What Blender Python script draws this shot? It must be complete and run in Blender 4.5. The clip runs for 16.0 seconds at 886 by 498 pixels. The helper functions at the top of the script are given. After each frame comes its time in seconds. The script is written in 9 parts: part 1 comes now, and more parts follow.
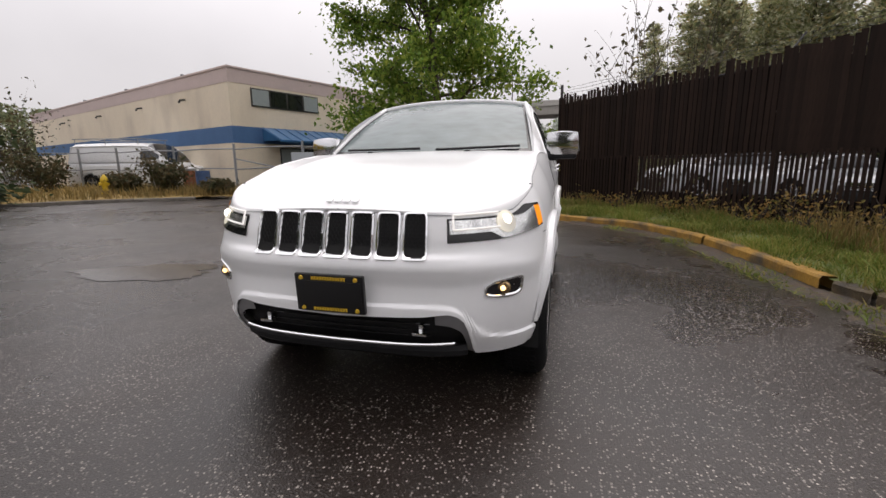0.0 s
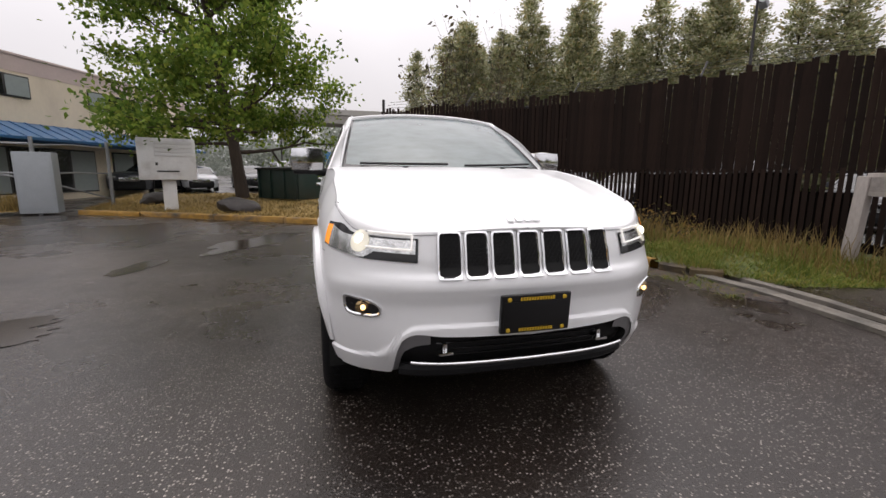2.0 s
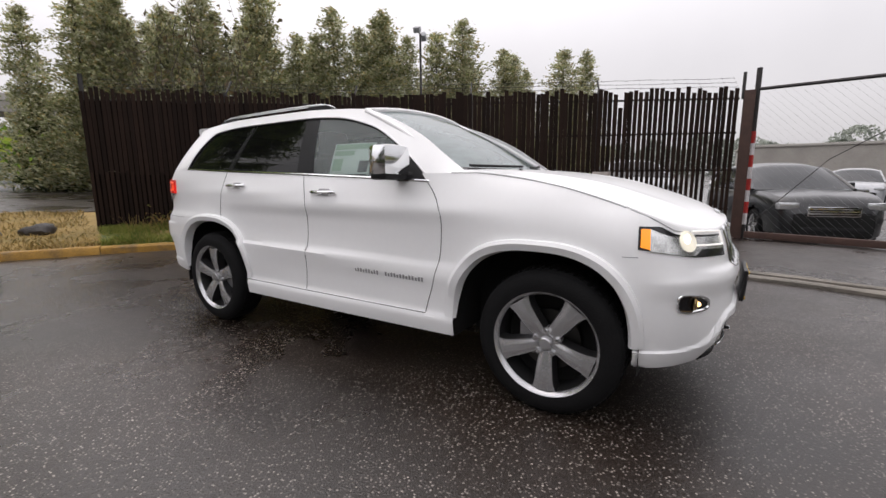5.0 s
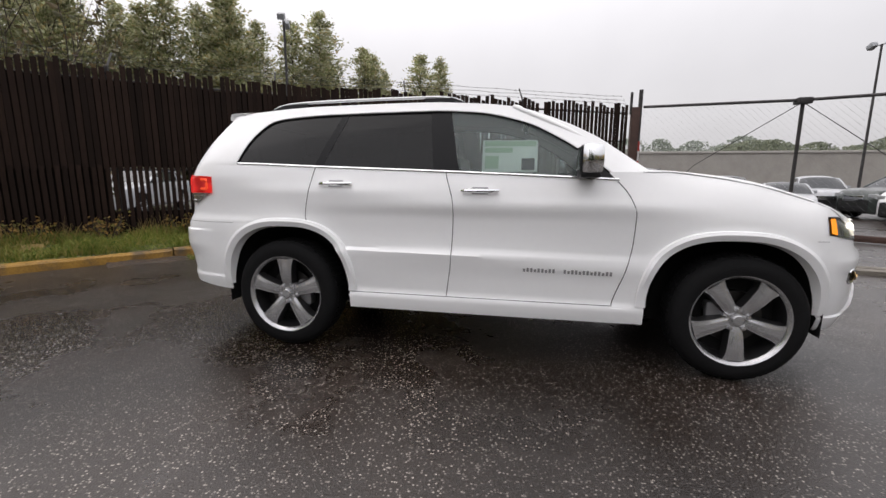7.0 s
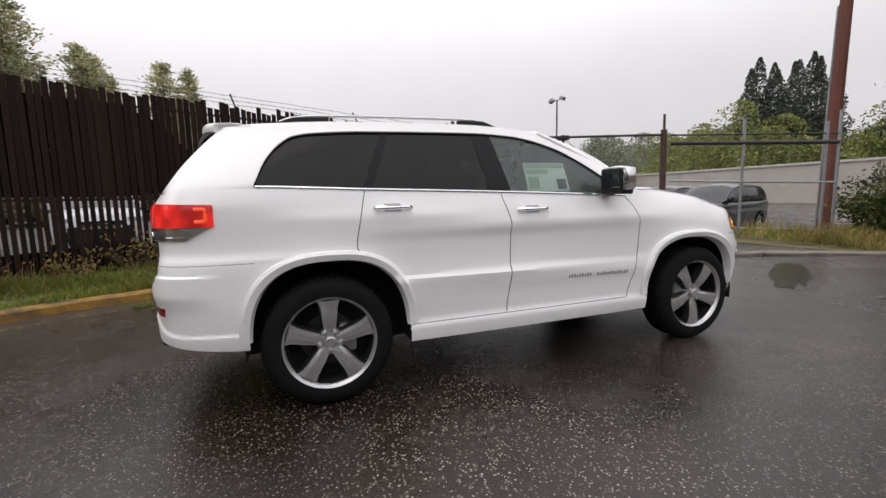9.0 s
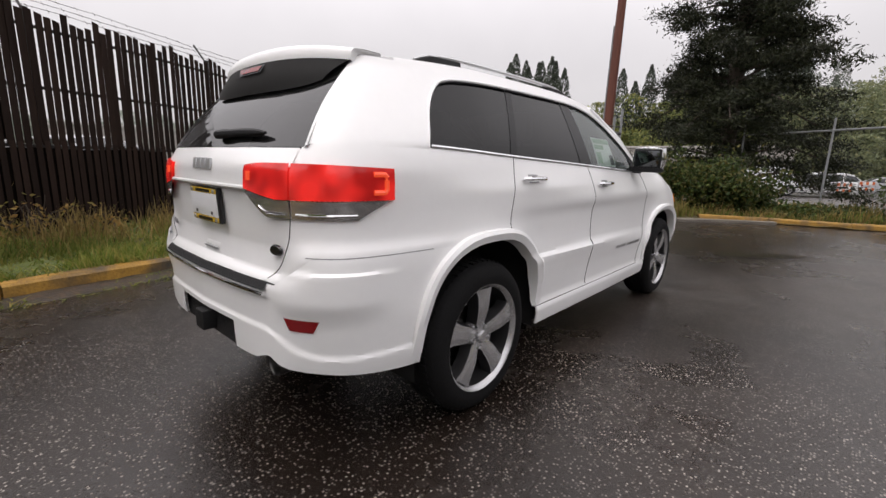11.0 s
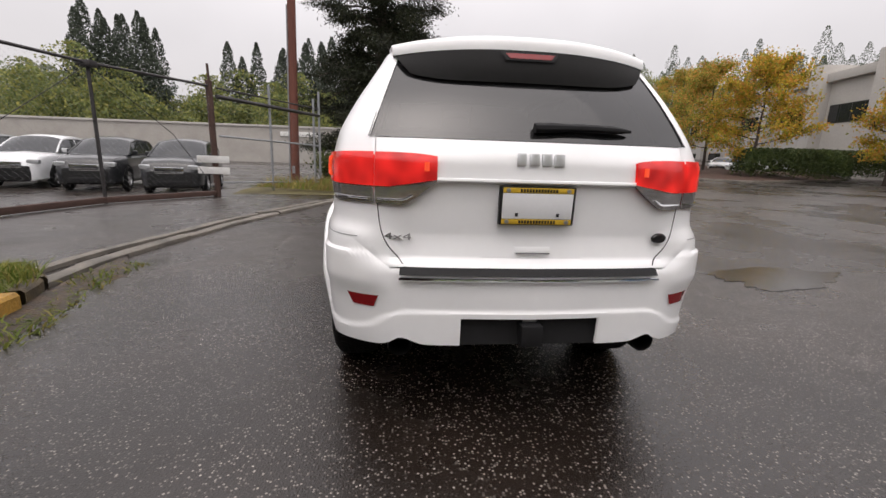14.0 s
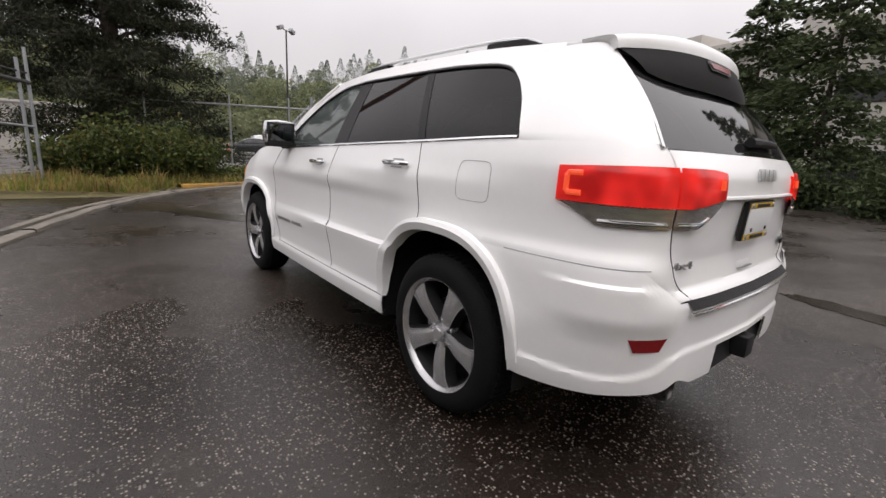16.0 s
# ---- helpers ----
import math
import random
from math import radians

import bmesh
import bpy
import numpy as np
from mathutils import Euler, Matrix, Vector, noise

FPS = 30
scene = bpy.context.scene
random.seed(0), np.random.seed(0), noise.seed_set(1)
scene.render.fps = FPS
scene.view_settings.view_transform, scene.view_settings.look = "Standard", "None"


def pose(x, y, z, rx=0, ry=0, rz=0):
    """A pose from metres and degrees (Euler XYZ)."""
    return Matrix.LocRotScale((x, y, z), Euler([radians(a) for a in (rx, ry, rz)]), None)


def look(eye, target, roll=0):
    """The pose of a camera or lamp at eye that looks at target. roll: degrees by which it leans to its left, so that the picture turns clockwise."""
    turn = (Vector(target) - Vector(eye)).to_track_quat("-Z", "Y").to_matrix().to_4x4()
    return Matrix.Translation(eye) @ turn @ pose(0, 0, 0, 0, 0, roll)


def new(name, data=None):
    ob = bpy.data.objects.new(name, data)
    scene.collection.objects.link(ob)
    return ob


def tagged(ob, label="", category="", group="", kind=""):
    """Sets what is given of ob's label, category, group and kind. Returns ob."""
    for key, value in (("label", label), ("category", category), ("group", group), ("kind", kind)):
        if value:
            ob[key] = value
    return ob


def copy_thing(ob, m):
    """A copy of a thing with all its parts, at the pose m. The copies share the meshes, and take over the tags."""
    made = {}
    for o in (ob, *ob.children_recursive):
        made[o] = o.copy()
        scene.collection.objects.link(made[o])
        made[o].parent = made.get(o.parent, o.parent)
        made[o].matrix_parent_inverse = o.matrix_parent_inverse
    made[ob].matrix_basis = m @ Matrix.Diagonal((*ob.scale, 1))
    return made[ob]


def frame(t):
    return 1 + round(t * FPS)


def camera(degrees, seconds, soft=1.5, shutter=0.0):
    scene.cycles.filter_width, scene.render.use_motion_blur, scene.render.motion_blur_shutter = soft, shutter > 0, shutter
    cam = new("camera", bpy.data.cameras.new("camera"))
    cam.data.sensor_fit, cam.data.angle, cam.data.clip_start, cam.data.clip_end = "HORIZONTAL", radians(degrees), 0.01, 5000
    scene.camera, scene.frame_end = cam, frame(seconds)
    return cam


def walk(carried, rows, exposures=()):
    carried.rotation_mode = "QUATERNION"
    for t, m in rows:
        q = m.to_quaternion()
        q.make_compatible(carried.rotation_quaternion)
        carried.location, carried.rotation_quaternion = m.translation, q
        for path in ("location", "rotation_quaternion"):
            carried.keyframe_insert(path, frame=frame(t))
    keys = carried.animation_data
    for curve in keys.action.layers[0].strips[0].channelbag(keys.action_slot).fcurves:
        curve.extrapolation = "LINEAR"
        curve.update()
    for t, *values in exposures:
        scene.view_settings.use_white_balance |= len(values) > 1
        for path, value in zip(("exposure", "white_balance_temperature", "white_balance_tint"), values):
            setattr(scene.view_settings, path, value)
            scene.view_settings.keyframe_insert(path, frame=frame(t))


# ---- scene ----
EXPOSURES = [(0, 0.20, 6800, 15), (3, 0.26, 6750, 16), (7, 0.34, 6700, 13), (10.5, 0.34, 6800, 15), (12.5, 0.42, 6850, 15), (16, 0.40, 6850, 15)]
cam = camera(91.5, 16.0)
PATH = [
    (0, (0.945, -3.89, 1.167), (0.421, -1.997, 0.79), -0.6),
    (0.5, (0.496, -4.007, 1.166), (0.187, -2.061, 0.826), 1.0),
    (1, (0.027, -4.066, 1.194), (-0.029, -2.09, 0.89), 1.4),
    (1.5, (-0.409, -4.046, 1.189), (-0.15, -2.091, 0.857), 0.5),
    (2, (-0.86, -3.913, 1.217), (-0.336, -2.014, 0.877), 0.5),
    (2.5, (-1.297, -3.76, 1.222), (-0.552, -1.945, 0.832), -1.0),
    (3, (-1.657, -3.528, 1.224), (-0.695, -1.813, 0.861), -1.2),
    (3.5, (-2.02, -3.251, 1.228), (-0.81, -1.706, 0.843), -0.6),
    (4, (-2.331, -2.893, 1.221), (-0.919, -1.531, 0.833), -0.9),
    (4.2, (-2.453, -2.748, 1.238), (-0.994, -1.435, 0.856), -0.2),
    (6.3, (-3.434, -0.918, 1.213), (-1.557, -0.312, 0.879), -1.5),
    (6.5, (-3.487, -0.709, 1.219), (-1.606, -0.128, 0.866), -0.1),
    (7, (-3.597, -0.221, 1.223), (-1.663, 0.161, 0.886), 0.2),
    (7.5, (-3.622, 0.297, 1.239), (-1.655, 0.479, 0.927), -1.1),
    (8, (-3.662, 0.78, 1.24), (-1.692, 0.642, 0.921), 0.6),
    (8.2, (-3.648, 0.959, 1.225), (-1.688, 0.703, 0.922), 0.1),
    (10.3, (-2.598, 2.684, 1.242), (-1.079, 1.424, 0.917), -1.4),
    (10.5, (-2.434, 2.804, 1.283), (-0.986, 1.475, 0.915), -1.2),
    (11, (-2.073, 3.127, 1.233), (-0.773, 1.659, 0.844), 1.7),
    (11.5, (-1.666, 3.48, 1.33), (-0.482, 1.953, 0.814), 1.0),
    (12, (-1.269, 3.745, 1.268), (-0.348, 2.01, 0.891), 0.1),
    (12.5, (-0.843, 3.978, 1.289), (-0.17, 2.131, 0.918), -1.2),
    (13, (-0.377, 4.101, 1.274), (-0.001, 2.174, 0.893), -2.0),
    (13.3, (-0.092, 4.151, 1.265), (0.107, 2.193, 0.914), -0.2),
    (13.5, (0.097, 4.158, 1.263), (0.132, 2.193, 0.89), -0.3),
    (14, (0.558, 4.049, 1.216), (0.337, 2.108, 0.786), 1.9),
    (14.5, (0.964, 3.851, 1.248), (0.4, 1.973, 0.858), 0.9),
    (15, (1.315, 3.581, 1.222), (0.453, 1.811, 0.869), 0.8),
    (15.5, (1.7, 3.264, 1.219), (0.622, 1.62, 0.851), 2.4),
    (16, (2.086, 2.947, 1.224), (0.852, 1.433, 0.792), 3.0),
]
walk(cam, [(t, look(eye, target, roll)) for t, eye, target, roll in PATH], EXPOSURES)

SKY_LOW, SKY_HIGH, SUN_POWER = 0.47, 1.02, 0.28

# ---------------------------------------------------------------- sky and light
world = bpy.data.worlds.new("overcast_sky")
scene.world = world
world.use_nodes = True
wn, wl = world.node_tree.nodes, world.node_tree.links
wn.clear()
sky = wn.new("ShaderNodeTexSky")
sky.sky_type = "NISHITA"
sky.sun_disc = False
sky.sun_elevation, sky.sun_rotation = radians(70), radians(15)
sky.air_density, sky.dust_density = 1.0, 6.0
sky_low = wn.new("ShaderNodeHueSaturation")
sky_low.inputs["Saturation"].default_value = 0.25
sky_low.inputs["Value"].default_value = 0.05
# cloud deck: brighter overhead than at the horizon, with soft grey patches
tc = wn.new("ShaderNodeTexCoord")
sep = wn.new("ShaderNodeSeparateXYZ")
ramp = wn.new("ShaderNodeMapRange")
ramp.interpolation_type = "SMOOTHSTEP"
ramp.inputs["From Min"].default_value, ramp.inputs["From Max"].default_value = 0.17, 0.58
ramp.inputs["To Min"].default_value, ramp.inputs["To Max"].default_value = SKY_LOW, SKY_HIGH
cloud = wn.new("ShaderNodeTexNoise")
cloud.inputs["Scale"].default_value, cloud.inputs["Detail"].default_value = 3.0, 6.0
cloud_amt = wn.new("ShaderNodeMapRange")
cloud_amt.inputs["To Min"].default_value, cloud_amt.inputs["To Max"].default_value = 0.80, 1.14
mul = wn.new("ShaderNodeMath")
mul.operation = "MULTIPLY"
tint = wn.new("ShaderNodeVectorMath")
tint.operation = "SCALE"
tint.inputs[0].default_value = (0.975, 0.985, 1.03)
addn = wn.new("ShaderNodeVectorMath")
bgn = wn.new("ShaderNodeBackground")
outn = wn.new("ShaderNodeOutputWorld")
wl.new(tc.outputs["Generated"], sep.inputs[0])
wl.new(sep.outputs["Z"], ramp.inputs["Value"])
wl.new(tc.outputs["Generated"], cloud.inputs["Vector"])
wl.new(cloud.outputs["Fac"], cloud_amt.inputs["Value"])
wl.new(ramp.outputs[0], mul.inputs[0])
wl.new(cloud_amt.outputs[0], mul.inputs[1])
# the cloud is thinner towards +y, where the hidden sun stands
side_y = wn.new("ShaderNodeMapRange")
side_y.inputs["From Min"].default_value, side_y.inputs["From Max"].default_value = -1.0, 1.0
side_y.inputs["To Min"].default_value, side_y.inputs["To Max"].default_value = 0.93, 1.09
mul2 = wn.new("ShaderNodeMath")
mul2.operation = "MULTIPLY"
wl.new(sep.outputs["Y"], side_y.inputs["Value"])
wl.new(mul.outputs[0], mul2.inputs[0])
wl.new(side_y.outputs[0], mul2.inputs[1])
wl.new(mul2.outputs[0], tint.inputs["Scale"])
wl.new(sky.outputs[0], sky_low.inputs["Color"])
wl.new(tint.outputs[0], addn.inputs[0])
wl.new(sky_low.outputs[0], addn.inputs[1])
wl.new(addn.outputs[0], bgn.inputs["Color"])
bgn.inputs["Strength"].default_value = 1.0
wl.new(bgn.outputs[0], outn.inputs[0])

sun_data = bpy.data.lights.new("sun", "SUN")
sun_data.energy, sun_data.angle, sun_data.color = SUN_POWER, radians(70), (1.0, 0.98, 0.95)
sun = new("sun", sun_data)
sun.rotation_euler = (radians(20), 0, radians(165))

# ---------------------------------------------------------------- materials
def material(name, color, rough=0.6, metal=0.0, vary=0.15, scale=6.0, bump=0.0, bump_scale=60.0, coat=0.0, rough_vary=0.0,
             dirt=None, dirt_amt=0.0, dirt_scale=1.5, spec=0.5, per_object=0.0, stretch=(1, 1, 1)):
    """A surface with colour variation at two scales, optional stains, relief and a clear coat."""
    m = bpy.data.materials.new(name)
    m.use_nodes = True
    n, l = m.node_tree.nodes, m.node_tree.links
    b = n["Principled BSDF"]
    b.inputs["Roughness"].default_value, b.inputs["Metallic"].default_value = rough, metal
    b.inputs["Specular IOR Level"].default_value = spec
    if coat:
        b.inputs["Coat Weight"].default_value, b.inputs["Coat Roughness"].default_value = coat, 0.04
    co = n.new("ShaderNodeTexCoord")
    mp = n.new("ShaderNodeMapping")
    mp.inputs["Scale"].default_value = stretch
    l.new(co.outputs["Object"], mp.inputs["Vector"])
    big, fine = n.new("ShaderNodeTexNoise"), n.new("ShaderNodeTexNoise")
    for t, s, d in ((big, scale, 3.0), (fine, scale * 9, 4.0)):
        t.inputs["Scale"].default_value, t.inputs["Detail"].default_value = s, d
        l.new(mp.outputs[0], t.inputs["Vector"])
    add = n.new("ShaderNodeMath")
    add.operation = "ADD"
    l.new(big.outputs["Fac"], add.inputs[0])
    l.new(fine.outputs["Fac"], add.inputs[1])
    rng = n.new("ShaderNodeMapRange")
    rng.inputs["From Min"].default_value, rng.inputs["From Max"].default_value = 0.6, 1.4
    rng.inputs["To Min"].default_value, rng.inputs["To Max"].default_value = 1 - vary, 1 + vary
    l.new(add.outputs[0], rng.inputs["Value"])
    hsv = n.new("ShaderNodeHueSaturation")
    hsv.inputs["Color"].default_value = (*color, 1)
    val = rng.outputs[0]
    if per_object:
        info = n.new("ShaderNodeObjectInfo")
        r2 = n.new("ShaderNodeMapRange")
        r2.inputs["To Min"].default_value, r2.inputs["To Max"].default_value = 1 - per_object, 1 + per_object
        l.new(info.outputs["Random"], r2.inputs["Value"])
        mm = n.new("ShaderNodeMath")
        mm.operation = "MULTIPLY"
        l.new(val, mm.inputs[0])
        l.new(r2.outputs[0], mm.inputs[1])
        val = mm.outputs[0]
    l.new(val, hsv.inputs["Value"])
    col = hsv.outputs[0]
    if dirt:
        st = n.new("ShaderNodeTexNoise")
        st.inputs["Scale"].default_value, st.inputs["Detail"].default_value = dirt_scale, 6.0
        l.new(mp.outputs[0], st.inputs["Vector"])
        sr = n.new("ShaderNodeMapRange")
        sr.inputs["From Min"].default_value, sr.inputs["From Max"].default_value = 0.48, 0.72
        sr.inputs["To Max"].default_value = dirt_amt
        l.new(st.outputs["Fac"], sr.inputs["Value"])
        mix = n.new("ShaderNodeMix")
        mix.data_type = "RGBA"
        l.new(sr.outputs[0], mix.inputs["Factor"])
        l.new(col, mix.inputs["A"])
        mix.inputs["B"].default_value = (*dirt, 1)
        col = mix.outputs["Result"]
    l.new(col, b.inputs["Base Color"])
    if rough_vary:
        rr = n.new("ShaderNodeMapRange")
        rr.inputs["From Min"].default_value, rr.inputs["From Max"].default_value = 0.35, 0.65
        rr.inputs["To Min"].default_value, rr.inputs["To Max"].default_value = max(0.02, rough - rough_vary), min(1, rough + rough_vary)
        l.new(big.outputs["Fac"], rr.inputs["Value"])
        l.new(rr.outputs[0], b.inputs["Roughness"])
    if bump:
        bt = n.new("ShaderNodeTexNoise")
        bt.inputs["Scale"].default_value, bt.inputs["Detail"].default_value = bump_scale, 5.0
        l.new(mp.outputs[0], bt.inputs["Vector"])
        bp = n.new("ShaderNodeBump")
        bp.inputs["Strength"].default_value, bp.inputs["Distance"].default_value = bump, 0.02
        l.new(bt.outputs["Fac"], bp.inputs["Height"])
        l.new(bp.outputs[0], b.inputs["Normal"])
    return m


def glass(name, tint, gloss_rough=0.02, haze=0.0, haze_color=(0.7, 0.75, 0.76), ior=1.5):
    """A thin pane: tinted see-through with Fresnel gloss; haze: a pale diffuse film, for rain drops and sky sheen."""
    m = bpy.data.materials.new(name)
    m.use_nodes = True
    n, l = m.node_tree.nodes, m.node_tree.links
    n.clear()
    o = n.new("ShaderNodeOutputMaterial")
    tr, gl, fr, mx = n.new("ShaderNodeBsdfTransparent"), n.new("ShaderNodeBsdfGlossy"), n.new("ShaderNodeFresnel"), n.new("ShaderNodeMixShader")
    tr.inputs[0].default_value = (*tint, 1)
    gl.inputs["Roughness"].default_value = gloss_rough
    fr.inputs["IOR"].default_value = ior
    base = tr.outputs[0]
    if haze:
        df, m2, ns, mr = n.new("ShaderNodeBsdfDiffuse"), n.new("ShaderNodeMixShader"), n.new("ShaderNodeTexNoise"), n.new("ShaderNodeMapRange")
        df.inputs[0].default_value = (*haze_color, 1)
        ns.inputs["Scale"].default_value, ns.inputs["Detail"].default_value = 9.0, 5.0
        mr.inputs["From Min"].default_value, mr.inputs["From Max"].default_value = 0.3, 0.7
        mr.inputs["To Min"].default_value, mr.inputs["To Max"].default_value = haze * 0.85, haze * 1.15
        l.new(ns.outputs["Fac"], mr.inputs["Value"])
        l.new(mr.outputs[0], m2.inputs[0])
        l.new(base, m2.inputs[1])
        l.new(df.outputs[0], m2.inputs[2])
        base = m2.outputs[0]
    l.new(fr.outputs[0], mx.inputs[0])
    l.new(base, mx.inputs[1])
    l.new(gl.outputs[0], mx.inputs[2])
    l.new(mx.outputs[0], o.inputs[0])
    return m


def glow(name, color, strength, base=(0.5, 0.5, 0.5), vary=0.0):
    m = bpy.data.materials.new(name)
    m.use_nodes = True
    b = m.node_tree.nodes["Principled BSDF"]
    b.inputs["Base Color"].default_value = (*base, 1)
    b.inputs["Roughness"].default_value = 0.15
    b.inputs["Emission Color"].default_value, b.inputs["Emission Strength"].default_value = (*color, 1), strength
    if vary:
        # the lamp's inner chambers make it brighter in places
        n, l = m.node_tree.nodes, m.node_tree.links
        co, ns, mr = n.new("ShaderNodeTexCoord"), n.new("ShaderNodeTexNoise"), n.new("ShaderNodeMapRange")
        ns.inputs["Scale"].default_value, ns.inputs["Detail"].default_value = 9.0, 1.0
        mr.inputs["From Min"].default_value, mr.inputs["From Max"].default_value = 0.35, 0.65
        mr.inputs["To Min"].default_value, mr.inputs["To Max"].default_value = strength * (1 - vary), strength * (1 + vary)
        l.new(co.outputs["Object"], ns.inputs["Vector"])
        l.new(ns.outputs["Fac"], mr.inputs["Value"])
        l.new(mr.outputs[0], b.inputs["Emission Strength"])
    return m


# ---------------------------------------------------------------- mesh helpers
def thing(name, label, category, group="", at=None, kind=""):
    """An Empty at the base of a thing with parts."""
    e = new(name)
    e.empty_display_size = 0.2
    if at is not None:
        e.matrix_basis = at
    return tagged(e, label, category, group, kind)


def finish(bm, name, mat, smooth=35.0):
    me = bpy.data.meshes.new(name)
    bm.to_mesh(me)
    bm.free()
    for m in (mat if isinstance(mat, (list, tuple)) else [mat]):
        me.materials.append(m)
    if smooth:
        me.shade_smooth()
        me.set_sharp_from_angle(angle=radians(smooth))
    return me


def part(name, bm, mat, parent=None, label="", smooth=35.0):
    ob = new(name, finish(bm, name, mat, smooth))
    if parent is not None:
        ob.parent = parent
    if label:
        ob["label"] = label
    return ob


def own(name, bm, mat, label, category, group="", kind="", smooth=35.0):
    """A top-level thing of one mesh."""
    return tagged(part(name, bm, mat, None, "", smooth), label, category, group, kind)


def box(bm, x0, x1, y0, y1, z0, z1, bevel=0.0, m=None, mi=0):
    r = bmesh.ops.create_cube(bm, size=1.0)
    vs = r["verts"]
    for v in vs:
        v.co = Vector(((x0 + x1) / 2 + v.co.x * (x1 - x0), (y0 + y1) / 2 + v.co.y * (y1 - y0), (z0 + z1) / 2 + v.co.z * (z1 - z0)))
    fs = list({f for v in vs for f in v.link_faces})
    if bevel:
        es = list({e for v in vs for e in v.link_edges})
        r2 = bmesh.ops.bevel(bm, geom=es, offset=bevel, segments=2, profile=0.6, affect="EDGES", clamp_overlap=True)
        fs = list({f for f in r2["faces"]} | {f for f in fs if f.is_valid})
    vs = list({v for f in fs for v in f.verts})
    for f in fs:
        f.material_index = mi
    if m is not None:
        bmesh.ops.transform(bm, matrix=m, verts=vs)
    return vs


def tube(bm, pts, radii, seg=10, caps=True, mi=0):
    """A round bar through points; radii: one number or one a point."""
    pts = [Vector(p) for p in pts]
    if not hasattr(radii, "__len__"):
        radii = [radii] * len(pts)
    rings = []
    up = Vector((0.123, 0.311, 0.94))
    for i, p in enumerate(pts):
        d = (pts[min(i + 1, len(pts) - 1)] - pts[max(i - 1, 0)]).normalized()
        a = d.cross(up)
        if a.length < 1e-3:
            a = d.cross(Vector((1, 0, 0)))
        a.normalize()
        b = d.cross(a)
        rings.append([bm.verts.new(p + (a * math.cos(2 * math.pi * k / seg) + b * math.sin(2 * math.pi * k / seg)) * radii[i]) for k in range(seg)])
    for r0, r1 in zip(rings, rings[1:]):
        for k in range(seg):
            f = bm.faces.new((r0[k], r0[(k + 1) % seg], r1[(k + 1) % seg], r1[k]))
            f.material_index = mi
    if caps:
        bm.faces.new(list(reversed(rings[0]))).material_index = mi
        bm.faces.new(rings[-1]).material_index = mi
    return rings


def lathe(bm, profile, axis="z", seg=32, centre=(0, 0, 0), mi=0):
    """Turns a list of (radius, height) round an axis."""
    rings = []
    c = Vector(centre)
    for r, h in profile:
        ring = []
        for k in range(seg):
            a = 2 * math.pi * k / seg
            u, v = r * math.cos(a), r * math.sin(a)
            p = {"z": (u, v, h), "x": (h, u, v), "y": (u, h, v)}[axis]
            ring.append(bm.verts.new(c + Vector(p)))
        rings.append(ring)
    for r0, r1 in zip(rings, rings[1:]):
        for k in range(seg):
            bm.faces.new((r0[k], r0[(k + 1) % seg], r1[(k + 1) % seg], r1[k])).material_index = mi
    return rings


def sheet(bm, fn, nu, nv, keep=None, out=None, mi=0):
    """A grid of fn(u, v), u and v from 0 to 1; out: a direction that the faces look to."""
    vs = [[bm.verts.new(fn(i / nu, j / nv)) for j in range(nv + 1)] for i in range(nu + 1)]
    fs = []
    for i in range(nu):
        for j in range(nv):
            q = (vs[i][j], vs[i + 1][j], vs[i + 1][j + 1], vs[i][j + 1])
            if keep and not keep(sum((v.co for v in q), Vector()) / 4):
                continue
            fs.append(bm.faces.new(q))
    bm.normal_update()
    if out is not None and fs:
        o = Vector(out)
        if sum(f.normal.dot(o) * f.calc_area() for f in fs) < 0:
            bmesh.ops.reverse_faces(bm, faces=fs)
    for f in fs:
        f.material_index = mi
    for row in vs:
        for v in row:
            if not v.link_faces:
                bm.verts.remove(v)
    return fs


def curve(xs, ys):
    """A smooth monotone curve through a few control values."""
    xs, ys = np.array(xs, float), np.array(ys, float)
    h, d = np.diff(xs), np.diff(ys) / np.diff(xs)
    m = np.zeros(len(xs))
    m[0], m[-1] = d[0], d[-1]
    for i in range(1, len(xs) - 1):
        if d[i - 1] * d[i] > 0:
            w1, w2 = 2 * h[i] + h[i - 1], h[i] + 2 * h[i - 1]
            m[i] = (w1 + w2) / (w1 / d[i - 1] + w2 / d[i])

    def f(x):
        x = min(max(x, xs[0]), xs[-1])
        i = min(int(np.searchsorted(xs, x, "right")) - 1, len(xs) - 2)
        t = (x - xs[i]) / h[i]
        return float((1 + 2 * t) * (1 - t) ** 2 * ys[i] + t * (1 - t) ** 2 * h[i] * m[i] + t * t * (3 - 2 * t) * ys[i + 1] + t * t * (t - 1) * h[i] * m[i + 1])
    return f


def thick(ob, t, off=-1.0, rim=False):
    md = ob.modifiers.new("thickness", "SOLIDIFY")
    md.thickness, md.offset, md.use_rim = t, off, rim
    return ob


def writing(name, text, size, mat, parent, m, extrude=0.002, label="", bold=0.0):
    """Raised lettering, turned into a mesh."""
    c = bpy.data.curves.new(name, "FONT")
    c.body, c.size, c.extrude, c.align_x, c.align_y, c.offset = text, size, extrude, "CENTER", "CENTER", bold
    tmp = bpy.data.objects.new(name, c)
    me = bpy.data.meshes.new_from_object(tmp)
    bpy.data.objects.remove(tmp)
    me.materials.append(mat)
    ob = new(name, me)
    ob.parent = parent
    ob.matrix_basis = m
    if label:
        ob["label"] = label
    return ob

# ---------------------------------------------------------------- ground
def smooth(a, b, x):
    t = min(max((x - a) / (b - a), 0), 1)
    return t * t * (3 - 2 * t)


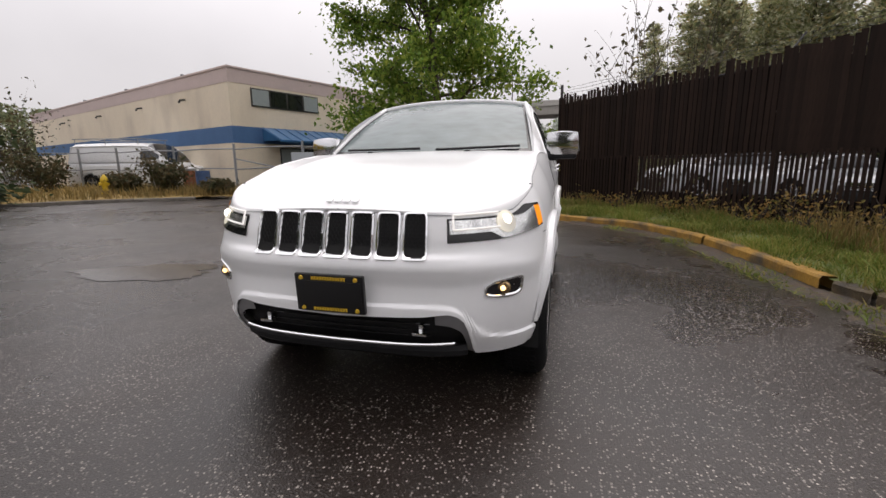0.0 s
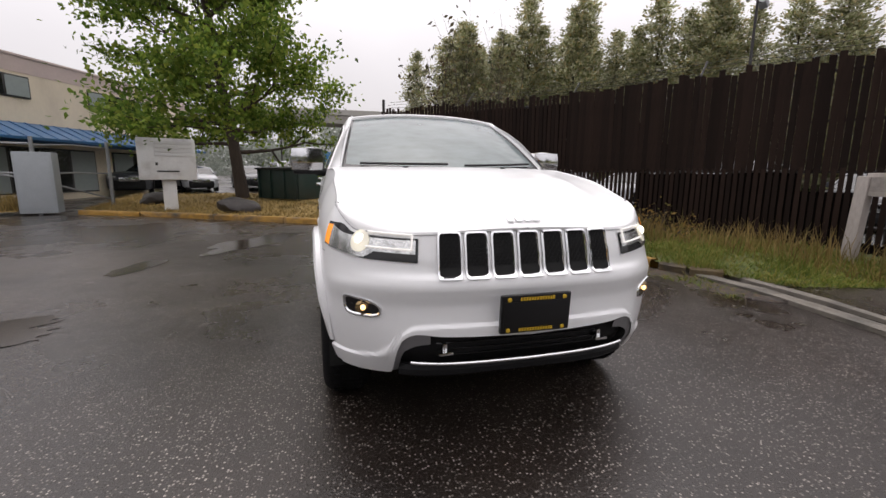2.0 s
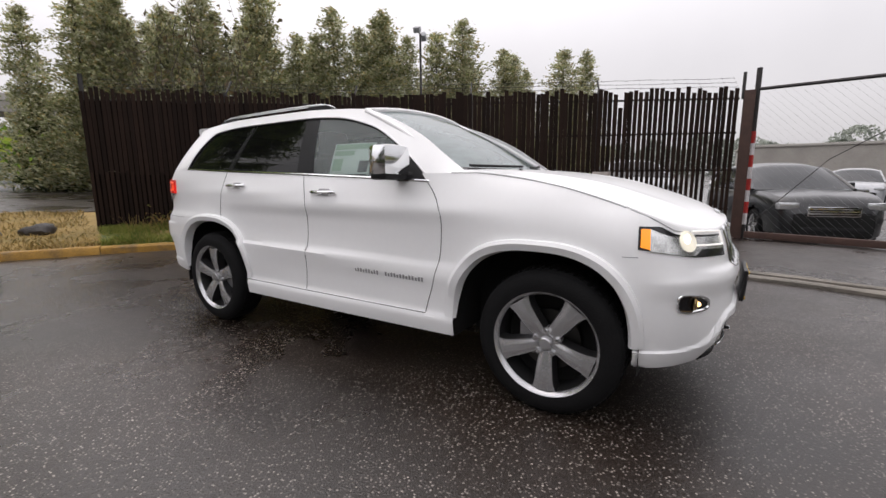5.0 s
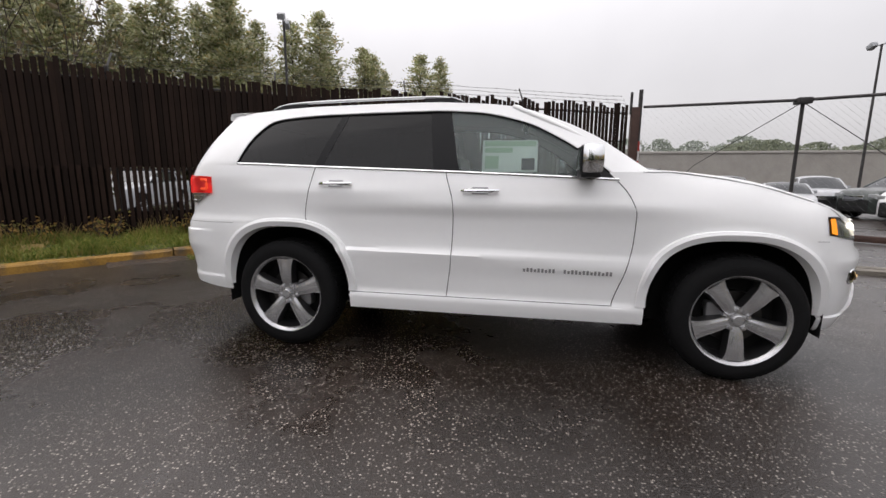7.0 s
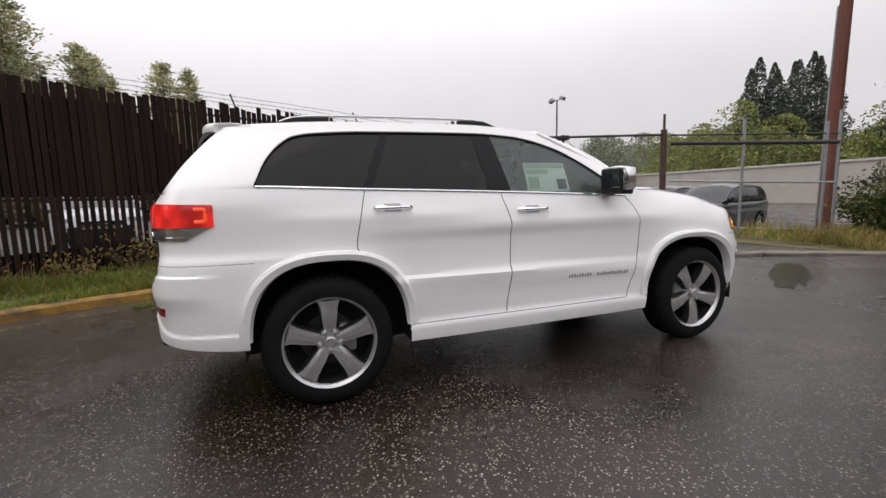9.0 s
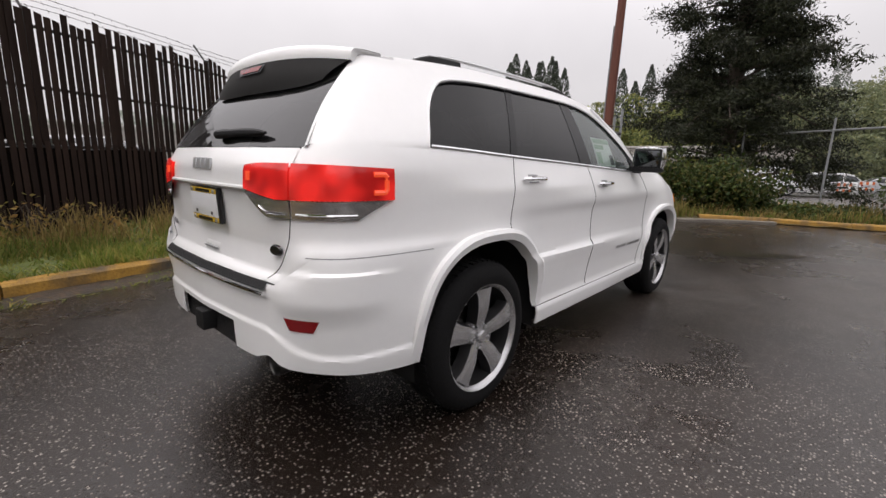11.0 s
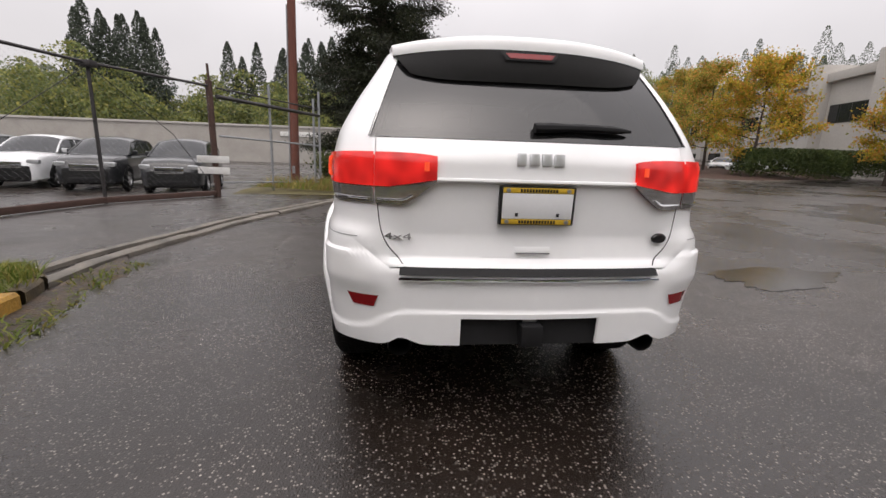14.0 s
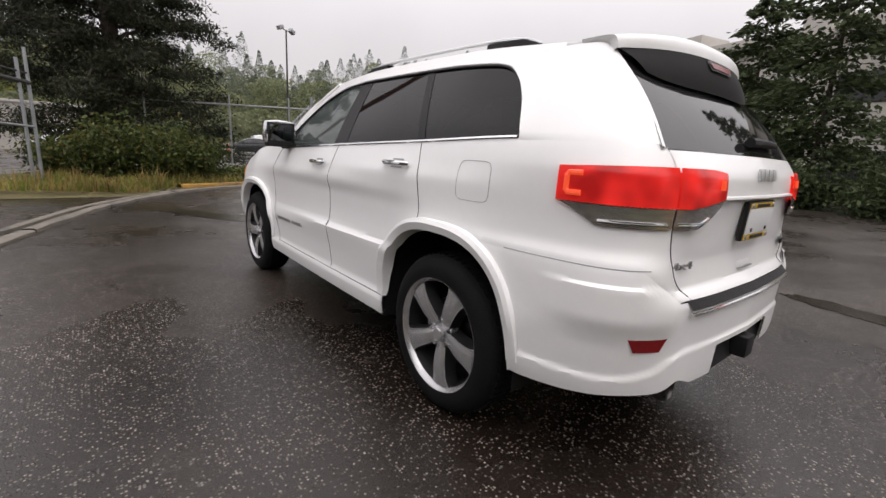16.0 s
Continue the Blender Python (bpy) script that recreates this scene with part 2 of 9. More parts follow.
GATE_A, GATE_B = Vector((7.2, -2.4)), Vector((5.0, -7.3))
_gd = (GATE_B - GATE_A).normalized()
_gn = Vector((-_gd.y, _gd.x))
if _gn.x < 0:
    _gn = -_gn


def ground_z(x, y):
    """The yard is level; the car park behind the gate lies lower."""
    d = (Vector((x, y)) - GATE_A).dot(_gn)
    along = (Vector((x, y)) - GATE_A).dot(_gd)
    rise = 0.8 * smooth(17.5, 42, y) * (1 - smooth(70, 140, math.hypot(x, y)))
    # the road climbs gently to the south-west
    run, across = -0.407 * x - 0.914 * y, 0.914 * x - 0.407 * y
    rise += 3.4 * smooth(22, 125, run) * (1 - smooth(10, 34, across))
    return rise - 0.46 * smooth(0.6, 5.5, d) * smooth(-4.0, -1.0, along) * (1 - smooth(60, 120, math.hypot(x, y)))


def asphalt_material():
    m = bpy.data.materials.new("wet_asphalt")
    m.use_nodes = True
    n, l = m.node_tree.nodes, m.node_tree.links
    b = n["Principled BSDF"]
    co = n.new("ShaderNodeTexCoord")

    def noise_tex(scale, detail, rough=0.55):
        t = n.new("ShaderNodeTexNoise")
        t.inputs["Scale"].default_value, t.inputs["Detail"].default_value, t.inputs["Roughness"].default_value = scale, detail, rough
        l.new(co.outputs["Object"], t.inputs["Vector"])
        return t.outputs["Fac"]

    def rng(src, a, b_, c, d):
        r = n.new("ShaderNodeMapRange")
        r.inputs["From Min"].default_value, r.inputs["From Max"].default_value = a, b_
        r.inputs["To Min"].default_value, r.inputs["To Max"].default_value = c, d
        l.new(src, r.inputs["Value"])
        return r.outputs[0]

    def math_node(op, a, b_):
        q = n.new("ShaderNodeMath")
        q.operation = op
        for i, v in enumerate((a, b_)):
            if isinstance(v, (int, float)):
                q.inputs[i].default_value = v
            else:
                l.new(v, q.inputs[i])
        return q.outputs[0]
    # stones of the aggregate
    vo = n.new("ShaderNodeTexVoronoi")
    vo.inputs["Scale"].default_value = 78.0
    l.new(co.outputs["Object"], vo.inputs["Vector"])
    sepc = n.new("ShaderNodeSeparateColor")
    l.new(vo.outputs["Color"], sepc.inputs[0])
    pale = rng(sepc.outputs[0], 0.62, 1.0, 0.0, 1.0)
    near_mid = rng(vo.outputs["Distance"], 0.28, 0.48, 1.0, 0.0)
    speck = math_node("MULTIPLY", pale, near_mid)
    worn = rng(noise_tex(0.8, 5.0, 0.65), 0.34, 0.60, 0.68, 1.0)
    speck = math_node("MULTIPLY", speck, worn)
    blot = rng(noise_tex(0.6, 6.0, 0.65), 0.30, 0.70, 0.50, 1.40)
    grain = rng(noise_tex(120.0, 3.0), 0.3, 0.7, 0.55, 1.45)
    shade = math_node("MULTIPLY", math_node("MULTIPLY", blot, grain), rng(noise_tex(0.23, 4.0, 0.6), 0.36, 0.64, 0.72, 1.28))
    dark = n.new("ShaderNodeMix")
    dark.data_type = "RGBA"
    dark.inputs["A"].default_value = (0.0180, 0.0126, 0.0098, 1)
    dark.inputs["B"].default_value = (0.36, 0.325, 0.29, 1)
    l.new(speck, dark.inputs["Factor"])
    mulc = n.new("ShaderNodeVectorMath")
    mulc.operation = "SCALE"
    l.new(dark.outputs["Result"], mulc.inputs[0])
    l.new(shade, mulc.inputs["Scale"])
    l.new(mulc.outputs[0], b.inputs["Base Color"])
    # standing water in shallow hollows
    wet = rng(noise_tex(0.45, 6.0, 0.6), 0.60, 0.70, 0.0, 1.0)
    film = rng(noise_tex(0.7, 6.0, 0.65), 0.34, 0.66, 0.32, 0.17)
    broad = rng(noise_tex(0.23, 4.0, 0.6), 0.38, 0.62, -0.05, 0.15)
    film = math_node("ADD", film, broad)
    ro = n.new("ShaderNodeMix")
    l.new(wet, ro.inputs["Factor"])
    l.new(film, ro.inputs["A"])
    ro.inputs["B"].default_value = 0.09
    l.new(ro.outputs["Result"], b.inputs["Roughness"])
    b.inputs["Specular IOR Level"].default_value = 0.62
    bp = n.new("ShaderNodeBump")
    bp.inputs["Distance"].default_value = 0.006
    l.new(rng(wet, 0, 1, 0.26, 0.08), bp.inputs["Strength"])
    h = math_node("ADD", math_node("MULTIPLY", near_mid, 0.7), noise_tex(160.0, 2.0))
    l.new(h, bp.inputs["Height"])
    l.new(bp.outputs[0], b.inputs["Normal"])
    return m


asphalt = asphalt_material()
gx = sorted(set([-900, -400, -150, -110, -80, -60, -50, -40, -35, -30, -25] + [round(v, 2) for v in np.arange(-20, 40, 1.0)] + [50, 70, 100, 150, 400, 900]))
gy = sorted(set([-900, -400, -200, -150, -125, -110, -95, -80, -70, -60, -50] + [round(v, 2) for v in np.arange(-40, 25, 1.0)] + [40, 70, 100, 150, 400, 900]))
me = bpy.data.meshes.new("ground")
me.from_pydata([(x, y, ground_z(x, y)) for x in gx for y in gy], [],
               [(i * len(gy) + j, (i + 1) * len(gy) + j, (i + 1) * len(gy) + j + 1, i * len(gy) + j + 1) for i in range(len(gx) - 1) for j in range(len(gy) - 1)])
me.materials.append(asphalt)
me.shade_smooth()
tagged(new("ground", me), "wet dark asphalt yard with pale stone aggregate", "ground", kind="structure")

concrete = material("weathered_concrete", (0.155, 0.138, 0.115), rough=0.6, vary=0.25, scale=3, bump=0.4, bump_scale=60, dirt=(0.07, 0.065, 0.055), dirt_amt=0.8, dirt_scale=2.5)
kerb_stained = material("mud_stained_kerb", (0.10, 0.070, 0.030), rough=0.6, vary=0.4, scale=5, bump=0.5, bump_scale=50, dirt=(0.035, 0.028, 0.022), dirt_amt=1.0, dirt_scale=3.0)
kerb_yellow = material("worn_yellow_kerb_paint", (0.34, 0.185, 0.030), rough=0.6, vary=0.4, scale=5, bump=0.5, bump_scale=50, dirt=(0.055, 0.048, 0.040), dirt_amt=1.0, dirt_scale=3.0)
soil = material("dark_soil", (0.045, 0.036, 0.028), rough=0.95, vary=0.4, scale=6, bump=0.6, bump_scale=30)
turf_green = material("damp_grass_turf", (0.085, 0.105, 0.026), rough=0.9, vary=0.5, scale=2.5, bump=0.8, bump_scale=25, dirt=(0.10, 0.075, 0.035), dirt_amt=0.8, dirt_scale=1.5)
turf_dry = material("dry_grass_turf", (0.27, 0.18, 0.055), rough=0.9, vary=0.35, scale=1.2, bump=0.8, bump_scale=25, dirt=(0.13, 0.11, 0.035), dirt_amt=0.8, dirt_scale=0.8)
turf_bed = material("weedy_brown_turf", (0.10, 0.085, 0.032), rough=0.9, vary=0.5, scale=2.0, bump=0.8, bump_scale=25, dirt=(0.05, 0.04, 0.02), dirt_amt=0.8, dirt_scale=1.5)
mulch = material("brown_bark_mulch", (0.055, 0.028, 0.018), rough=0.95, vary=0.5, scale=8, bump=0.9, bump_scale=30)


def path_at(pts, q):
    """A smooth plan curve through points, q from 0 to 1 by length."""
    d = [0.0]
    for a, b in zip(pts, pts[1:]):
        d.append(d[-1] + math.hypot(b[0] - a[0], b[1] - a[1]))
    s = q * d[-1]
    i = min(max(int(np.searchsorted(d, s, "right")) - 1, 0), len(pts) - 2)
    t = (s - d[i]) / (d[i + 1] - d[i])
    p = [Vector(pts[min(max(k, 0), len(pts) - 1)]) for k in (i - 1, i, i + 1, i + 2)]
    return 0.5 * ((2 * p[1]) + (p[2] - p[0]) * t + (2 * p[0] - 5 * p[1] + 4 * p[2] - p[3]) * t * t + (3 * p[1] - p[0] - 3 * p[2] + p[3]) * t ** 3)


def length(pts):
    return sum(math.hypot(b[0] - a[0], b[1] - a[1]) for a, b in zip(pts, pts[1:]))


def kerb_run(name, pts, w, h, mat, label, piece=2.4, gap=0.004, z=0.0):
    """A kerb of cast pieces along a curve; its back lies to the left of the way."""
    n = max(1, round(length(pts) / piece))
    run = thing(name, label, "kerb", kind="structure")
    rnd = random.Random(len(pts) * 7 + n)
    for k in range(n):
        bm = bmesh.new()
        m = 8
        dz, dw = rnd.uniform(-0.012, 0.012), rnd.uniform(-0.012, 0.012)
        sec = [(0, -0.03), (0.0, h * 0.8), (0.02, h), (w - 0.02, h), (w, h * 0.9), (w, -0.03)]

        def fn(u, v):
            q = (k + gap + (1 - 2 * gap) * u) / n
            p = path_at(pts, q)
            t = (path_at(pts, min(q + 0.01, 1)) - path_at(pts, max(q - 0.01, 0))).normalized()
            nn = Vector((-t.y, t.x))
            o, zz = sec[round(v * 5)]
            jag = 0.012 * noise.noise(Vector((p.x * 3, p.y * 3, o * 20)))
            return Vector((p.x + nn.x * (o + dw + jag), p.y + nn.y * (o + dw + jag), z + ground_z(p.x, p.y) + (zz + dz if zz > 0 else zz) + jag))
        sheet(bm, fn, m, 5)
        bmesh.ops.holes_fill(bm, edges=[e for e in bm.edges if e.is_boundary])
        bmesh.ops.recalc_face_normals(bm, faces=bm.faces[:])
        part("kerb_stone", bm, mat, run)
    return run


KERB = [(-7.6, 10.65), (-4.8, 9.2), (-1.94, 7.5), (0, 6.3), (1.18, 5.42), (1.95, 4.80), (2.55, 4.0), (2.88, 3.1), (3.06, 2.2), (3.18, 1.4), (3.26, 0.75)]
kerb_run("kerb_yellow", KERB[3:], 0.15, 0.13, kerb_yellow, "worn yellow-painted concrete kerb along the grass verge", 2.6)
kerb_run("kerb_far", KERB[:4], 0.16, 0.14, kerb_yellow, "dirty yellowed kerb before the dry lawn", 2.4)
kerb_run("kerb_broken", [(3.30, 0.66), (3.42, 0.30), (3.70, 0.02)], 0.14, 0.11, kerb_stained, "broken muddy end of the yellow kerb", 0.45, 0.06)
GUTTER = [(3.42, 1.6), (3.46, 0.4), (3.50, -0.5), (3.40, -1.3), (3.18, -2.4), (2.95, -3.5), (2.45, -5.0), (1.95, -6.4), (1.20, -7.8), (0.1, -9.2), (-1.2, -10.1)]
kerb_run("gutter_kerb", GUTTER[1:], 0.15, 0.055, concrete, "low rolled concrete gutter edge", 2.2, 0.004)
kerb_run("gutter_edge", [(x + 0.34, y + 0.10) for x, y in GUTTER[1:]], 0.10, 0.05, concrete, "outer edge of the concrete gutter", 2.2, 0.004)
kerb_run("kerb_pine", [(0.4, -9.6), (-1.2, -10.25), (-2.9, -10.7), (-4.3, -11.6), (-4.6, -12.6)], 0.16, 0.14, kerb_yellow, "yellow kerb round the pine bed", 1.6)
kerb_run("kerb_building", [(-17.5, 3.2), (-16.4, 5.6), (-14.9, 7.6), (-12.6, 9.6)], 0.15, 0.12, concrete, "dirty concrete kerb by the shrubs", 2.0)


def verge(name, inner, outer, z_in, z_out, mat, label, nu=60, nv=16, bump=0.05, taper=0.0, follow=False):
    bm = bmesh.new()

    def fn(u, v):
        a, b = path_at(inner, u), path_at(outer, u)
        p = a + (b - a) * v
        z = z_in + (z_out - z_in) * v + bump * noise.noise(Vector((p.x * 0.9, p.y * 0.9, 3.1))) * min(1, v * 4 + 0.15) + 0.5 * bump * noise.noise(Vector((p.x * 4, p.y * 4, 7)))
        z = z * (smooth(0.0, 0.12, u) if follow else 1.0) * (1 - taper * smooth(0.84, 1.0, u)) + (ground_z(p.x, p.y) if follow else 0.0)
        return Vector((p.x, p.y, max(z, 0.005 + ground_z(p.x, p.y))))
    sheet(bm, fn, nu, nv, out=(0, 0, 1))
    return own(name, bm, mat, label, "grass", kind="structure")


verge("verge_fence", [(x + 0.13 * 0.6, y + 0.12) for x, y in KERB[3:]] + [(3.5, 0.25), (4.3, -0.45)], [(0.9, 8.7), (2.6, 6.9), (4.5, 4.9), (5.4, 3.0), (6.3, 0.6), (6.9, -1.2)], 0.12, 0.24, turf_green, "rough green grass verge below the fence", taper=0.97)
verge("lawn_dry", [(x + 0.06, y + 0.14) for x, y in KERB[:4]] + [(0.7, 6.2)], [(-8.5, 17.0), (-4.5, 17.5), (-1.0, 17.0), (2.0, 13.0), (2.2, 7.2)], 0.11, 0.30, turf_dry, "dry yellow lawn under the maple")
verge("verge_shrubs", [(-17.6, 3.4), (-16.5, 5.8), (-15.0, 7.8), (-12.7, 9.8), (-9.0, 10.6)], [(-30, 6), (-27, 10), (-22, 12.5), (-15, 12.5), (-9.2, 11.2)], 0.10, 0.30, turf_dry, "dry weedy verge by the chain-link fence")
verge("bed_pine", [(1.3, -8.3), (0.5, -9.5), (-1.2, -10.15), (-2.9, -10.6), (-4.2, -11.5)], [(4.9, -8.0), (4.6, -13.0), (3.6, -18.4), (-1.4, -18.0), (-4.3, -13.2)], 0.03, 0.08, turf_bed, "weedy bed under the pine", bump=0.08, follow=True)

# wet soil and leaf litter washed up along the kerb
litter = material("wet_leaf_litter", (0.030, 0.020, 0.013), rough=0.55, vary=0.5, scale=9, bump=0.9, bump_scale=45, dirt=(0.10, 0.055, 0.022), dirt_amt=0.8, dirt_scale=14)
bm = bmesh.new()
LITTER = KERB[4:] + [(3.34, 0.45), (3.42, -0.2), (3.44, -0.9)]


def litter_fn(u, v):
    p = path_at(LITTER, u)
    t = (path_at(LITTER, min(u + 0.01, 1)) - path_at(LITTER, max(u - 0.01, 0))).normalized()
    w = 0.30 + 0.16 * noise.noise(Vector((u * 14, 2, 0))) + 0.08 * noise.noise(Vector((u * 47, 5, 0)))
    o = 0.02 - v * max(w, 0.08) * (1 - smooth(0.93, 1.0, u))
    h = 0.028 * (1 - v) ** 0.6 * (0.7 + 0.6 * noise.noise(Vector((p.x * 6, p.y * 6, v * 3)))) + 0.004
    return Vector((p.x - t.y * o, p.y + t.x * o, h if v < 1 else -0.004))


sheet(bm, litter_fn, 120, 6, out=(0, 0, 1))
own("kerb_litter", bm, litter, "wet soil and leaf litter along the kerb", "soil", kind="structure")

# pale wet concrete yard behind the slatted fence
yard_pale = material("pale_wet_concrete", (0.16, 0.16, 0.155), rough=0.25, vary=0.2, scale=0.8, bump=0.2, bump_scale=30, dirt=(0.14, 0.14, 0.14), dirt_amt=0.7, dirt_scale=0.5)
bm = bmesh.new()
sheet(bm, lambda u, v: (lambda a, b: Vector((a.x + (b.x - a.x) * v, a.y + (b.y - a.y) * v, ground_z(a.x + (b.x - a.x) * v, a.y + (b.y - a.y) * v) + 0.012)))(path_at([(1.6, 8.8), (4.9, 5.2), (7.3, -1.5), (8.2, -3.2)], u), path_at([(14, 30), (30, 22), (38, 4), (40, -6)], u)), 40, 40, out=(0, 0, 1))
own("pavement_yard", bm, yard_pale, "pale wet concrete yard behind the fence", "pavement", kind="structure")

# rain puddles in the hollows
puddle_water = material("dirty_puddle_water", (0.030, 0.025, 0.020), rough=0.15, vary=0.2, scale=1.5)
for k, (x, y, rx, ry, turn) in enumerate(((-3.6, -0.15, 0.85, 0.36, 12), (0.62, -5.15, 1.25, 0.22, 122), (-1.35, -4.8, 0.75, 0.16, 40), (-2.1, 4.3, 1.2, 0.36, 62), (-3.2, 2.4, 0.55, 0.18, 75), (3.72, -1.35, 0.45, 0.10, 100), (-3.5, -2.6, 0.45, 0.20, 10))):
    bm = bmesh.new()
    n_ = 72
    rim_ = []
    for a in range(n_):
        th = 2 * math.pi * a / n_
        g = 1 + 0.42 * noise.noise(Vector((math.cos(th) * 1.3, math.sin(th) * 1.3, k * 5.0))) + 0.22 * noise.noise(Vector((math.cos(th) * 4, math.sin(th) * 4, k * 5.0 + 2))) + 0.10 * noise.noise(Vector((math.cos(th) * 11, math.sin(th) * 11, k * 3.0)))
        rim_.append(bm.verts.new((rx * g * math.cos(th), ry * g * math.sin(th), 0)))
    bm.faces.new(rim_)
    o = own("water", bm, puddle_water, "shallow rain puddle on the asphalt", "puddle", kind="structure", smooth=0)
    o.matrix_basis = pose(x, y, 0.005, 0, 0, turn)

# ---------------------------------------------------------------- the white sport utility vehicle
paint_white = material("white_car_paint", (0.86, 0.865, 0.87), rough=0.30, vary=0.012, scale=3, coat=0.45)
glass_front = glass("clear_window_glass", (0.80, 0.90, 0.88), haze=0.12, haze_color=(0.5, 0.6, 0.58))
# the windscreen's pale film colour carries reflected sky as well as rain mist
glass_shield = glass("rain_misted_windscreen", (0.42, 0.54, 0.53), haze=0.42, haze_color=(0.42, 0.51, 0.51))
glass_dark = glass("privacy_glass", (0.030, 0.031, 0.035), haze=0.02, haze_color=(0.2, 0.2, 0.21), ior=1.40)
glass_gate = glass("tailgate_privacy_glass", (0.030, 0.031, 0.035), haze=0.05, haze_color=(0.3, 0.3, 0.31), ior=1.75)
black_gloss = material("black_gloss_trim", (0.012, 0.012, 0.013), rough=0.16, vary=0.1)
pillar_black = material("pillar_black", (0.006, 0.006, 0.007), spec=0.18, rough=0.25, vary=0.1)
black_plastic = material("black_plastic", (0.012, 0.012, 0.013), spec=0.25, rough=0.55, vary=0.2, bump=0.15, bump_scale=300)
under_black = material("underbody_black", (0.006, 0.006, 0.006), rough=0.9, vary=0.3)
badge_silver = material("badge_silver", (0.62, 0.63, 0.64), rough=0.28, metal=0.55, vary=0.03)
reflector_silver = material("lamp_reflector", (0.62, 0.63, 0.62), rough=0.18, metal=0.85, vary=0.45, scale=18)
lamp_bowl = glow("lit_lamp_bowl", (1.0, 0.96, 0.76), 0.24, (0.6, 0.58, 0.52), 0.7)
chrome = material("chrome", (0.82, 0.83, 0.84), rough=0.10, metal=1.0, vary=0.03)
silver_grey = material("satin_silver_plastic", (0.32, 0.32, 0.33), rough=0.35, metal=0.6, vary=0.05)
wheel_face = material("machined_wheel_face", (0.50, 0.50, 0.51), rough=0.27, metal=0.75, vary=0.06, scale=12)
wheel_dark = material("dark_wheel_paint", (0.018, 0.018, 0.019), rough=0.45, metal=0.2, vary=0.1)
rubber = material("tyre_rubber", (0.008, 0.008, 0.0085), spec=0.15, rough=0.8, vary=0.25, scale=9, bump=0.2, bump_scale=120)
steel = material("brake_steel", (0.07, 0.068, 0.066), rough=0.35, metal=1.0, vary=0.15, scale=20)
lens_clear = glass("lamp_lens", (0.93, 0.95, 0.95), ior=1.45)
red_lens = glow("red_tail_lens", (1.0, 0.040, 0.030), 0.24, (0.46, 0.014, 0.014), 0.75)
red_bright = glow("lit_tail_tube", (1.0, 0.11, 0.035), 0.38, (0.6, 0.06, 0.03))
red_dull = material("red_reflector", (0.22, 0.008, 0.010), rough=0.18, vary=0.12, scale=60)
amber = glow("amber_marker", (1.0, 0.33, 0.02), 0.55, (0.8, 0.25, 0.02))
lamp_white = glow("lit_headlamp", (1.0, 0.97, 0.84), 2.6)
lamp_soft = glow("lit_lamp_tube", (1.0, 0.98, 0.93), 0.45, (0.6, 0.6, 0.6))
lamp_warm = glow("lit_fog_bulb", (1.0, 0.62, 0.25), 2.2)
plate_black = material("plate_black", (0.010, 0.010, 0.011), rough=0.35, vary=0.1)
plate_yellow = material("plate_frame_yellow", (0.62, 0.40, 0.03), rough=0.5, vary=0.15, scale=40)
plate_white = material("blank_plate_white", (0.72, 0.73, 0.74), rough=0.4, vary=0.03)
cloth_dark = material("dark_upholstery", (0.030, 0.028, 0.027), rough=0.8, vary=0.2)
paper = material("printed_paper", (0.80, 0.83, 0.78), rough=0.7, vary=0.06, scale=20)
paper_green = material("pale_green_print", (0.42, 0.55, 0.40), rough=0.7, vary=0.08)
mirror_glass = material("mirror_glass", (0.10, 0.105, 0.11), rough=0.03, metal=1.0, vary=0.0)

# plan outline at bumper height, one half, nose to tail
PLAN = [(0, -2.275), (0.28, -2.265), (0.55, -2.215), (0.70, -2.13), (0.80, -2.045), (0.862, -1.92), (0.890, -1.75), (0.898, -1.4575),
        (0.905, -0.8), (0.908, 0.2), (0.905, 0.95), (0.902, 1.4575), (0.888, 1.85), (0.862, 2.08), (0.80, 2.265), (0.66, 2.365), (0.40, 2.415), (0, 2.43)]
_d = [0.0]
for (xa, ya), (xb, yb) in zip(PLAN, PLAN[1:]):
    _d.append(_d[-1] + math.hypot(xb - xa, yb - ya))


def _natural(ts, vs):
    """A natural cubic spline."""
    n = len(ts)
    h = np.diff(ts)
    A, r = np.eye(n), np.zeros(n)
    for i in range(1, n - 1):
        A[i, i - 1:i + 2] = h[i - 1], 2 * (h[i - 1] + h[i]), h[i]
        r[i] = 6 * ((vs[i + 1] - vs[i]) / h[i] - (vs[i] - vs[i - 1]) / h[i - 1])
    # flat ends across the car's middle
    A[0, 0:2] = 2 * h[0], h[0]
    A[-1, -2:] = h[-1], 2 * h[-1]
    return h, np.linalg.solve(A, r)


_S = np.linspace(0, _d[-1], 1601)


def _spline(ts, vs):
    h, m = _natural(ts, vs)
    out = []
    for s in _S:
        i = min(int(np.searchsorted(ts, s, "right")) - 1, len(h) - 1)
        a, b = ts[i + 1] - s, s - ts[i]
        out.append(m[i] * a ** 3 / (6 * h[i]) + m[i + 1] * b ** 3 / (6 * h[i]) + (vs[i] / h[i] - m[i] * h[i] / 6) * a + (vs[i + 1] / h[i] - m[i + 1] * h[i] / 6) * b)
    return np.array(out)


_PX, _PY = _spline(np.array(_d), [p[0] for p in PLAN]), _spline(np.array(_d), [p[1] for p in PLAN])
_NX, _NY = np.gradient(_PY), -np.gradient(_PX)
_L = np.hypot(_NX, _NY)
_NX, _NY = _NX / _L, _NY / _L
_NX[0] = _NX[-1] = 0.0


def s_at_y(y):
    return float(np.interp(y, np.maximum.accumulate(_PY), _S))


def s_front(x):
    k = 500
    return float(np.interp(x, np.maximum.accumulate(_PX[:k]), _S[:k]))


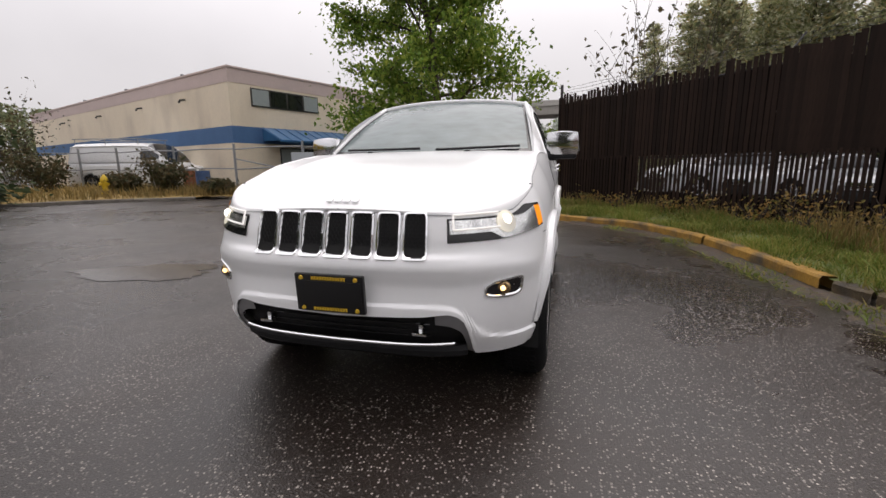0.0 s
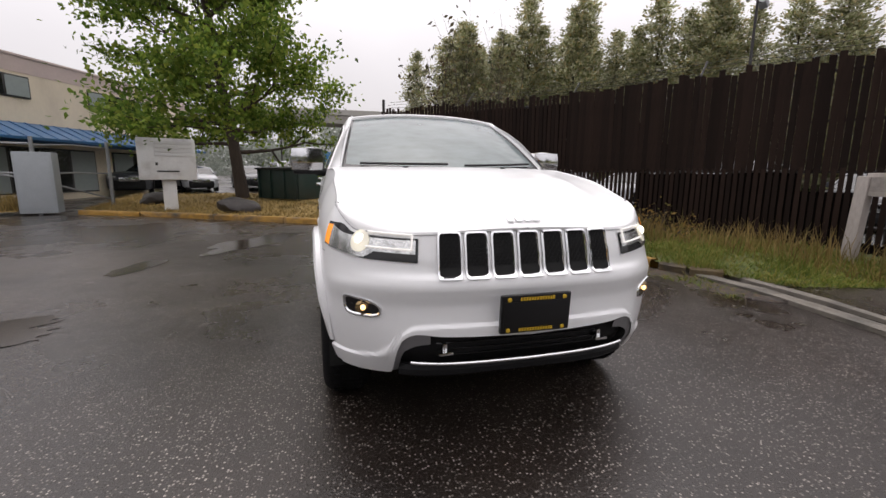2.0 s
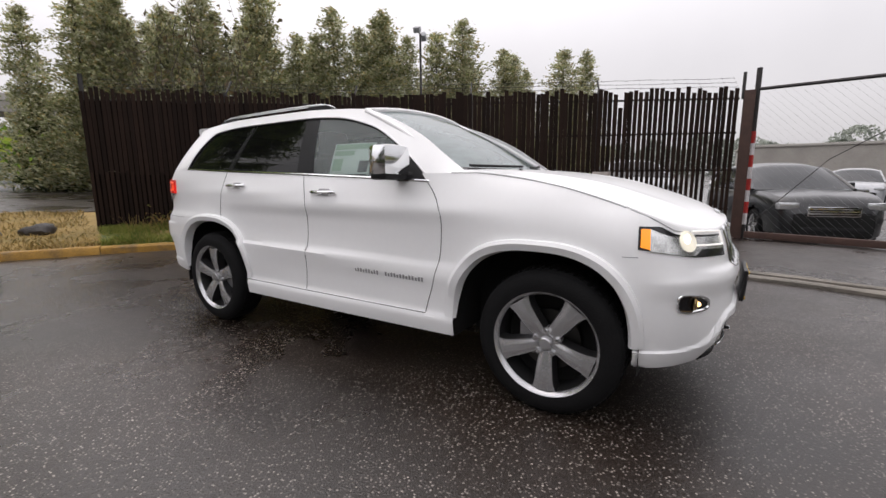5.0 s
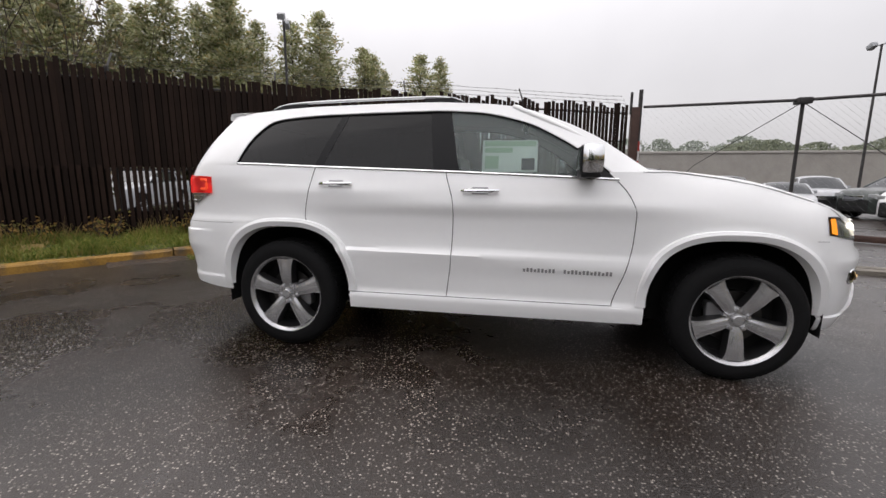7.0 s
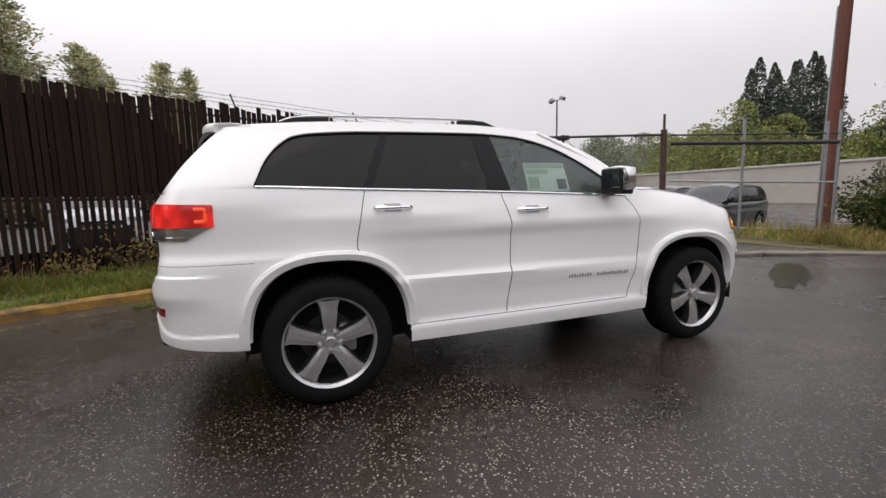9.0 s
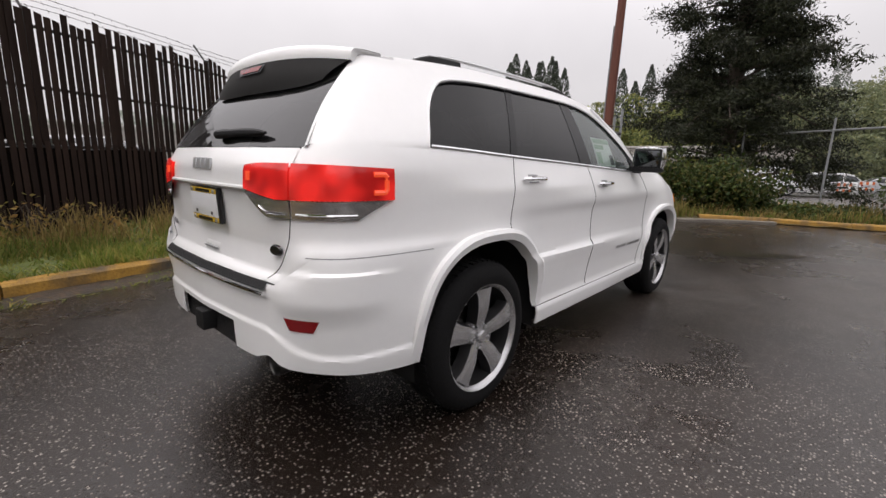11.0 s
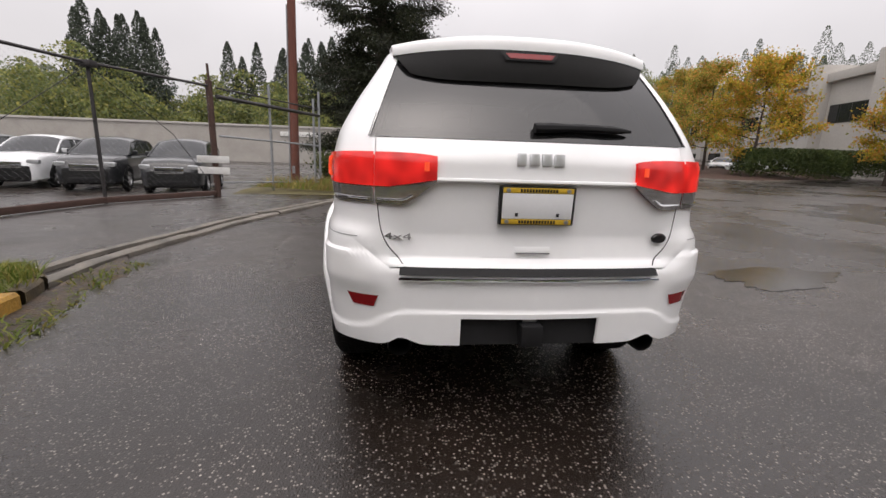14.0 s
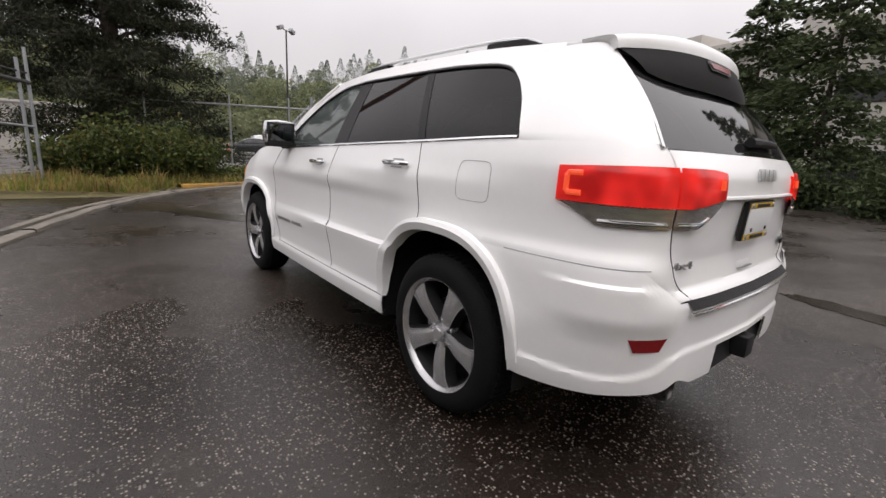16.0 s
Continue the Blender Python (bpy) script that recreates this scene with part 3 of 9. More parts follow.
def s_rear(x):
    k = 500
    return float(np.interp(x, np.maximum.accumulate(_PX[::-1][:k]), (_S[::-1])[:k]))


ZK = [0.26, 0.34, 0.42, 0.45, 0.56, 0.66, 0.72, 0.745, 0.785, 0.81, 0.87, 0.95, 1.03, 1.10, 1.18, 1.26, 1.31]
PROFILES = [
    (0.0, [-.15, -.10, -.040, -.022, -.014, -.018, -.006, 0, -.010, -.045, -.058, -.080, -.100, -.13, -.20, -.30, -.35]),
    (s_front(0.55), [-.15, -.09, -.040, -.022, -.014, -.018, -.006, -.002, -.013, -.036, -.050, -.075, -.105, -.14, -.20, -.30, -.35]),
    (s_front(0.78), [-.14, -.09, -.055, -.045, -.030, -.024, -.012, -.010, -.022, -.030, -.046, -.075, -.115, -.16, -.22, -.28, -.33]),
    (s_at_y(-1.80), [-.10, -.055, -.030, -.022, -.006, 0, 0, 0, 0, -.002, -.008, -.022, -.050, -.095, -.15, -.21, -.25]),
    (s_at_y(-1.40), [-.05, -.02, 0, 0, 0, 0, 0, 0, 0, 0, 0, -.005, -.020, -.045, -.09, -.16, -.20]),
    (s_at_y(-0.75), [-.05, -.015, -.004, -.022, -.018, -.006, -.014, -.024, -.026, -.027, -.027, -.024, -.013, -.033, -.058, -.080, -.10]),
    (s_at_y(0.25), [-.05, -.010, -.002, -.024, -.020, -.006, .003, -.021, -.028, -.031, -.034, -.033, -.014, -.028, -.050, -.078, -.096]),
    (s_at_y(0.95), [-.05, -.010, -.002, -.024, -.014, -.004, .003, -.018, -.022, -.025, -.028, -.028, -.015, -.016, -.042, -.068, -.085]),
    (s_at_y(1.46), [-.05, -.020, 0, 0, 0, 0, 0, 0, 0, 0, -.002, -.012, -.020, -.022, -.040, -.060, -.078]),
    (s_at_y(1.95), [-.08, -.045, -.024, -.018, -.006, 0, 0, 0, 0, 0, -.003, -.028, -.032, -.032, -.034, -.050, -.068]),
    (s_rear(0.76), [-.10, -.060, -.040, -.034, -.020, -.008, 0, 0, 0, 0, -.006, -.040, -.045, -.042, -.045, -.075, -.10]),
    (s_rear(0.52), [-.10, -.05, -.020, -.015, -.010, -.005, -.003, -.003, -.020, -.045, -.048, -.040, -.034, -.028, -.032, -.070, -.11]),
    (float(_S[-1]), [-.10, -.05, -.020, -.015, -.005, 0, 0, -.002, -.020, -.050, -.050, -.043, -.036, -.030, -.034, -.065, -.10])]
_PS = [p[0] for p in PROFILES]
_PC = [curve(ZK, p[1]) for p in PROFILES]


def skin(s, z, sg=1, lift=0.0):
    """The body's outer skin at arc length s from the nose and height z; sg: 1 left side, -1 right side."""
    i = min(max(int(np.searchsorted(_PS, s, "right")) - 1, 0), len(_PS) - 2)
    t = (s - _PS[i]) / (_PS[i + 1] - _PS[i])
    t = min(max(t, 0), 1)
    t = t * t * (3 - 2 * t)
    o = _PC[i](z) * (1 - t) + _PC[i + 1](z) * t + lift
    x, y = float(np.interp(s, _S, _PX)), float(np.interp(s, _S, _PY))
    nx, ny = float(np.interp(s, _S, _NX)), float(np.interp(s, _S, _NY))
    return Vector((sg * max(x + nx * o, 0.0 if s in (0.0,) else -9), y + ny * o, z))


def side(y, z, sg, lift=0.0):
    return skin(s_at_y(y), z, sg, lift)


ARCH = {"front": (-1.395, 0.385, 0.475, 0.485), "rear": (1.432, 0.385, 0.468, 0.498)}


def in_arch(p, grow=0.0):
    for cy, cz, a, b in ARCH.values():
        if (abs(p.y - cy) / (a + grow)) ** 2.6 + (abs(max(p.z - cz, (p.z - cz) * 0.3)) / (b + grow)) ** 2.6 < 1:
            return True
    return False


def arch_point(kind, q, grow=0.0):
    """A point of the wheel opening's edge; q from 0 (front foot) over the top to 1 (rear foot)."""
    cy, cz, a, b = ARCH[kind]
    th = math.pi * (1.03 - 1.06 * q)
    c, s = math.cos(th), math.sin(th)
    y = cy - (a + grow) * -1 * math.copysign(abs(c) ** (2 / 2.6), c) * -1
    return y, cz + (b + grow) * math.copysign(abs(s) ** (2 / 2.6), s)


def snap_arch(bm):
    """Pulls the ragged edge of the wheel openings onto their outline."""
    for v in bm.verts:
        if not v.is_boundary:
            continue
        for cy, cz, a, b in ARCH.values():
            dy, dz = (v.co.y - cy) / a, (v.co.z - cz) / b
            if dz < 0:
                dz *= 0.3
            r = (abs(dy) ** 2.6 + abs(dz) ** 2.6) ** (1 / 2.6)
            if 0.999 < r < 1.09 and v.co.z > 0.30:
                v.co.y = cy + (v.co.y - cy) / r
                if v.co.z > cz:
                    v.co.z = cz + (v.co.z - cz) / r


suv = thing("suv", "glossy white sport utility vehicle with chrome grille, standing on wet asphalt", "car")


def panel(name, y0, y1, z0, z1, sg, nu, nz, mat=None, label="", parent=None, holes=False, lift=0.0):
    """A panel of the side skin between two edge curves y(z) and two height curves z(y)."""
    bm = bmesh.new()

    def fn(u, v):
        ya, yb = y0(0.8), y1(0.8)
        y = ya + u * (yb - ya)
        for _ in range(3):
            z = z0(y) + v * (z1(y) - z0(y))
            y = y0(z) + u * (y1(z) - y0(z))
        return side(y, z, sg, lift)
    sheet(bm, fn, nu, nz, keep=(lambda p: not in_arch(p)) if holes else None, out=(sg, 0, 0))
    if holes:
        snap_arch(bm)
    return thick(part(name, bm, mat or paint_white, parent or suv, label), 0.008)


belt = curve([-0.80, -0.53, 0.31, 1.21, 1.85, 2.3], [1.195, 1.208, 1.243, 1.274, 1.297, 1.30])
gap_front = curve([0.30, 0.444, 0.642, 0.82, 0.987, 1.10, 1.25], [-0.72, -0.739, -0.802, -0.842, -0.849, -0.81, -0.68])
gap_mid = curve([0.30, 0.432, 0.679, 1.017, 1.235, 1.32], [0.295, 0.291, 0.262, 0.251, 0.305, 0.32])
gap_rear = curve([0.40, 0.43, 0.60, 0.75, 0.88, 0.94, 1.10, 1.30], [0.945, 0.955, 1.01, 1.10, 1.235, 1.276, 1.250, 1.205])
hood_c = curve([-2.30, -2.19, -2.10, -1.87, -1.65, -1.23, -1.0, -0.80], [0.955, 0.990, 1.045, 1.128, 1.188, 1.250, 1.268, 1.275])


def hood_z(x, y):
    return hood_c(y - 0.20 * min(abs(x) / 0.8, 1.15) ** 2.0) - 0.006 * (abs(x) / 0.8) ** 4


def fender_top(y):
    return min(hood_z(0.80, y), 1.245)


flat = lambda c: (lambda *_: c)
gate_edge = curve([0.76, 0.80, 0.86, 0.946, 1.23, 1.30], [0.50, 0.545, 0.600, 0.632, 0.655, 0.680])


def rear_top_at(p):
    x = abs(p.x)
    return 0.883 if x > 0.74 or p.y < 2.2 else (0.768 if x < 0.58 else 0.768 + 0.115 * (x - 0.58) / 0.16)


for sg, sd in ((-1, "right"), (1, "left")):
    panel("fender", flat(-1.872), lambda z: gap_front(z) - 0.0016, flat(0.395), fender_top, sg, 44, 36, holes=True)
    panel("sill", flat(-0.925), flat(0.965), flat(0.325), flat(0.433), sg, 40, 6)
    for nm, ya, yb in (("front_door", lambda z: gap_front(z) + 0.0016, lambda z: gap_mid(z) - 0.0016), ("rear_door", lambda z: gap_mid(z) + 0.0016, lambda z: gap_rear(z) - 0.0016)):
        d = panel(nm, ya, yb, flat(0.436), lambda y: belt(y) - 0.004, sg, 36, 40, holes=nm == "rear_door")
        hy = 0.082 if nm == "front_door" else 1.052
        hz = 1.128 if nm == "front_door" else 1.166
        bm = bmesh.new()
        tube(bm, [side(hy - 0.115 + 0.23 * i / 10, hz, sg, 0.012 + 0.024 * math.sin(math.pi * i / 10) ** 0.5) for i in range(11)], [0.010] + [0.0135] * 9 + [0.010], 10)
        part("door_handle", bm, chrome, d, "chrome door handle")
        bm = bmesh.new()
        sheet(bm, lambda u, v: side(hy - 0.05 + 0.1 * u, hz - 0.022 + 0.044 * v, sg, 0.002), 4, 4, out=(sg, 0, 0))
        part("handle_cup", bm, silver_grey, d)
        if nm == "front_door":
            # model lettering, too small to read: a row of dark bars
            for i in range(24):
                if i in (9, 10):
                    continue
                bm = bmesh.new()
                y = -0.20 - i * 0.0225
                h_ = 0.026 if i % 3 else 0.019
                sheet(bm, lambda u, v: side(y - 0.0135 * u, 0.622 + h_ * v + 0.012 * (y + 0.72), sg, 0.003), 1, 1, out=(sg, 0, 0))
                part("badge_bar", bm, silver_grey, d)
    # quarter panel with a bead under the glass
    bm = bmesh.new()

    def quarter(u, v, sg=sg):
        z = 0.40 + v * 0.90
        s0, s1 = s_at_y(gap_rear(z) + 0.0016), s_rear(gate_edge(z) + 0.004) if z > 0.762 else s_rear(0.66)
        s_ = s0 + u * (s1 - s0)
        p = skin(s_, min(z, belt(float(np.interp(s_, _S, _PY))) - 0.002), sg)
        return skin(s_, p.z, sg, -0.005) if p.y > 1.66 and p.z < rear_top_at(p) - 0.001 else p
    sheet(bm, quarter, 70, 60, out=(sg, 0.3, 0), keep=lambda p: not in_arch(p) and not (p.y > 1.70 and p.z < rear_top_at(p) - 0.07))
    snap_arch(bm)
    thick(part("quarter_panel", bm, paint_white, suv), 0.008)
    # wheel arch flares
    for kind in ("front", "rear"):
        bm = bmesh.new()

        def flare(u, v, kind=kind, sg=sg):
            rim_w = (-0.020, -0.008, 0.026, 0.044, 0.047)[round(v * 4)]
            u = 0.045 + 0.91 * u
            fade = min(1, (u - 0.04) / 0.10, (0.96 - u) / 0.10)
            lift = (-0.05, 0.010, 0.025, 0.017, -0.006)[round(v * 4)] * (0.35 + 0.65 * fade)
            y, z = arch_point(kind, u, rim_w)
            y = min(max(y, -1.93), 2.2)
            return side(y, max(z, 0.37), sg, lift + 0.006)
        sheet(bm, flare, 64, 4, out=(sg, 0, 0))
        part("arch_flare", bm, paint_white, suv)
        # dark wheel housing
        bm = bmesh.new()
        cy, cz, a, b = ARCH[kind]

        def liner(u, v, kind=kind, sg=sg):
            y, z = arch_point(kind, u, 0.02)
            return Vector((sg * (0.50 + 0.36 * v), y, z))
        sheet(bm, liner, 24, 2, out=(0, 0, -1))
        box(bm, sg * 0.46, sg * 0.50, cy - a - 0.05, cy + a + 0.05, 0.25, cz + b + 0.03)
        part("wheel_housing", bm, under_black, suv)


def around(name, s0, s1, z0, z1, nu, nz, mat, label="", parent=None, lift=0.0, thickness=0.008, out=(0, -1, 0), holes=False, mirror=True):
    """A panel that runs round the nose or the tail, from the left to the right side."""
    bm = bmesh.new()

    def fn(u, v):
        w = 2 * u - 1
        s = s0 + abs(w) * (s1 - s0)
        return skin(s, z0(s) + v * (z1(s) - z0(s)), 1 if w > 0 else -1, lift)
    sheet(bm, fn, nu, nz, out=out, keep=(lambda p: not in_arch(p)) if holes else None)
    if holes:
        snap_arch(bm)
    ob = part(name, bm, mat, parent or suv, label)
    return thick(ob, thickness) if thickness else ob


def patch(bm, s0, s1, z0, z1, sg, lift, nu=12, nv=6, out=(0, -1, 0), mi=0):
    """A piece of skin between s0 and s1 on one side, with edges z0(q) and z1(q), q from 0 to 1."""
    return sheet(bm, lambda u, v: skin(s0 + u * (s1 - s0), z0(u) + v * (z1(u) - z0(u)), sg, lift), nu, nv, out=out, mi=mi)


# dark shut lines round doors, tailgate and bumpers
for sg in (-1, 1):
    for nm, gap_, za, zb in (("front_door_seam", gap_front, 0.44, 1.19), ("door_seam", gap_mid, 0.44, 1.235), ("rear_door_seam", gap_rear, 0.90, 1.268)):
        bm = bmesh.new()
        tube(bm, [side(gap_(z), z, sg, -0.0005) for z in np.linspace(za, zb, 26)], 0.0028, 5)
        part(nm, bm, under_black, suv)
    bm = bmesh.new()
    tube(bm, [side(y, 0.4345, sg, -0.0005) for y in np.linspace(-0.74, 0.955, 24)], 0.0026, 5)
    part("sill_seam", bm, under_black, suv)
    bm = bmesh.new()
    tube(bm, [skin(s_at_y(1.84) + (s_rear(0.715) - s_at_y(1.84)) * q, 0.8855, sg, 0.0) for q in np.linspace(0, 1, 16)], 0.0020, 5)
    part("bumper_seam", bm, silver_grey, suv)
    bm = bmesh.new()
    tube(bm, [skin(s_rear(gate_edge(z) + 0.002), z, sg, -0.001) for z in np.linspace(0.785, 1.02, 18)], 0.0028, 5)
    part("tailgate_seam", bm, under_black, suv)
    bm = bmesh.new()
    tube(bm, [skin(s_at_y(y), 0.866, sg, 0.0) for y in np.linspace(-1.865, -1.80, 5)], 0.0020, 5)
    part("bumper_seam", bm, silver_grey, suv)


# front bumper: lower edge rises over the dark intake in the middle
s_f80 = s_at_y(-1.80)
low_edge = curve([0, s_front(0.40), s_front(0.50), s_front(0.555), s_front(0.64), s_front(0.80), s_f80 + 0.2], [0.530, 0.545, 0.556, 0.535, 0.345, 0.338, 0.345])
crease_z = curve([0, s_front(0.42), s_front(0.52), s_front(0.60), s_front(0.68), s_front(0.80), s_f80 + 0.2], [0.585, 0.588, 0.580, 0.510, 0.440, 0.425, 0.430])


def nose_top(s_):
    """Height of the hood's shut line round the nose."""
    x_, y_ = float(np.interp(s_, _S, _PX)), float(np.interp(s_, _S, _PY))
    k_ = 1 - smooth(s_front(0.70), s_f80, s_)
    return hood_z(min(x_, 0.80), y_ + 0.07 * k_) - 0.008 * k_


bm = bmesh.new()


def nose_bumper(u, v):
    w = 2 * u - 1
    s = abs(w) * s_at_y(-1.87)
    z = low_edge(s) + v * (0.866 - low_edge(s))
    return skin(s, z, 1 if w > 0 else -1, 0.016 * smooth(-0.008, 0.008, crease_z(s) - z))


sheet(bm, nose_bumper, 110, 52, out=(0, -1, 0), keep=lambda p: not in_arch(p))
snap_arch(bm)
thick(part("front_bumper", bm, paint_white, suv), 0.008)
around("grille_panel", 0.0, s_at_y(-1.868), flat(0.862), nose_top, 100, 10, paint_white)

# hood
cowl_y = lambda x: -1.02 + 0.17 * (abs(x) / 0.75) ** 2
lip_y = curve([0, 0.20, 0.40, 0.52, 0.62, 0.70, 0.76, 0.795], [-2.185, -2.178, -2.150, -2.112, -2.05, -1.98, -1.90, -1.80])
bm = bmesh.new()


def hood_fn(u, v):
    x = 0.79 * (2 * u - 1)
    x = math.copysign(abs(x / 0.79) ** 0.85 * 0.79, x)
    y = cowl_y(x) + v * (lip_y(abs(x)) - cowl_y(x))
    # two soft ridges run along the hood
    ridge = 0.010 * math.exp(-((abs(x) - 0.50) / 0.07) ** 2) * min(1, (v + 0.05) * 2) * (1 - v ** 6)
    return Vector((x, y, hood_z(x, y) + ridge))


sheet(bm, hood_fn, 60, 44, out=(0, 0, 1))
hood = thick(part("hood", bm, paint_white, suv), 0.014)
# rolled edge that joins the hood to fenders and nose
bm = bmesh.new()


lip_s = curve([0, 0.30, 0.52, 0.62, 0.70, 0.76, 0.79], [0, s_front(0.32), s_front(0.56), s_front(0.70), s_front(0.785), s_at_y(-1.93), s_f80])


for sg in (-1, 1):
    def side_edge(u, v, sg=sg):
        y = -0.86 + (-1.80 + 0.86) * u
        a_ = hood_fn(0.5 + 0.5 * sg, min(max((y - cowl_y(0.79)) / (lip_y(0.79) - cowl_y(0.79)), 0), 1))
        b_ = side(y, fender_top(y) + 0.001, sg, 0.0)
        m_ = (a_ + b_) / 2 + Vector((sg * 0.006, 0, 0.010))
        return a_ * (1 - v) ** 2 + m_ * 2 * v * (1 - v) + b_ * v * v

    def nose_edge(u, v, sg=sg):
        x = 0.79 * (1 - u) ** 0.85
        a_ = Vector((sg * x, lip_y(x), hood_z(x, lip_y(x))))
        s1_ = lip_s(x)
        b_ = skin(s1_, nose_top(s1_) + 0.002, sg, 0.0)
        m_ = (a_ + b_) / 2 + Vector((sg * 0.008, -0.012, 0.008))
        return a_ * (1 - v) ** 2 + m_ * 2 * v * (1 - v) + b_ * v * v
    sheet(bm, side_edge, 30, 4, out=(sg, 0, 0.5))
    sheet(bm, nose_edge, 50, 4, out=(0, -1, 0.5))
part("hood_edge", bm, paint_white, hood)
for sg in (-1, 1):
    bm = bmesh.new()
    tube(bm, [side(y, fender_top(y) + 0.0005, sg, 0.0015) for y in np.linspace(-0.88, -1.80, 26)], 0.0022, 5)
    tube(bm, [skin(lip_s(x), nose_top(lip_s(x)) + 0.001, sg, 0.0015) for x in np.linspace(0.785, 0.0, 34)], 0.0022, 5)
    part("hood_seam", bm, silver_grey, hood)
# hood badge, drawn as plain raised bars
for i, w in enumerate((0.026, 0.030, 0.030, 0.030)):
    bm = bmesh.new()
    x = -0.063 + i * 0.042
    box(bm, x - w / 2, x + w / 2, -0.004, 0.004, -0.016, 0.016, 0.003)
    b = part("badge_bar", bm, chrome, hood)
    b.matrix_basis = pose(0, -2.145, hood_z(0, -2.145) + 0.006, -62, 0, 0)
for x in (-0.34, 0.34):
    bm = bmesh.new()
    box(bm, x - 0.018, x + 0.018, -1.10, -1.085, hood_z(x, -1.09), hood_z(x, -1.09) + 0.010, 0.003)
    part("washer_nozzle", bm, black_plastic, hood)

# grille: seven chrome-rimmed slots with dark mesh
for i in range(7):
    cx = (i - 3) * 0.1215
    w2, zt, zb = 0.0445, 0.970, 0.797
    slot = None
    bm = bmesh.new()

    def slot_pt(a, r, lift):
        c, s = math.cos(a), math.sin(a)
        px = cx + (w2 + r) * math.copysign(abs(c) ** 0.22, c)
        pz = (zt + zb) / 2 + ((zt - zb) / 2 + r) * math.copysign(abs(s) ** 0.22, s)
        return skin(s_front(abs(px)), pz, 1 if px >= 0 else -1, lift)
    rings = [(0.012, 0.002), (0.010, 0.008), (0.003, 0.011), (-0.002, 0.004)]
    sheet(bm, lambda u, v: slot_pt(2 * math.pi * u, *rings[round(v * 3)]), 40, 3, out=(0, -1, 0))
    surround = part("grille_surround", bm, chrome, suv, "chrome grille slot surround")
    # black sheet laid on the skin stands in for the slot's shaded depth
    bm = bmesh.new()
    sheet(bm, lambda u, v: skin(s_front(abs(cx - w2 + 2 * w2 * u)), zb + (zt - zb) * v, 1 if cx - w2 + 2 * w2 * u >= 0 else -1, 0.003), 4, 4, out=(0, -1, 0))
    part("slot_dark_sheet", bm, under_black, surround)
    bm = bmesh.new()
    for r in range(11):
        for c in range(4):
            px, pz = cx - w2 + (c + 0.5 + 0.5 * (r % 2)) * 0.0215, zb + 0.010 + r * 0.0155
            if abs(px - cx) > w2 - 0.006:
                continue
            p = skin(s_front(abs(px)), pz, 1 if px >= 0 else -1, 0.005)
            for k in range(6):
                a0, a1 = math.pi / 3 * k, math.pi / 3 * (k + 1)
                q0 = p + Vector((0.0098 * math.cos(a0), 0, 0.0085 * math.sin(a0)))
                q1 = p + Vector((0.0098 * math.cos(a1), 0, 0.0085 * math.sin(a1)))
                tube(bm, [q0, q1], 0.0014, 3, caps=False)
    part("honeycomb_mesh", bm, black_plastic, surround)

# lower intake, chrome strip, hooks
bm = bmesh.new()
sI = s_front(0.60)
sheet(bm, lambda u, v: skin(abs(2 * u - 1) * sI, 0.372 + v * (low_edge(abs(2 * u - 1) * sI) - 0.358) if abs(2 * u - 1) < 2 else 0, 1 if u > 0.5 else -1, -0.045 - 0.02 * (1 - abs(2 * u - 1))), 60, 8, out=(0, -1, 0))
intake = part("lower_intake", bm, black_plastic, suv)
bm = bmesh.new()
for k in range(3):
    z = 0.43 + 0.03 * k
    tube(bm, [skin(abs(w) * s_front(0.42), z, 1 if w > 0 else -1, -0.055) for w in np.linspace(-1, 1, 25)], 0.005, 6)
part("intake_bar", bm, black_gloss, intake)
bm = bmesh.new()
tube(bm, [skin(abs(w) * s_front(0.535), 0.400 + 0.016 * abs(w) ** 3, 1 if w > 0 else -1, 0.010) for w in np.linspace(-1, 1, 41)], 0.008, 8)
part("chrome_strip", bm, chrome, suv, "chrome strip under the intake")
bm = bmesh.new()
tube(bm, [skin(abs(w) * s_front(0.60), 0.352 + 0.01 * abs(w) ** 3, 1 if w > 0 else -1, -0.015) for w in np.linspace(-1, 1, 41)], 0.03, 8)
part("chin_spoiler", bm, black_plastic, suv)
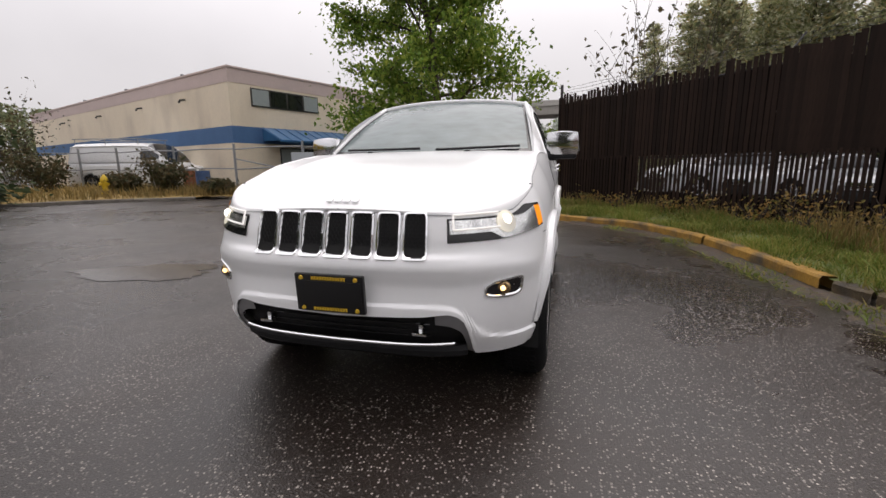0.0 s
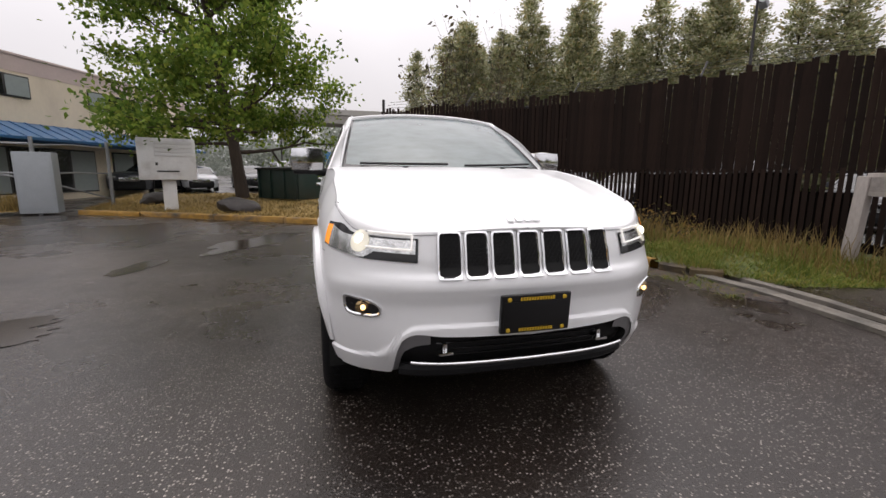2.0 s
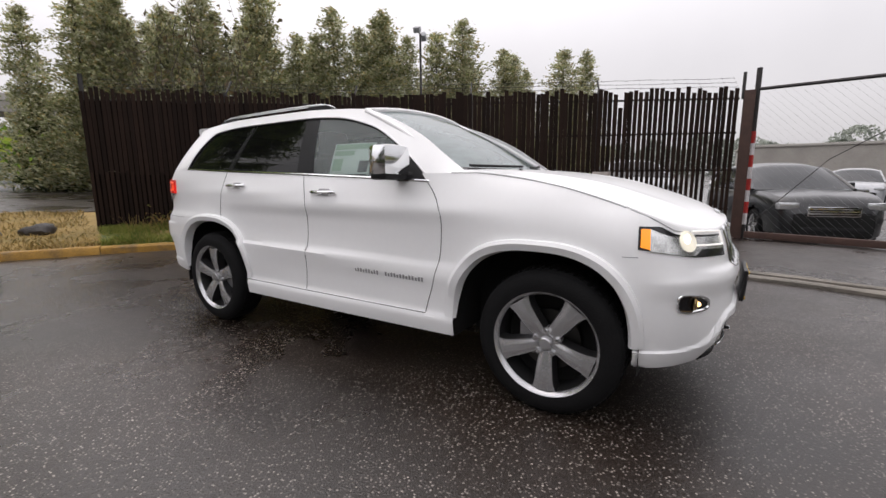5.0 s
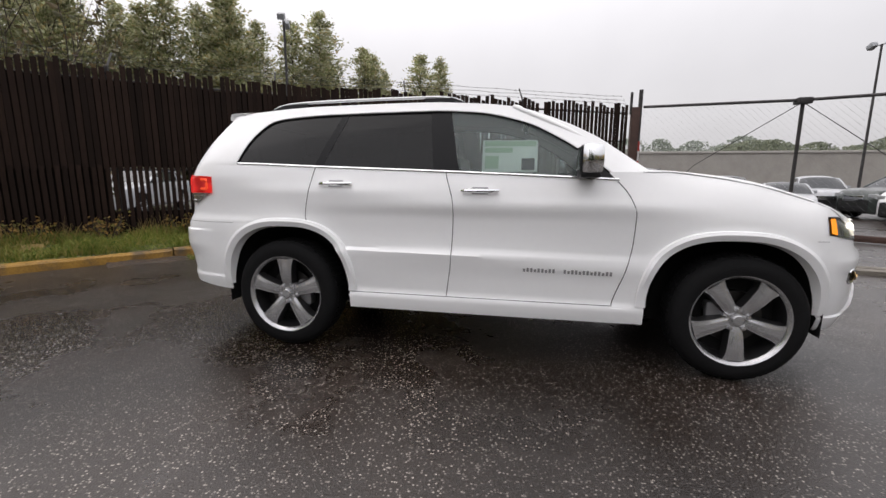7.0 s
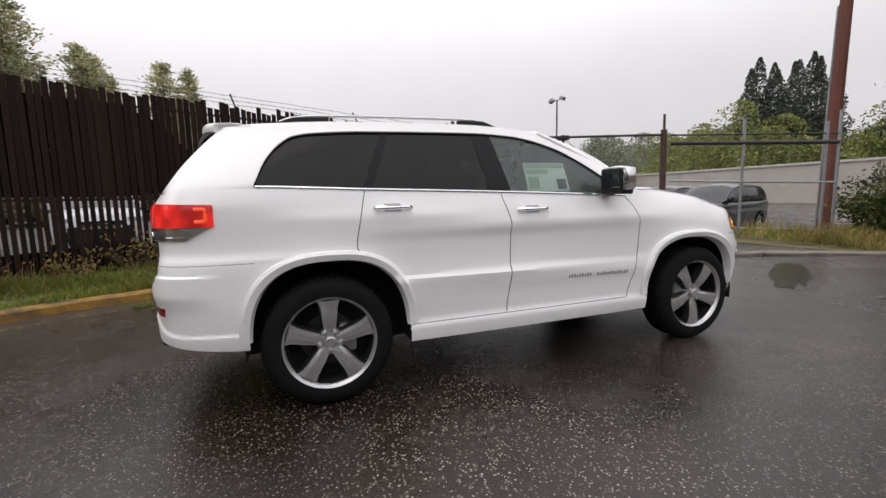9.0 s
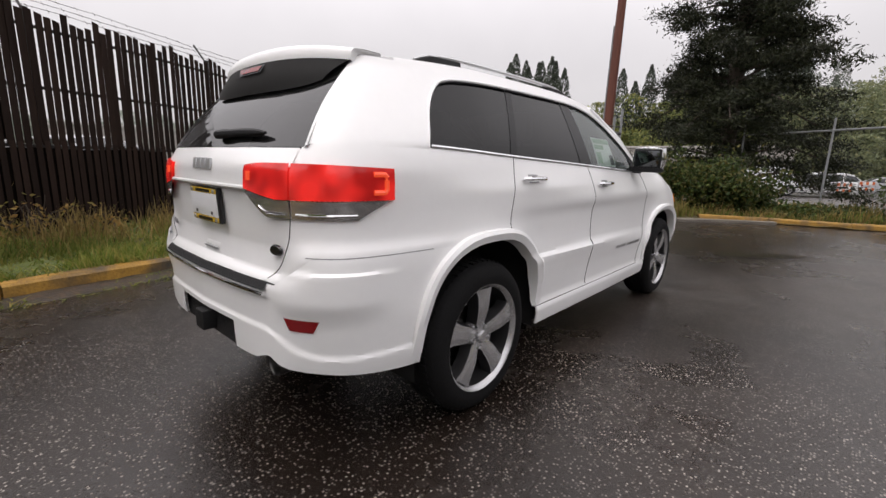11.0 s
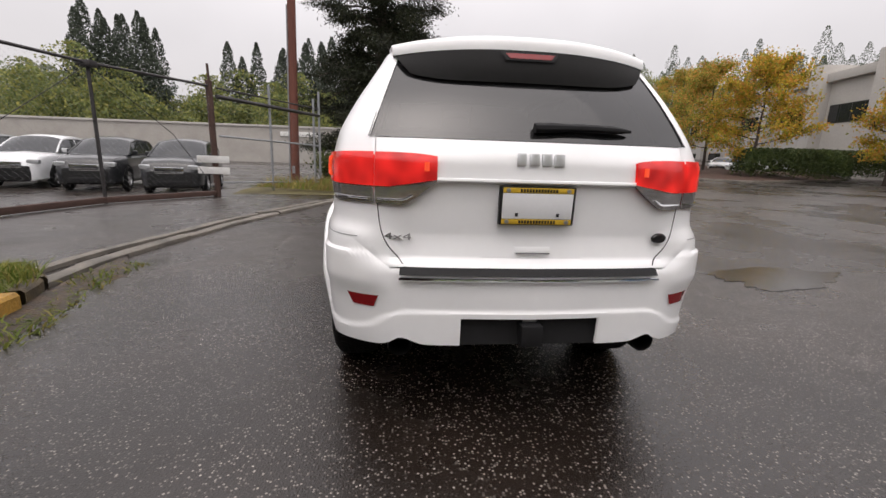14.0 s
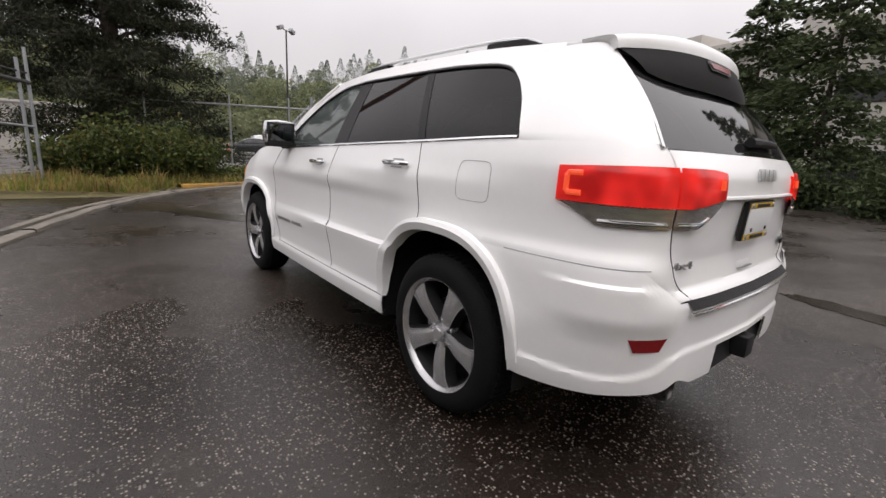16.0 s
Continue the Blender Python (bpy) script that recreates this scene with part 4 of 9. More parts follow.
for sg in (-1, 1):
    # grey frame round the end of the intake
    bm = bmesh.new()
    sheet(bm, lambda u, v: (lambda s_: skin(s_, max(low_edge(s_) + 0.006 - (0.012 + 0.055 * math.sin(math.pi * (0.25 + 0.5 * u))) * v, 0.352 + 0.02 * (1 - u)), sg, 0.010 - 0.012 * v))(s_front(0.45) + u * (s_front(0.640) - s_front(0.45))), 24, 3, out=(0, -1, 0))
    part("intake_frame", bm, silver_grey, suv)
    bm = bmesh.new()
    p = skin(s_front(0.385), 0.462, sg, -0.02)
    box(bm, p.x - 0.032, p.x + 0.032, p.y - 0.03, p.y + 0.03, p.z - 0.008, p.z + 0.006, 0.005)
    box(bm, p.x - 0.010, p.x + 0.010, p.y - 0.005, p.y + 0.03, p.z + 0.005, p.z + 0.035, 0.004)
    part("tow_hook", bm, chrome, suv, "bright tow hook")

    # headlight
    s0, s1 = s_front(0.505), s_at_y(-1.862)
    bot = lambda q: 0.852 + 0.02 * q + 0.055 * max(0, q - 0.45)
    top = lambda q: min(nose_top(s0 + q * (s1 - s0)) - 0.012, 0.992 + 0.010 * q)
    bm = bmesh.new()
    patch(bm, s0, s1, bot, top, sg, 0.004, 24, 8)
    hl = part("headlight", bm, black_gloss, suv, "lit headlight with silver housing and thin black rim")
    bm = bmesh.new()
    patch(bm, s0 + 0.012, s1 - 0.050, lambda q: bot(q * 0.8) + (0.036 if q < 0.40 else 0.036 - 0.028 * min(1, (q - 0.40) / 0.10)), lambda q: top(0.03 + q * 0.77) - 0.007, sg, 0.009, 30, 6)
    part("reflector", bm, reflector_silver, hl, "bright lamp reflector")
    bm = bmesh.new()
    for z in (0.906, 0.966):
        tube(bm, [skin(s0 + 0.030 + 0.22 * q, z + 0.008 * q, sg, 0.013) for q in np.linspace(0, 1, 12)], 0.0048, 6)
    tube(bm, [skin(s0 + 0.030, 0.906 + 0.060 * q, sg, 0.013) for q in np.linspace(0, 1, 4)], 0.0048, 6)
    part("light_tube", bm, lamp_soft, hl, "lit white light tube")
    bm = bmesh.new()
    c = skin(s0 + 0.290, 0.940, sg, 0.006)
    sheet(bm, lambda u, v: skin(s0 + 0.290 + 0.054 * v * math.cos(2 * math.pi * u), 0.934 + 0.046 * v * math.sin(2 * math.pi * u), sg, 0.013 - 0.001 * v), 24, 4, out=(0, -1, 0))
    part("lamp_bowl", bm, lamp_bowl, hl, "lit lamp bowl")
    bm = bmesh.new()
    bmesh.ops.create_uvsphere(bm, u_segments=20, v_segments=12, radius=0.024, matrix=Matrix.Translation(c) @ Matrix.Diagonal((1, 0.6, 1, 1)))
    part("projector", bm, lamp_white, hl, "lit round projector lamp")
    bm = bmesh.new()
    patch(bm, s1 - 0.052, s1 - 0.010, lambda q: bot(0.86 + 0.14 * q) + 0.010, lambda q: top(0.86 + 0.14 * q) - 0.010, sg, 0.010, 6, 5)
    part("side_marker", bm, amber, hl, "amber side marker")
    # fog lamp
    fz, sf = 0.652, s_front(0.735)
    bm = bmesh.new()

    def fog_pt(a, r, lift):
        c, s = math.cos(a), math.sin(a)
        return skin(sf + (0.088 + r) * math.copysign(abs(c) ** 0.7, c), fz + (0.041 * (0.74 + 0.26 * c) + r) * math.copysign(abs(s) ** 0.6, s) + 0.010 * c, sg, lift)
    fr = [(0.015, 0.001), (0.012, 0.007), (0.005, 0.008), (-0.002, 0.002)]
    sheet(bm, lambda u, v: fog_pt(2 * math.pi * u, *fr[round(v * 3)]), 30, 3, out=(0, -1, 0))
    fg = part("fog_light", bm, chrome, suv, "fog light with chrome ring, lit amber")
    bm = bmesh.new()
    sheet(bm, lambda u, v: fog_pt(2 * math.pi * u, -0.039 * (1 - v) , 0.003), 30, 3, out=(0, -1, 0))
    part("fog_recess", bm, black_gloss, fg)
    bm = bmesh.new()
    c = skin(sf - 0.005, fz, sg, 0.004)
    bmesh.ops.create_uvsphere(bm, u_segments=16, v_segments=10, radius=0.029, matrix=Matrix.Translation(c) @ Matrix.Diagonal((1, 0.4, 1, 1)))
    part("fog_lens", bm, material("fog_lens_glass_%s" % ("l" if sg > 0 else "r"), (0.35, 0.25, 0.13), rough=0.12, metal=0.8, vary=0.3, scale=60), fg)
    bm = bmesh.new()
    bmesh.ops.create_uvsphere(bm, u_segments=12, v_segments=8, radius=0.012, matrix=Matrix.Translation(c + Vector((-sg * 0.004, -0.012, 0))))
    part("fog_bulb", bm, lamp_warm, fg)

# front plate: black holder with a dealer frame, lettering as plain bars
fplate = thing("front_plate", "", "")
for k in ("label", "category", "group", "kind"):
    if k in fplate:
        del fplate[k]
fplate.parent = suv
fplate.matrix_basis = pose(0, -2.298, 0.636, 4, 0, 0)


def plate(parent, face_mat, border_mat, strips):
    bm = bmesh.new()
    box(bm, -0.163, 0.163, -0.010, 0.012, -0.086, 0.086, 0.008)
    part("plate_frame", bm, border_mat, parent)
    bm = bmesh.new()
    box(bm, -0.150, 0.150, -0.013, -0.006, -0.056, 0.056, 0.002)
    part("plate_face", bm, face_mat, parent)
    for z in (0.069, -0.069):
        if strips:
            bm = bmesh.new()
            box(bm, -0.150, 0.150, -0.0125, -0.008, z - 0.011, z + 0.011, 0.001)
            part("yellow_strip", bm, plate_yellow, parent)
        # worn lettering as bars
        for x in np.arange(-0.078, 0.08, 0.0125):
            bm = bmesh.new()
            box(bm, x, x + 0.0085, -0.0145, -0.012, z - 0.007, z + 0.007)
            part("letter_bar", bm, plate_black if strips else plate_yellow, parent)
        for x in (-0.128, 0.128):
            bm = bmesh.new()
            lathe(bm, [(0.0, -0.0175), (0.009, -0.0165), (0.010, -0.012)], "y", 12, (x, 0, z))
            part("plate_bolt", bm, plate_yellow if not strips else silver_grey, parent)


plate(fplate, plate_black, plate_black, False)

# ---- greenhouse
win_top = curve([-0.74, -0.61, -0.42, -0.19, 0.14, 0.41, 1.12, 1.50, 1.60, 1.68, 1.76, 1.82], [1.199, 1.305, 1.434, 1.548, 1.622, 1.636, 1.628, 1.606, 1.585, 1.53, 1.43, 1.297])
rail_z = curve([-0.92, -0.79, -0.61, -0.35, -0.13, 0.12, 0.515, 1.27, 1.79, 2.0], [1.262, 1.350, 1.470, 1.592, 1.662, 1.692, 1.708, 1.700, 1.672, 1.652])
rail_x = curve([-0.92, -0.79, -0.61, -0.13, 0.5, 1.3, 1.8, 2.0], [0.752, 0.735, 0.702, 0.632, 0.632, 0.628, 0.598, 0.565])


def upper(y, z, sg, lift=0.0):
    zb, zr = belt(y) - 0.004, rail_z(y)
    xb = side(y, zb, 1).x - 0.004
    f = min(max((z - zb) / (zr - zb), 0), 1)
    return Vector((sg * (xb + (rail_x(y) - xb) * f ** 1.22 + lift), y, z + lift * 0.35))


def band(bm, ya, yb, za, zb, sg, nu, nv, lift=0.0):
    def fn(u, v):
        y0_, y1_ = ya(0), yb(0)
        y = y0_ + u * (y1_ - y0_)
        z = 1.3
        for _ in range(3):
            z = za(y) + v * (zb(y) - za(y))
            y = ya(z) + u * (yb(z) - ya(z))
        return upper(y, z, sg, lift)
    sheet(bm, fn, nu, nv, out=(sg, 0, 0.2))


tilt = lambda yt, yb: (lambda z: yb + (yt - yb) * (z - 1.25) / 0.37 if z else (yt + yb) / 2)
for sg in (-1, 1):
    bm = bmesh.new()
    band(bm, flat(-0.74), flat(1.82), lambda y: win_top(y) + 0.010, rail_z, sg, 100, 6)
    thick(part("roof_side_rail", bm, paint_white, suv), 0.008)
    # A-pillar foot
    bm = bmesh.new()
    band(bm, flat(-0.92), flat(-0.735), lambda y: belt(y) - 0.02, rail_z, sg, 8, 6)
    thick(part("pillar_foot", bm, paint_white, suv), 0.006)
    for nm, a, b, m, lb in (("front_side_glass", tilt(-0.72, -0.72), tilt(0.299, 0.222), glass_front, "clear front side window"),
                            ("rear_side_glass", tilt(0.436, 0.391), tilt(1.02, 1.175), glass_dark, "dark tinted rear side window"),
                            ("quarter_glass", tilt(1.075, 1.235), tilt(1.815, 1.815), glass_dark, "dark tinted quarter window")):
        bm = bmesh.new()
        band(bm, a, b, lambda y: belt(y) + 0.008, lambda y: win_top(y) + (0.006 if y > -0.70 else 0.012), sg, 50 if nm != "rear_side_glass" else 14, 10, -0.006)
        part(nm, bm, m, suv, lb)
    for a, b in ((tilt(0.299, 0.222), tilt(0.436, 0.391)), (tilt(1.02, 1.175), tilt(1.075, 1.235))):
        bm = bmesh.new()
        band(bm, a, b, lambda y: belt(y) + 0.008, lambda y: win_top(y) + 0.006, sg, 4, 10, -0.004)
        part("black_pillar", bm, pillar_black, suv)
    # mirror triangle and bright moulding round the glass
    bm = bmesh.new()
    band(bm, flat(-0.735), flat(-0.56), lambda y: belt(y) + 0.006, lambda y: win_top(y) + 0.004, sg, 8, 4, 0.000)
    part("mirror_base_trim", bm, black_plastic, suv)
    bm = bmesh.new()
    tube(bm, [upper(y, belt(y) + 0.002, sg, 0.004) for y in np.linspace(-0.745, 1.81, 60)], 0.0075, 6)
    part("belt_moulding", bm, chrome, suv, "bright belt moulding")
    bm = bmesh.new()
    tube(bm, [upper(y, win_top(y) + 0.012, sg, 0.003) for y in list(np.linspace(-0.70, 1.5, 50)) + list(np.linspace(1.52, 1.825, 26))], 0.006, 6)
    part("window_moulding", bm, paint_white, suv)
    bm = bmesh.new()
    tube(bm, [upper(y, win_top(y) + 0.003, sg, 0.000) for y in list(np.linspace(-0.70, 1.5, 50)) + list(np.linspace(1.52, 1.815, 26))], 0.005, 6)
    part("window_seal", bm, pillar_black, suv)
    # rear pillar: from the quarter glass round the corner to the tailgate glass
    bm = bmesh.new()

    def rear_pillar(u, v, sg=sg):
        z = 1.280 + v * 0.375
        lo, hi = 1.50, 1.822
        for _ in range(30):
            mid = (lo + hi) / 2
            if win_top(mid) + 0.010 > z:
                lo = mid
            else:
                hi = mid
        yw = lo if z > 1.30 else 1.822
        p0 = upper(yw, max(z, belt(yw)), sg)
        p0.z = z
        f = (z - 1.285) / 0.345
        g_ = (z - 1.276) / 0.334
        p2 = Vector((sg * (0.660 - 0.106 * g_), 2.288 - 0.266 * g_ + 0.020 * math.sin(math.pi * min(max(g_, 0), 1)), z))
        p1 = Vector((sg * (p2.x * sg + 0.126 - 0.050 * max(f, 0)), p2.y + 0.012, z))
        q = p0 * (1 - u) ** 2 + p1 * 2 * u * (1 - u) + p2 * u * u
        return q

    def blended(u, v, sg=sg):
        b0 = rear_pillar(u, 0.0)
        foot = skin(s_at_y(1.822) + u * (s_rear(0.678) - s_at_y(1.822)), 1.288, sg)
        q = rear_pillar(u, v) + (foot - b0) * (1 - v) ** 1.6 * (1 - u ** 40)
        return q
    sheet(bm, blended, 24, 24, out=(sg, 0.6, 0))
    thick(part("rear_pillar", bm, paint_white, suv), 0.008)

# roof, windscreen
roof_c = curve([-0.20, 0.1, 0.5, 1.2, 1.8, 2.0], [1.700, 1.728, 1.746, 1.746, 1.722, 1.704])
ws_top_y = lambda u: -0.17 + 0.05 * u * u
bm = bmesh.new()


def roof_fn(u, v):
    w = 2 * u - 1
    y = ws_top_y(w) + v * (1.96 - ws_top_y(w))
    zr = rail_z(y)
    return Vector((w * rail_x(y), y, zr + (roof_c(y) - zr) * (1 - abs(w) ** 2.4)))


sheet(bm, roof_fn, 40, 50, out=(0, 0, 1))
thick(part("roof", bm, paint_white, suv), 0.02, rim=True)
bm = bmesh.new()


def shield(u, v):
    w = 2 * u - 1
    b = Vector((0.742 * w, -1.03 + 0.165 * w * w, 1.235 + 0.018 * w * w))
    t = Vector((0.612 * w, ws_top_y(w) + 0.015, 0))
    t.z = rail_z(t.y) + (roof_c(t.y) - rail_z(t.y)) * (1 - abs(w) ** 2.4) - 0.006
    p = b + (t - b) * v
    p.z += 0.028 * math.sin(math.pi * v)
    return p


sheet(bm, shield, 30, 20, out=(0, -1, 0.6))
part("windscreen", bm, glass_shield, suv, "rain-misted windscreen")
bm = bmesh.new()
for w0, w1 in ((0.0, 0.018), (0.982, 1.0)):
    sheet(bm, lambda u, v: shield(w0 + (w1 - w0) * u, v) + Vector((0, -0.002, 0.002)), 2, 20, out=(0, -1, 0.6))
sheet(bm, lambda u, v: shield(u, 0.055 * v) + Vector((0, -0.002, 0.003)), 30, 2, out=(0, -1, 0.6))
part("windscreen_border", bm, black_gloss, suv)
bm = bmesh.new()
tube(bm, [shield(u, 1.0) + Vector((0, -0.002, 0.006)) for u in np.linspace(0.0, 1, 30)], 0.016, 10)
part("roof_header", bm, paint_white, suv)
for sg in (-1, 1):
    bm = bmesh.new()
    tube(bm, [shield(0.5 + 0.5 * sg, v) + Vector((sg * 0.012, 0.004, 0.004)) for v in np.linspace(0.0, 1, 16)], 0.019, 10)
    part("front_pillar", bm, paint_white, suv)
bm = bmesh.new()
sheet(bm, lambda u, v: Vector(((2 * u - 1) * 0.735, cowl_y((2 * u - 1) * 0.735) - 0.02 + 0.06 * v, hood_z((2 * u - 1) * 0.735, -1.0) - 0.012 - 0.01 * v)), 20, 2, out=(0, 0, 1))
part("cowl_panel", bm, black_plastic, suv)
for x0, x1 in ((-0.62, -0.02), (0.10, 0.66)):
    bm = bmesh.new()
    tube(bm, [shield((x / 0.742 + 1) / 2, 0.055 + 0.03 * (x - x0)) + Vector((0, -0.012, 0.014)) for x in np.linspace(x0, x1, 14)], 0.008, 6)
    part("windscreen_wiper", bm, black_plastic, suv)
for sg in (-1, 1):
    # low roof rails on two dark feet
    bm = bmesh.new()
    pts = []
    for i in range(30):
        q = i / 29
        y = 0.24 + 1.42 * q
        pts.append(Vector((sg * (rail_x(y) - 0.050), y, rail_z(y) + 0.020 + 0.020 * min(1, q / 0.10, (1 - q) / 0.10) ** 0.7 if 0 < q < 1 else rail_z(y) + 0.016)))
    tube(bm, pts, [0.006] + [0.0105] * 28 + [0.006], 8)
    part("roof_rail", bm, badge_silver, suv, "silver roof rail")
    for y0_, y1_ in ((0.215, 0.50), (1.37, 1.68)):
        bm = bmesh.new()
        sec_ = [(-0.024, 0.0), (-0.020, 0.75), (0.0, 1.0), (0.020, 0.75), (0.024, 0.0)]
        outer = y0_ if y0_ < 1 else y1_
        inner_ = y1_ if y0_ < 1 else y0_

        def foot_fn(u, v):
            y = outer + (inner_ - outer) * u
            ox, h = sec_[round(v * 4)]
            return Vector((sg * (rail_x(y) - 0.050) + ox, y, rail_z(y) + 0.002 + h * 0.046 * (min(1, u / 0.35) ** 0.7 * (1 - 0.25 * u))))
        sheet(bm, foot_fn, 14, 4, out=(0, 0, 1))
        part("rail_foot", bm, black_plastic, suv)
bm = bmesh.new()
tube(bm, [(0.0, 1.62, 1.735), (0.0, 1.68, 1.77), (0.0, 1.73, 1.795)], [0.012, 0.006, 0.003], 8)
part("roof_aerial", bm, black_plastic, suv)

# ---- tail
s_r = lambda x: s_rear(x)
rear_top = lambda s: 0.883 if s < s_rear(0.74) else (0.768 if s > s_rear(0.58) else 0.883 - 0.115 * ((s - s_rear(0.74)) / (s_rear(0.58) - s_rear(0.74))))
rear_low = curve([s_at_y(1.66), s_at_y(2.05), s_rear(0.78), s_rear(0.625), s_rear(0.585), s_rear(0.535), s_rear(0.485), s_rear(0.445), s_rear(0.34), s_rear(0.30), s_rear(0.26), float(_S[-1])], [0.375, 0.405, 0.432, 0.440, 0.452, 0.478, 0.464, 0.450, 0.447, 0.447, 0.447, 0.447])
ledge_z = curve([s_at_y(1.66), s_at_y(2.1), s_rear(0.76), s_rear(0.68), s_rear(0.58), s_rear(0.50), float(_S[-1])], [0.490, 0.492, 0.500, 0.518, 0.570, 0.592, 0.592])
bm = bmesh.new()


def rb(u, v):
    w = 2 * u - 1
    s = float(_S[-1]) - abs(w) * (float(_S[-1]) - s_at_y(1.66))
    z0, z1 = rear_low(s), rear_top(s)
    z = z0 + v * (z1 - z0)
    # a ledge runs round the lower part of the bumper
    shoulder = 0.014 * smooth(-0.004, 0.006, 0.828 - z) * smooth(s_at_y(1.98), s_at_y(2.22), s) * (1 - smooth(s_rear(0.64), s_rear(0.55), s)) * (1 - smooth(0.10, 0.22, 0.828 - z))
    return skin(s, z, 1 if w > 0 else -1, 0.010 * smooth(-0.008, 0.008, ledge_z(s) - z) + shoulder)


sheet(bm, rb, 160, 46, out=(0, 1, 0), keep=lambda p: not in_arch(p) and not (abs(p.x) < 0.285 and p.y > 2 and p.z < 0.566))
snap_arch(bm)
thick(part("rear_bumper", bm, paint_white, suv), 0.010)
bm = bmesh.new()


def gate(u, v):
    z = 0.775 + v * (1.272 - 0.775)
    w = 2 * u - 1
    x = gate_edge(z) * abs(w)
    s = s_rear(x)
    crease = -0.018 * max(0, min(1, (1.118 - z) / 0.012)) * (1 if z > 0.9 else max(0, (z - 0.80) / 0.10)) * (1 - abs(w) ** 8)
    return skin(s, z, 1 if w > 0 else -1, crease)


sheet(bm, gate, 60, 60, out=(0, 1, 0))
tailgate = thick(part("tailgate", bm, paint_white, suv), 0.010)
# tailgate glass
bm = bmesh.new()


def gate_glass(u, v):
    w = 2 * u - 1
    b = Vector((0.668 * w, 2.325 - 0.045 * w * w, 1.276))
    t = Vector((0.562 * w, 2.045 - 0.030 * w * w, 1.625 - 0.015 * w * w))
    p = b + (t - b) * v
    p.y += 0.020 * math.sin(math.pi * v)
    return p


sheet(bm, gate_glass, 24, 16, out=(0, 1, 0.3))
part("tailgate_glass", bm, glass_gate, suv, "dark tinted tailgate glass")
bm = bmesh.new()
tube(bm, [gate_glass(0.5 - 0.008 - q * 0.30, 0.12 + 0.015 * math.sin(math.pi * q)) + Vector((0, 0.018, 0.012)) for q in np.linspace(-0.05, 1, 12)], [0.020] * 3 + [0.016] * 7 + [0.012, 0.006], 8)
part("rear_wiper", bm, black_plastic, suv)
# roof spoiler with dark underside and brake lamp
bm = bmesh.new()


SP_Y = curve([0, 0.3, 0.55, 0.75, 0.85, 0.93, 1.0], [1.88, 1.97, 2.06, 2.116, 2.130, 2.137, 2.138])
SP_MID = curve([0, 0.3, 0.55, 0.75, 0.85, 0.93, 1.0], [1.722, 1.720, 1.714, 1.705, 1.693, 1.668, 1.648])
SP_END = curve([0, 0.3, 0.55, 0.75, 0.85, 0.93, 1.0], [1.668, 1.670, 1.671, 1.668, 1.660, 1.640, 1.622])


def spoiler(u, v):
    w = 2 * u - 1
    y = SP_Y(v) - 0.115 * abs(w) ** 2.5 * smooth(0, 0.7, v)
    z = SP_END(v) + (SP_MID(v) - SP_END(v)) * (1 - abs(w) ** 2.4)
    return Vector((w * (0.592 - 0.016 * v), y, z + 0.004))


sheet(bm, spoiler, 40, 24, out=(0, 0.3, 1))
sp = thick(part("roof_spoiler", bm, paint_white, suv), 0.010)
bm = bmesh.new()


def under(u, v):
    w = 2 * u - 1
    a = spoiler(u, 1.0)
    a.x *= 0.985
    b = gate_glass((0.86 * w + 1) / 2, 0.685 + 0.10 * abs(w) ** 5) + Vector((0, 0.012, 0.004))
    p = a + (b - a) * v
    p.y += 0.012 * math.sin(math.pi * v)
    return p


sheet(bm, under, 30, 8, out=(0, 1, -0.5))
part("spoiler_underside", bm, under_black, sp)
for sg in (-1, 1):
    bm = bmesh.new()
    sheet(bm, lambda u, v: spoiler(0.5 + 0.5 * sg, v) + Vector((-sg * 0.010 * u, -0.035 * u * v, -(0.012 + 0.030 * (1 - v)) * u)), 4, 12, out=(sg, 0, 0))
    part("spoiler_side", bm, paint_white, sp)
bm = bmesh.new()
for (a, b, mi) in ((0.132, 0.030, 0),):
    sheet(bm, lambda u, v: under(0.5 + 0.5 * (2 * u - 1) * (0.22 - 0.035 * v), 0.08 + 0.26 * v) + Vector((0, 0.008, 0.0)), 10, 3, out=(0, 1, 0))
part("brake_lamp_frame", bm, pillar_black, sp)
bm = bmesh.new()
sheet(bm, lambda u, v: under(0.5 + 0.5 * (2 * u - 1) * (0.19 - 0.03 * v), 0.12 + 0.16 * v) + Vector((0, 0.011, 0.0)), 10, 3, out=(0, 1, 0))
part("brake_lamp", bm, red_dull, sp, "unlit high brake lamp")

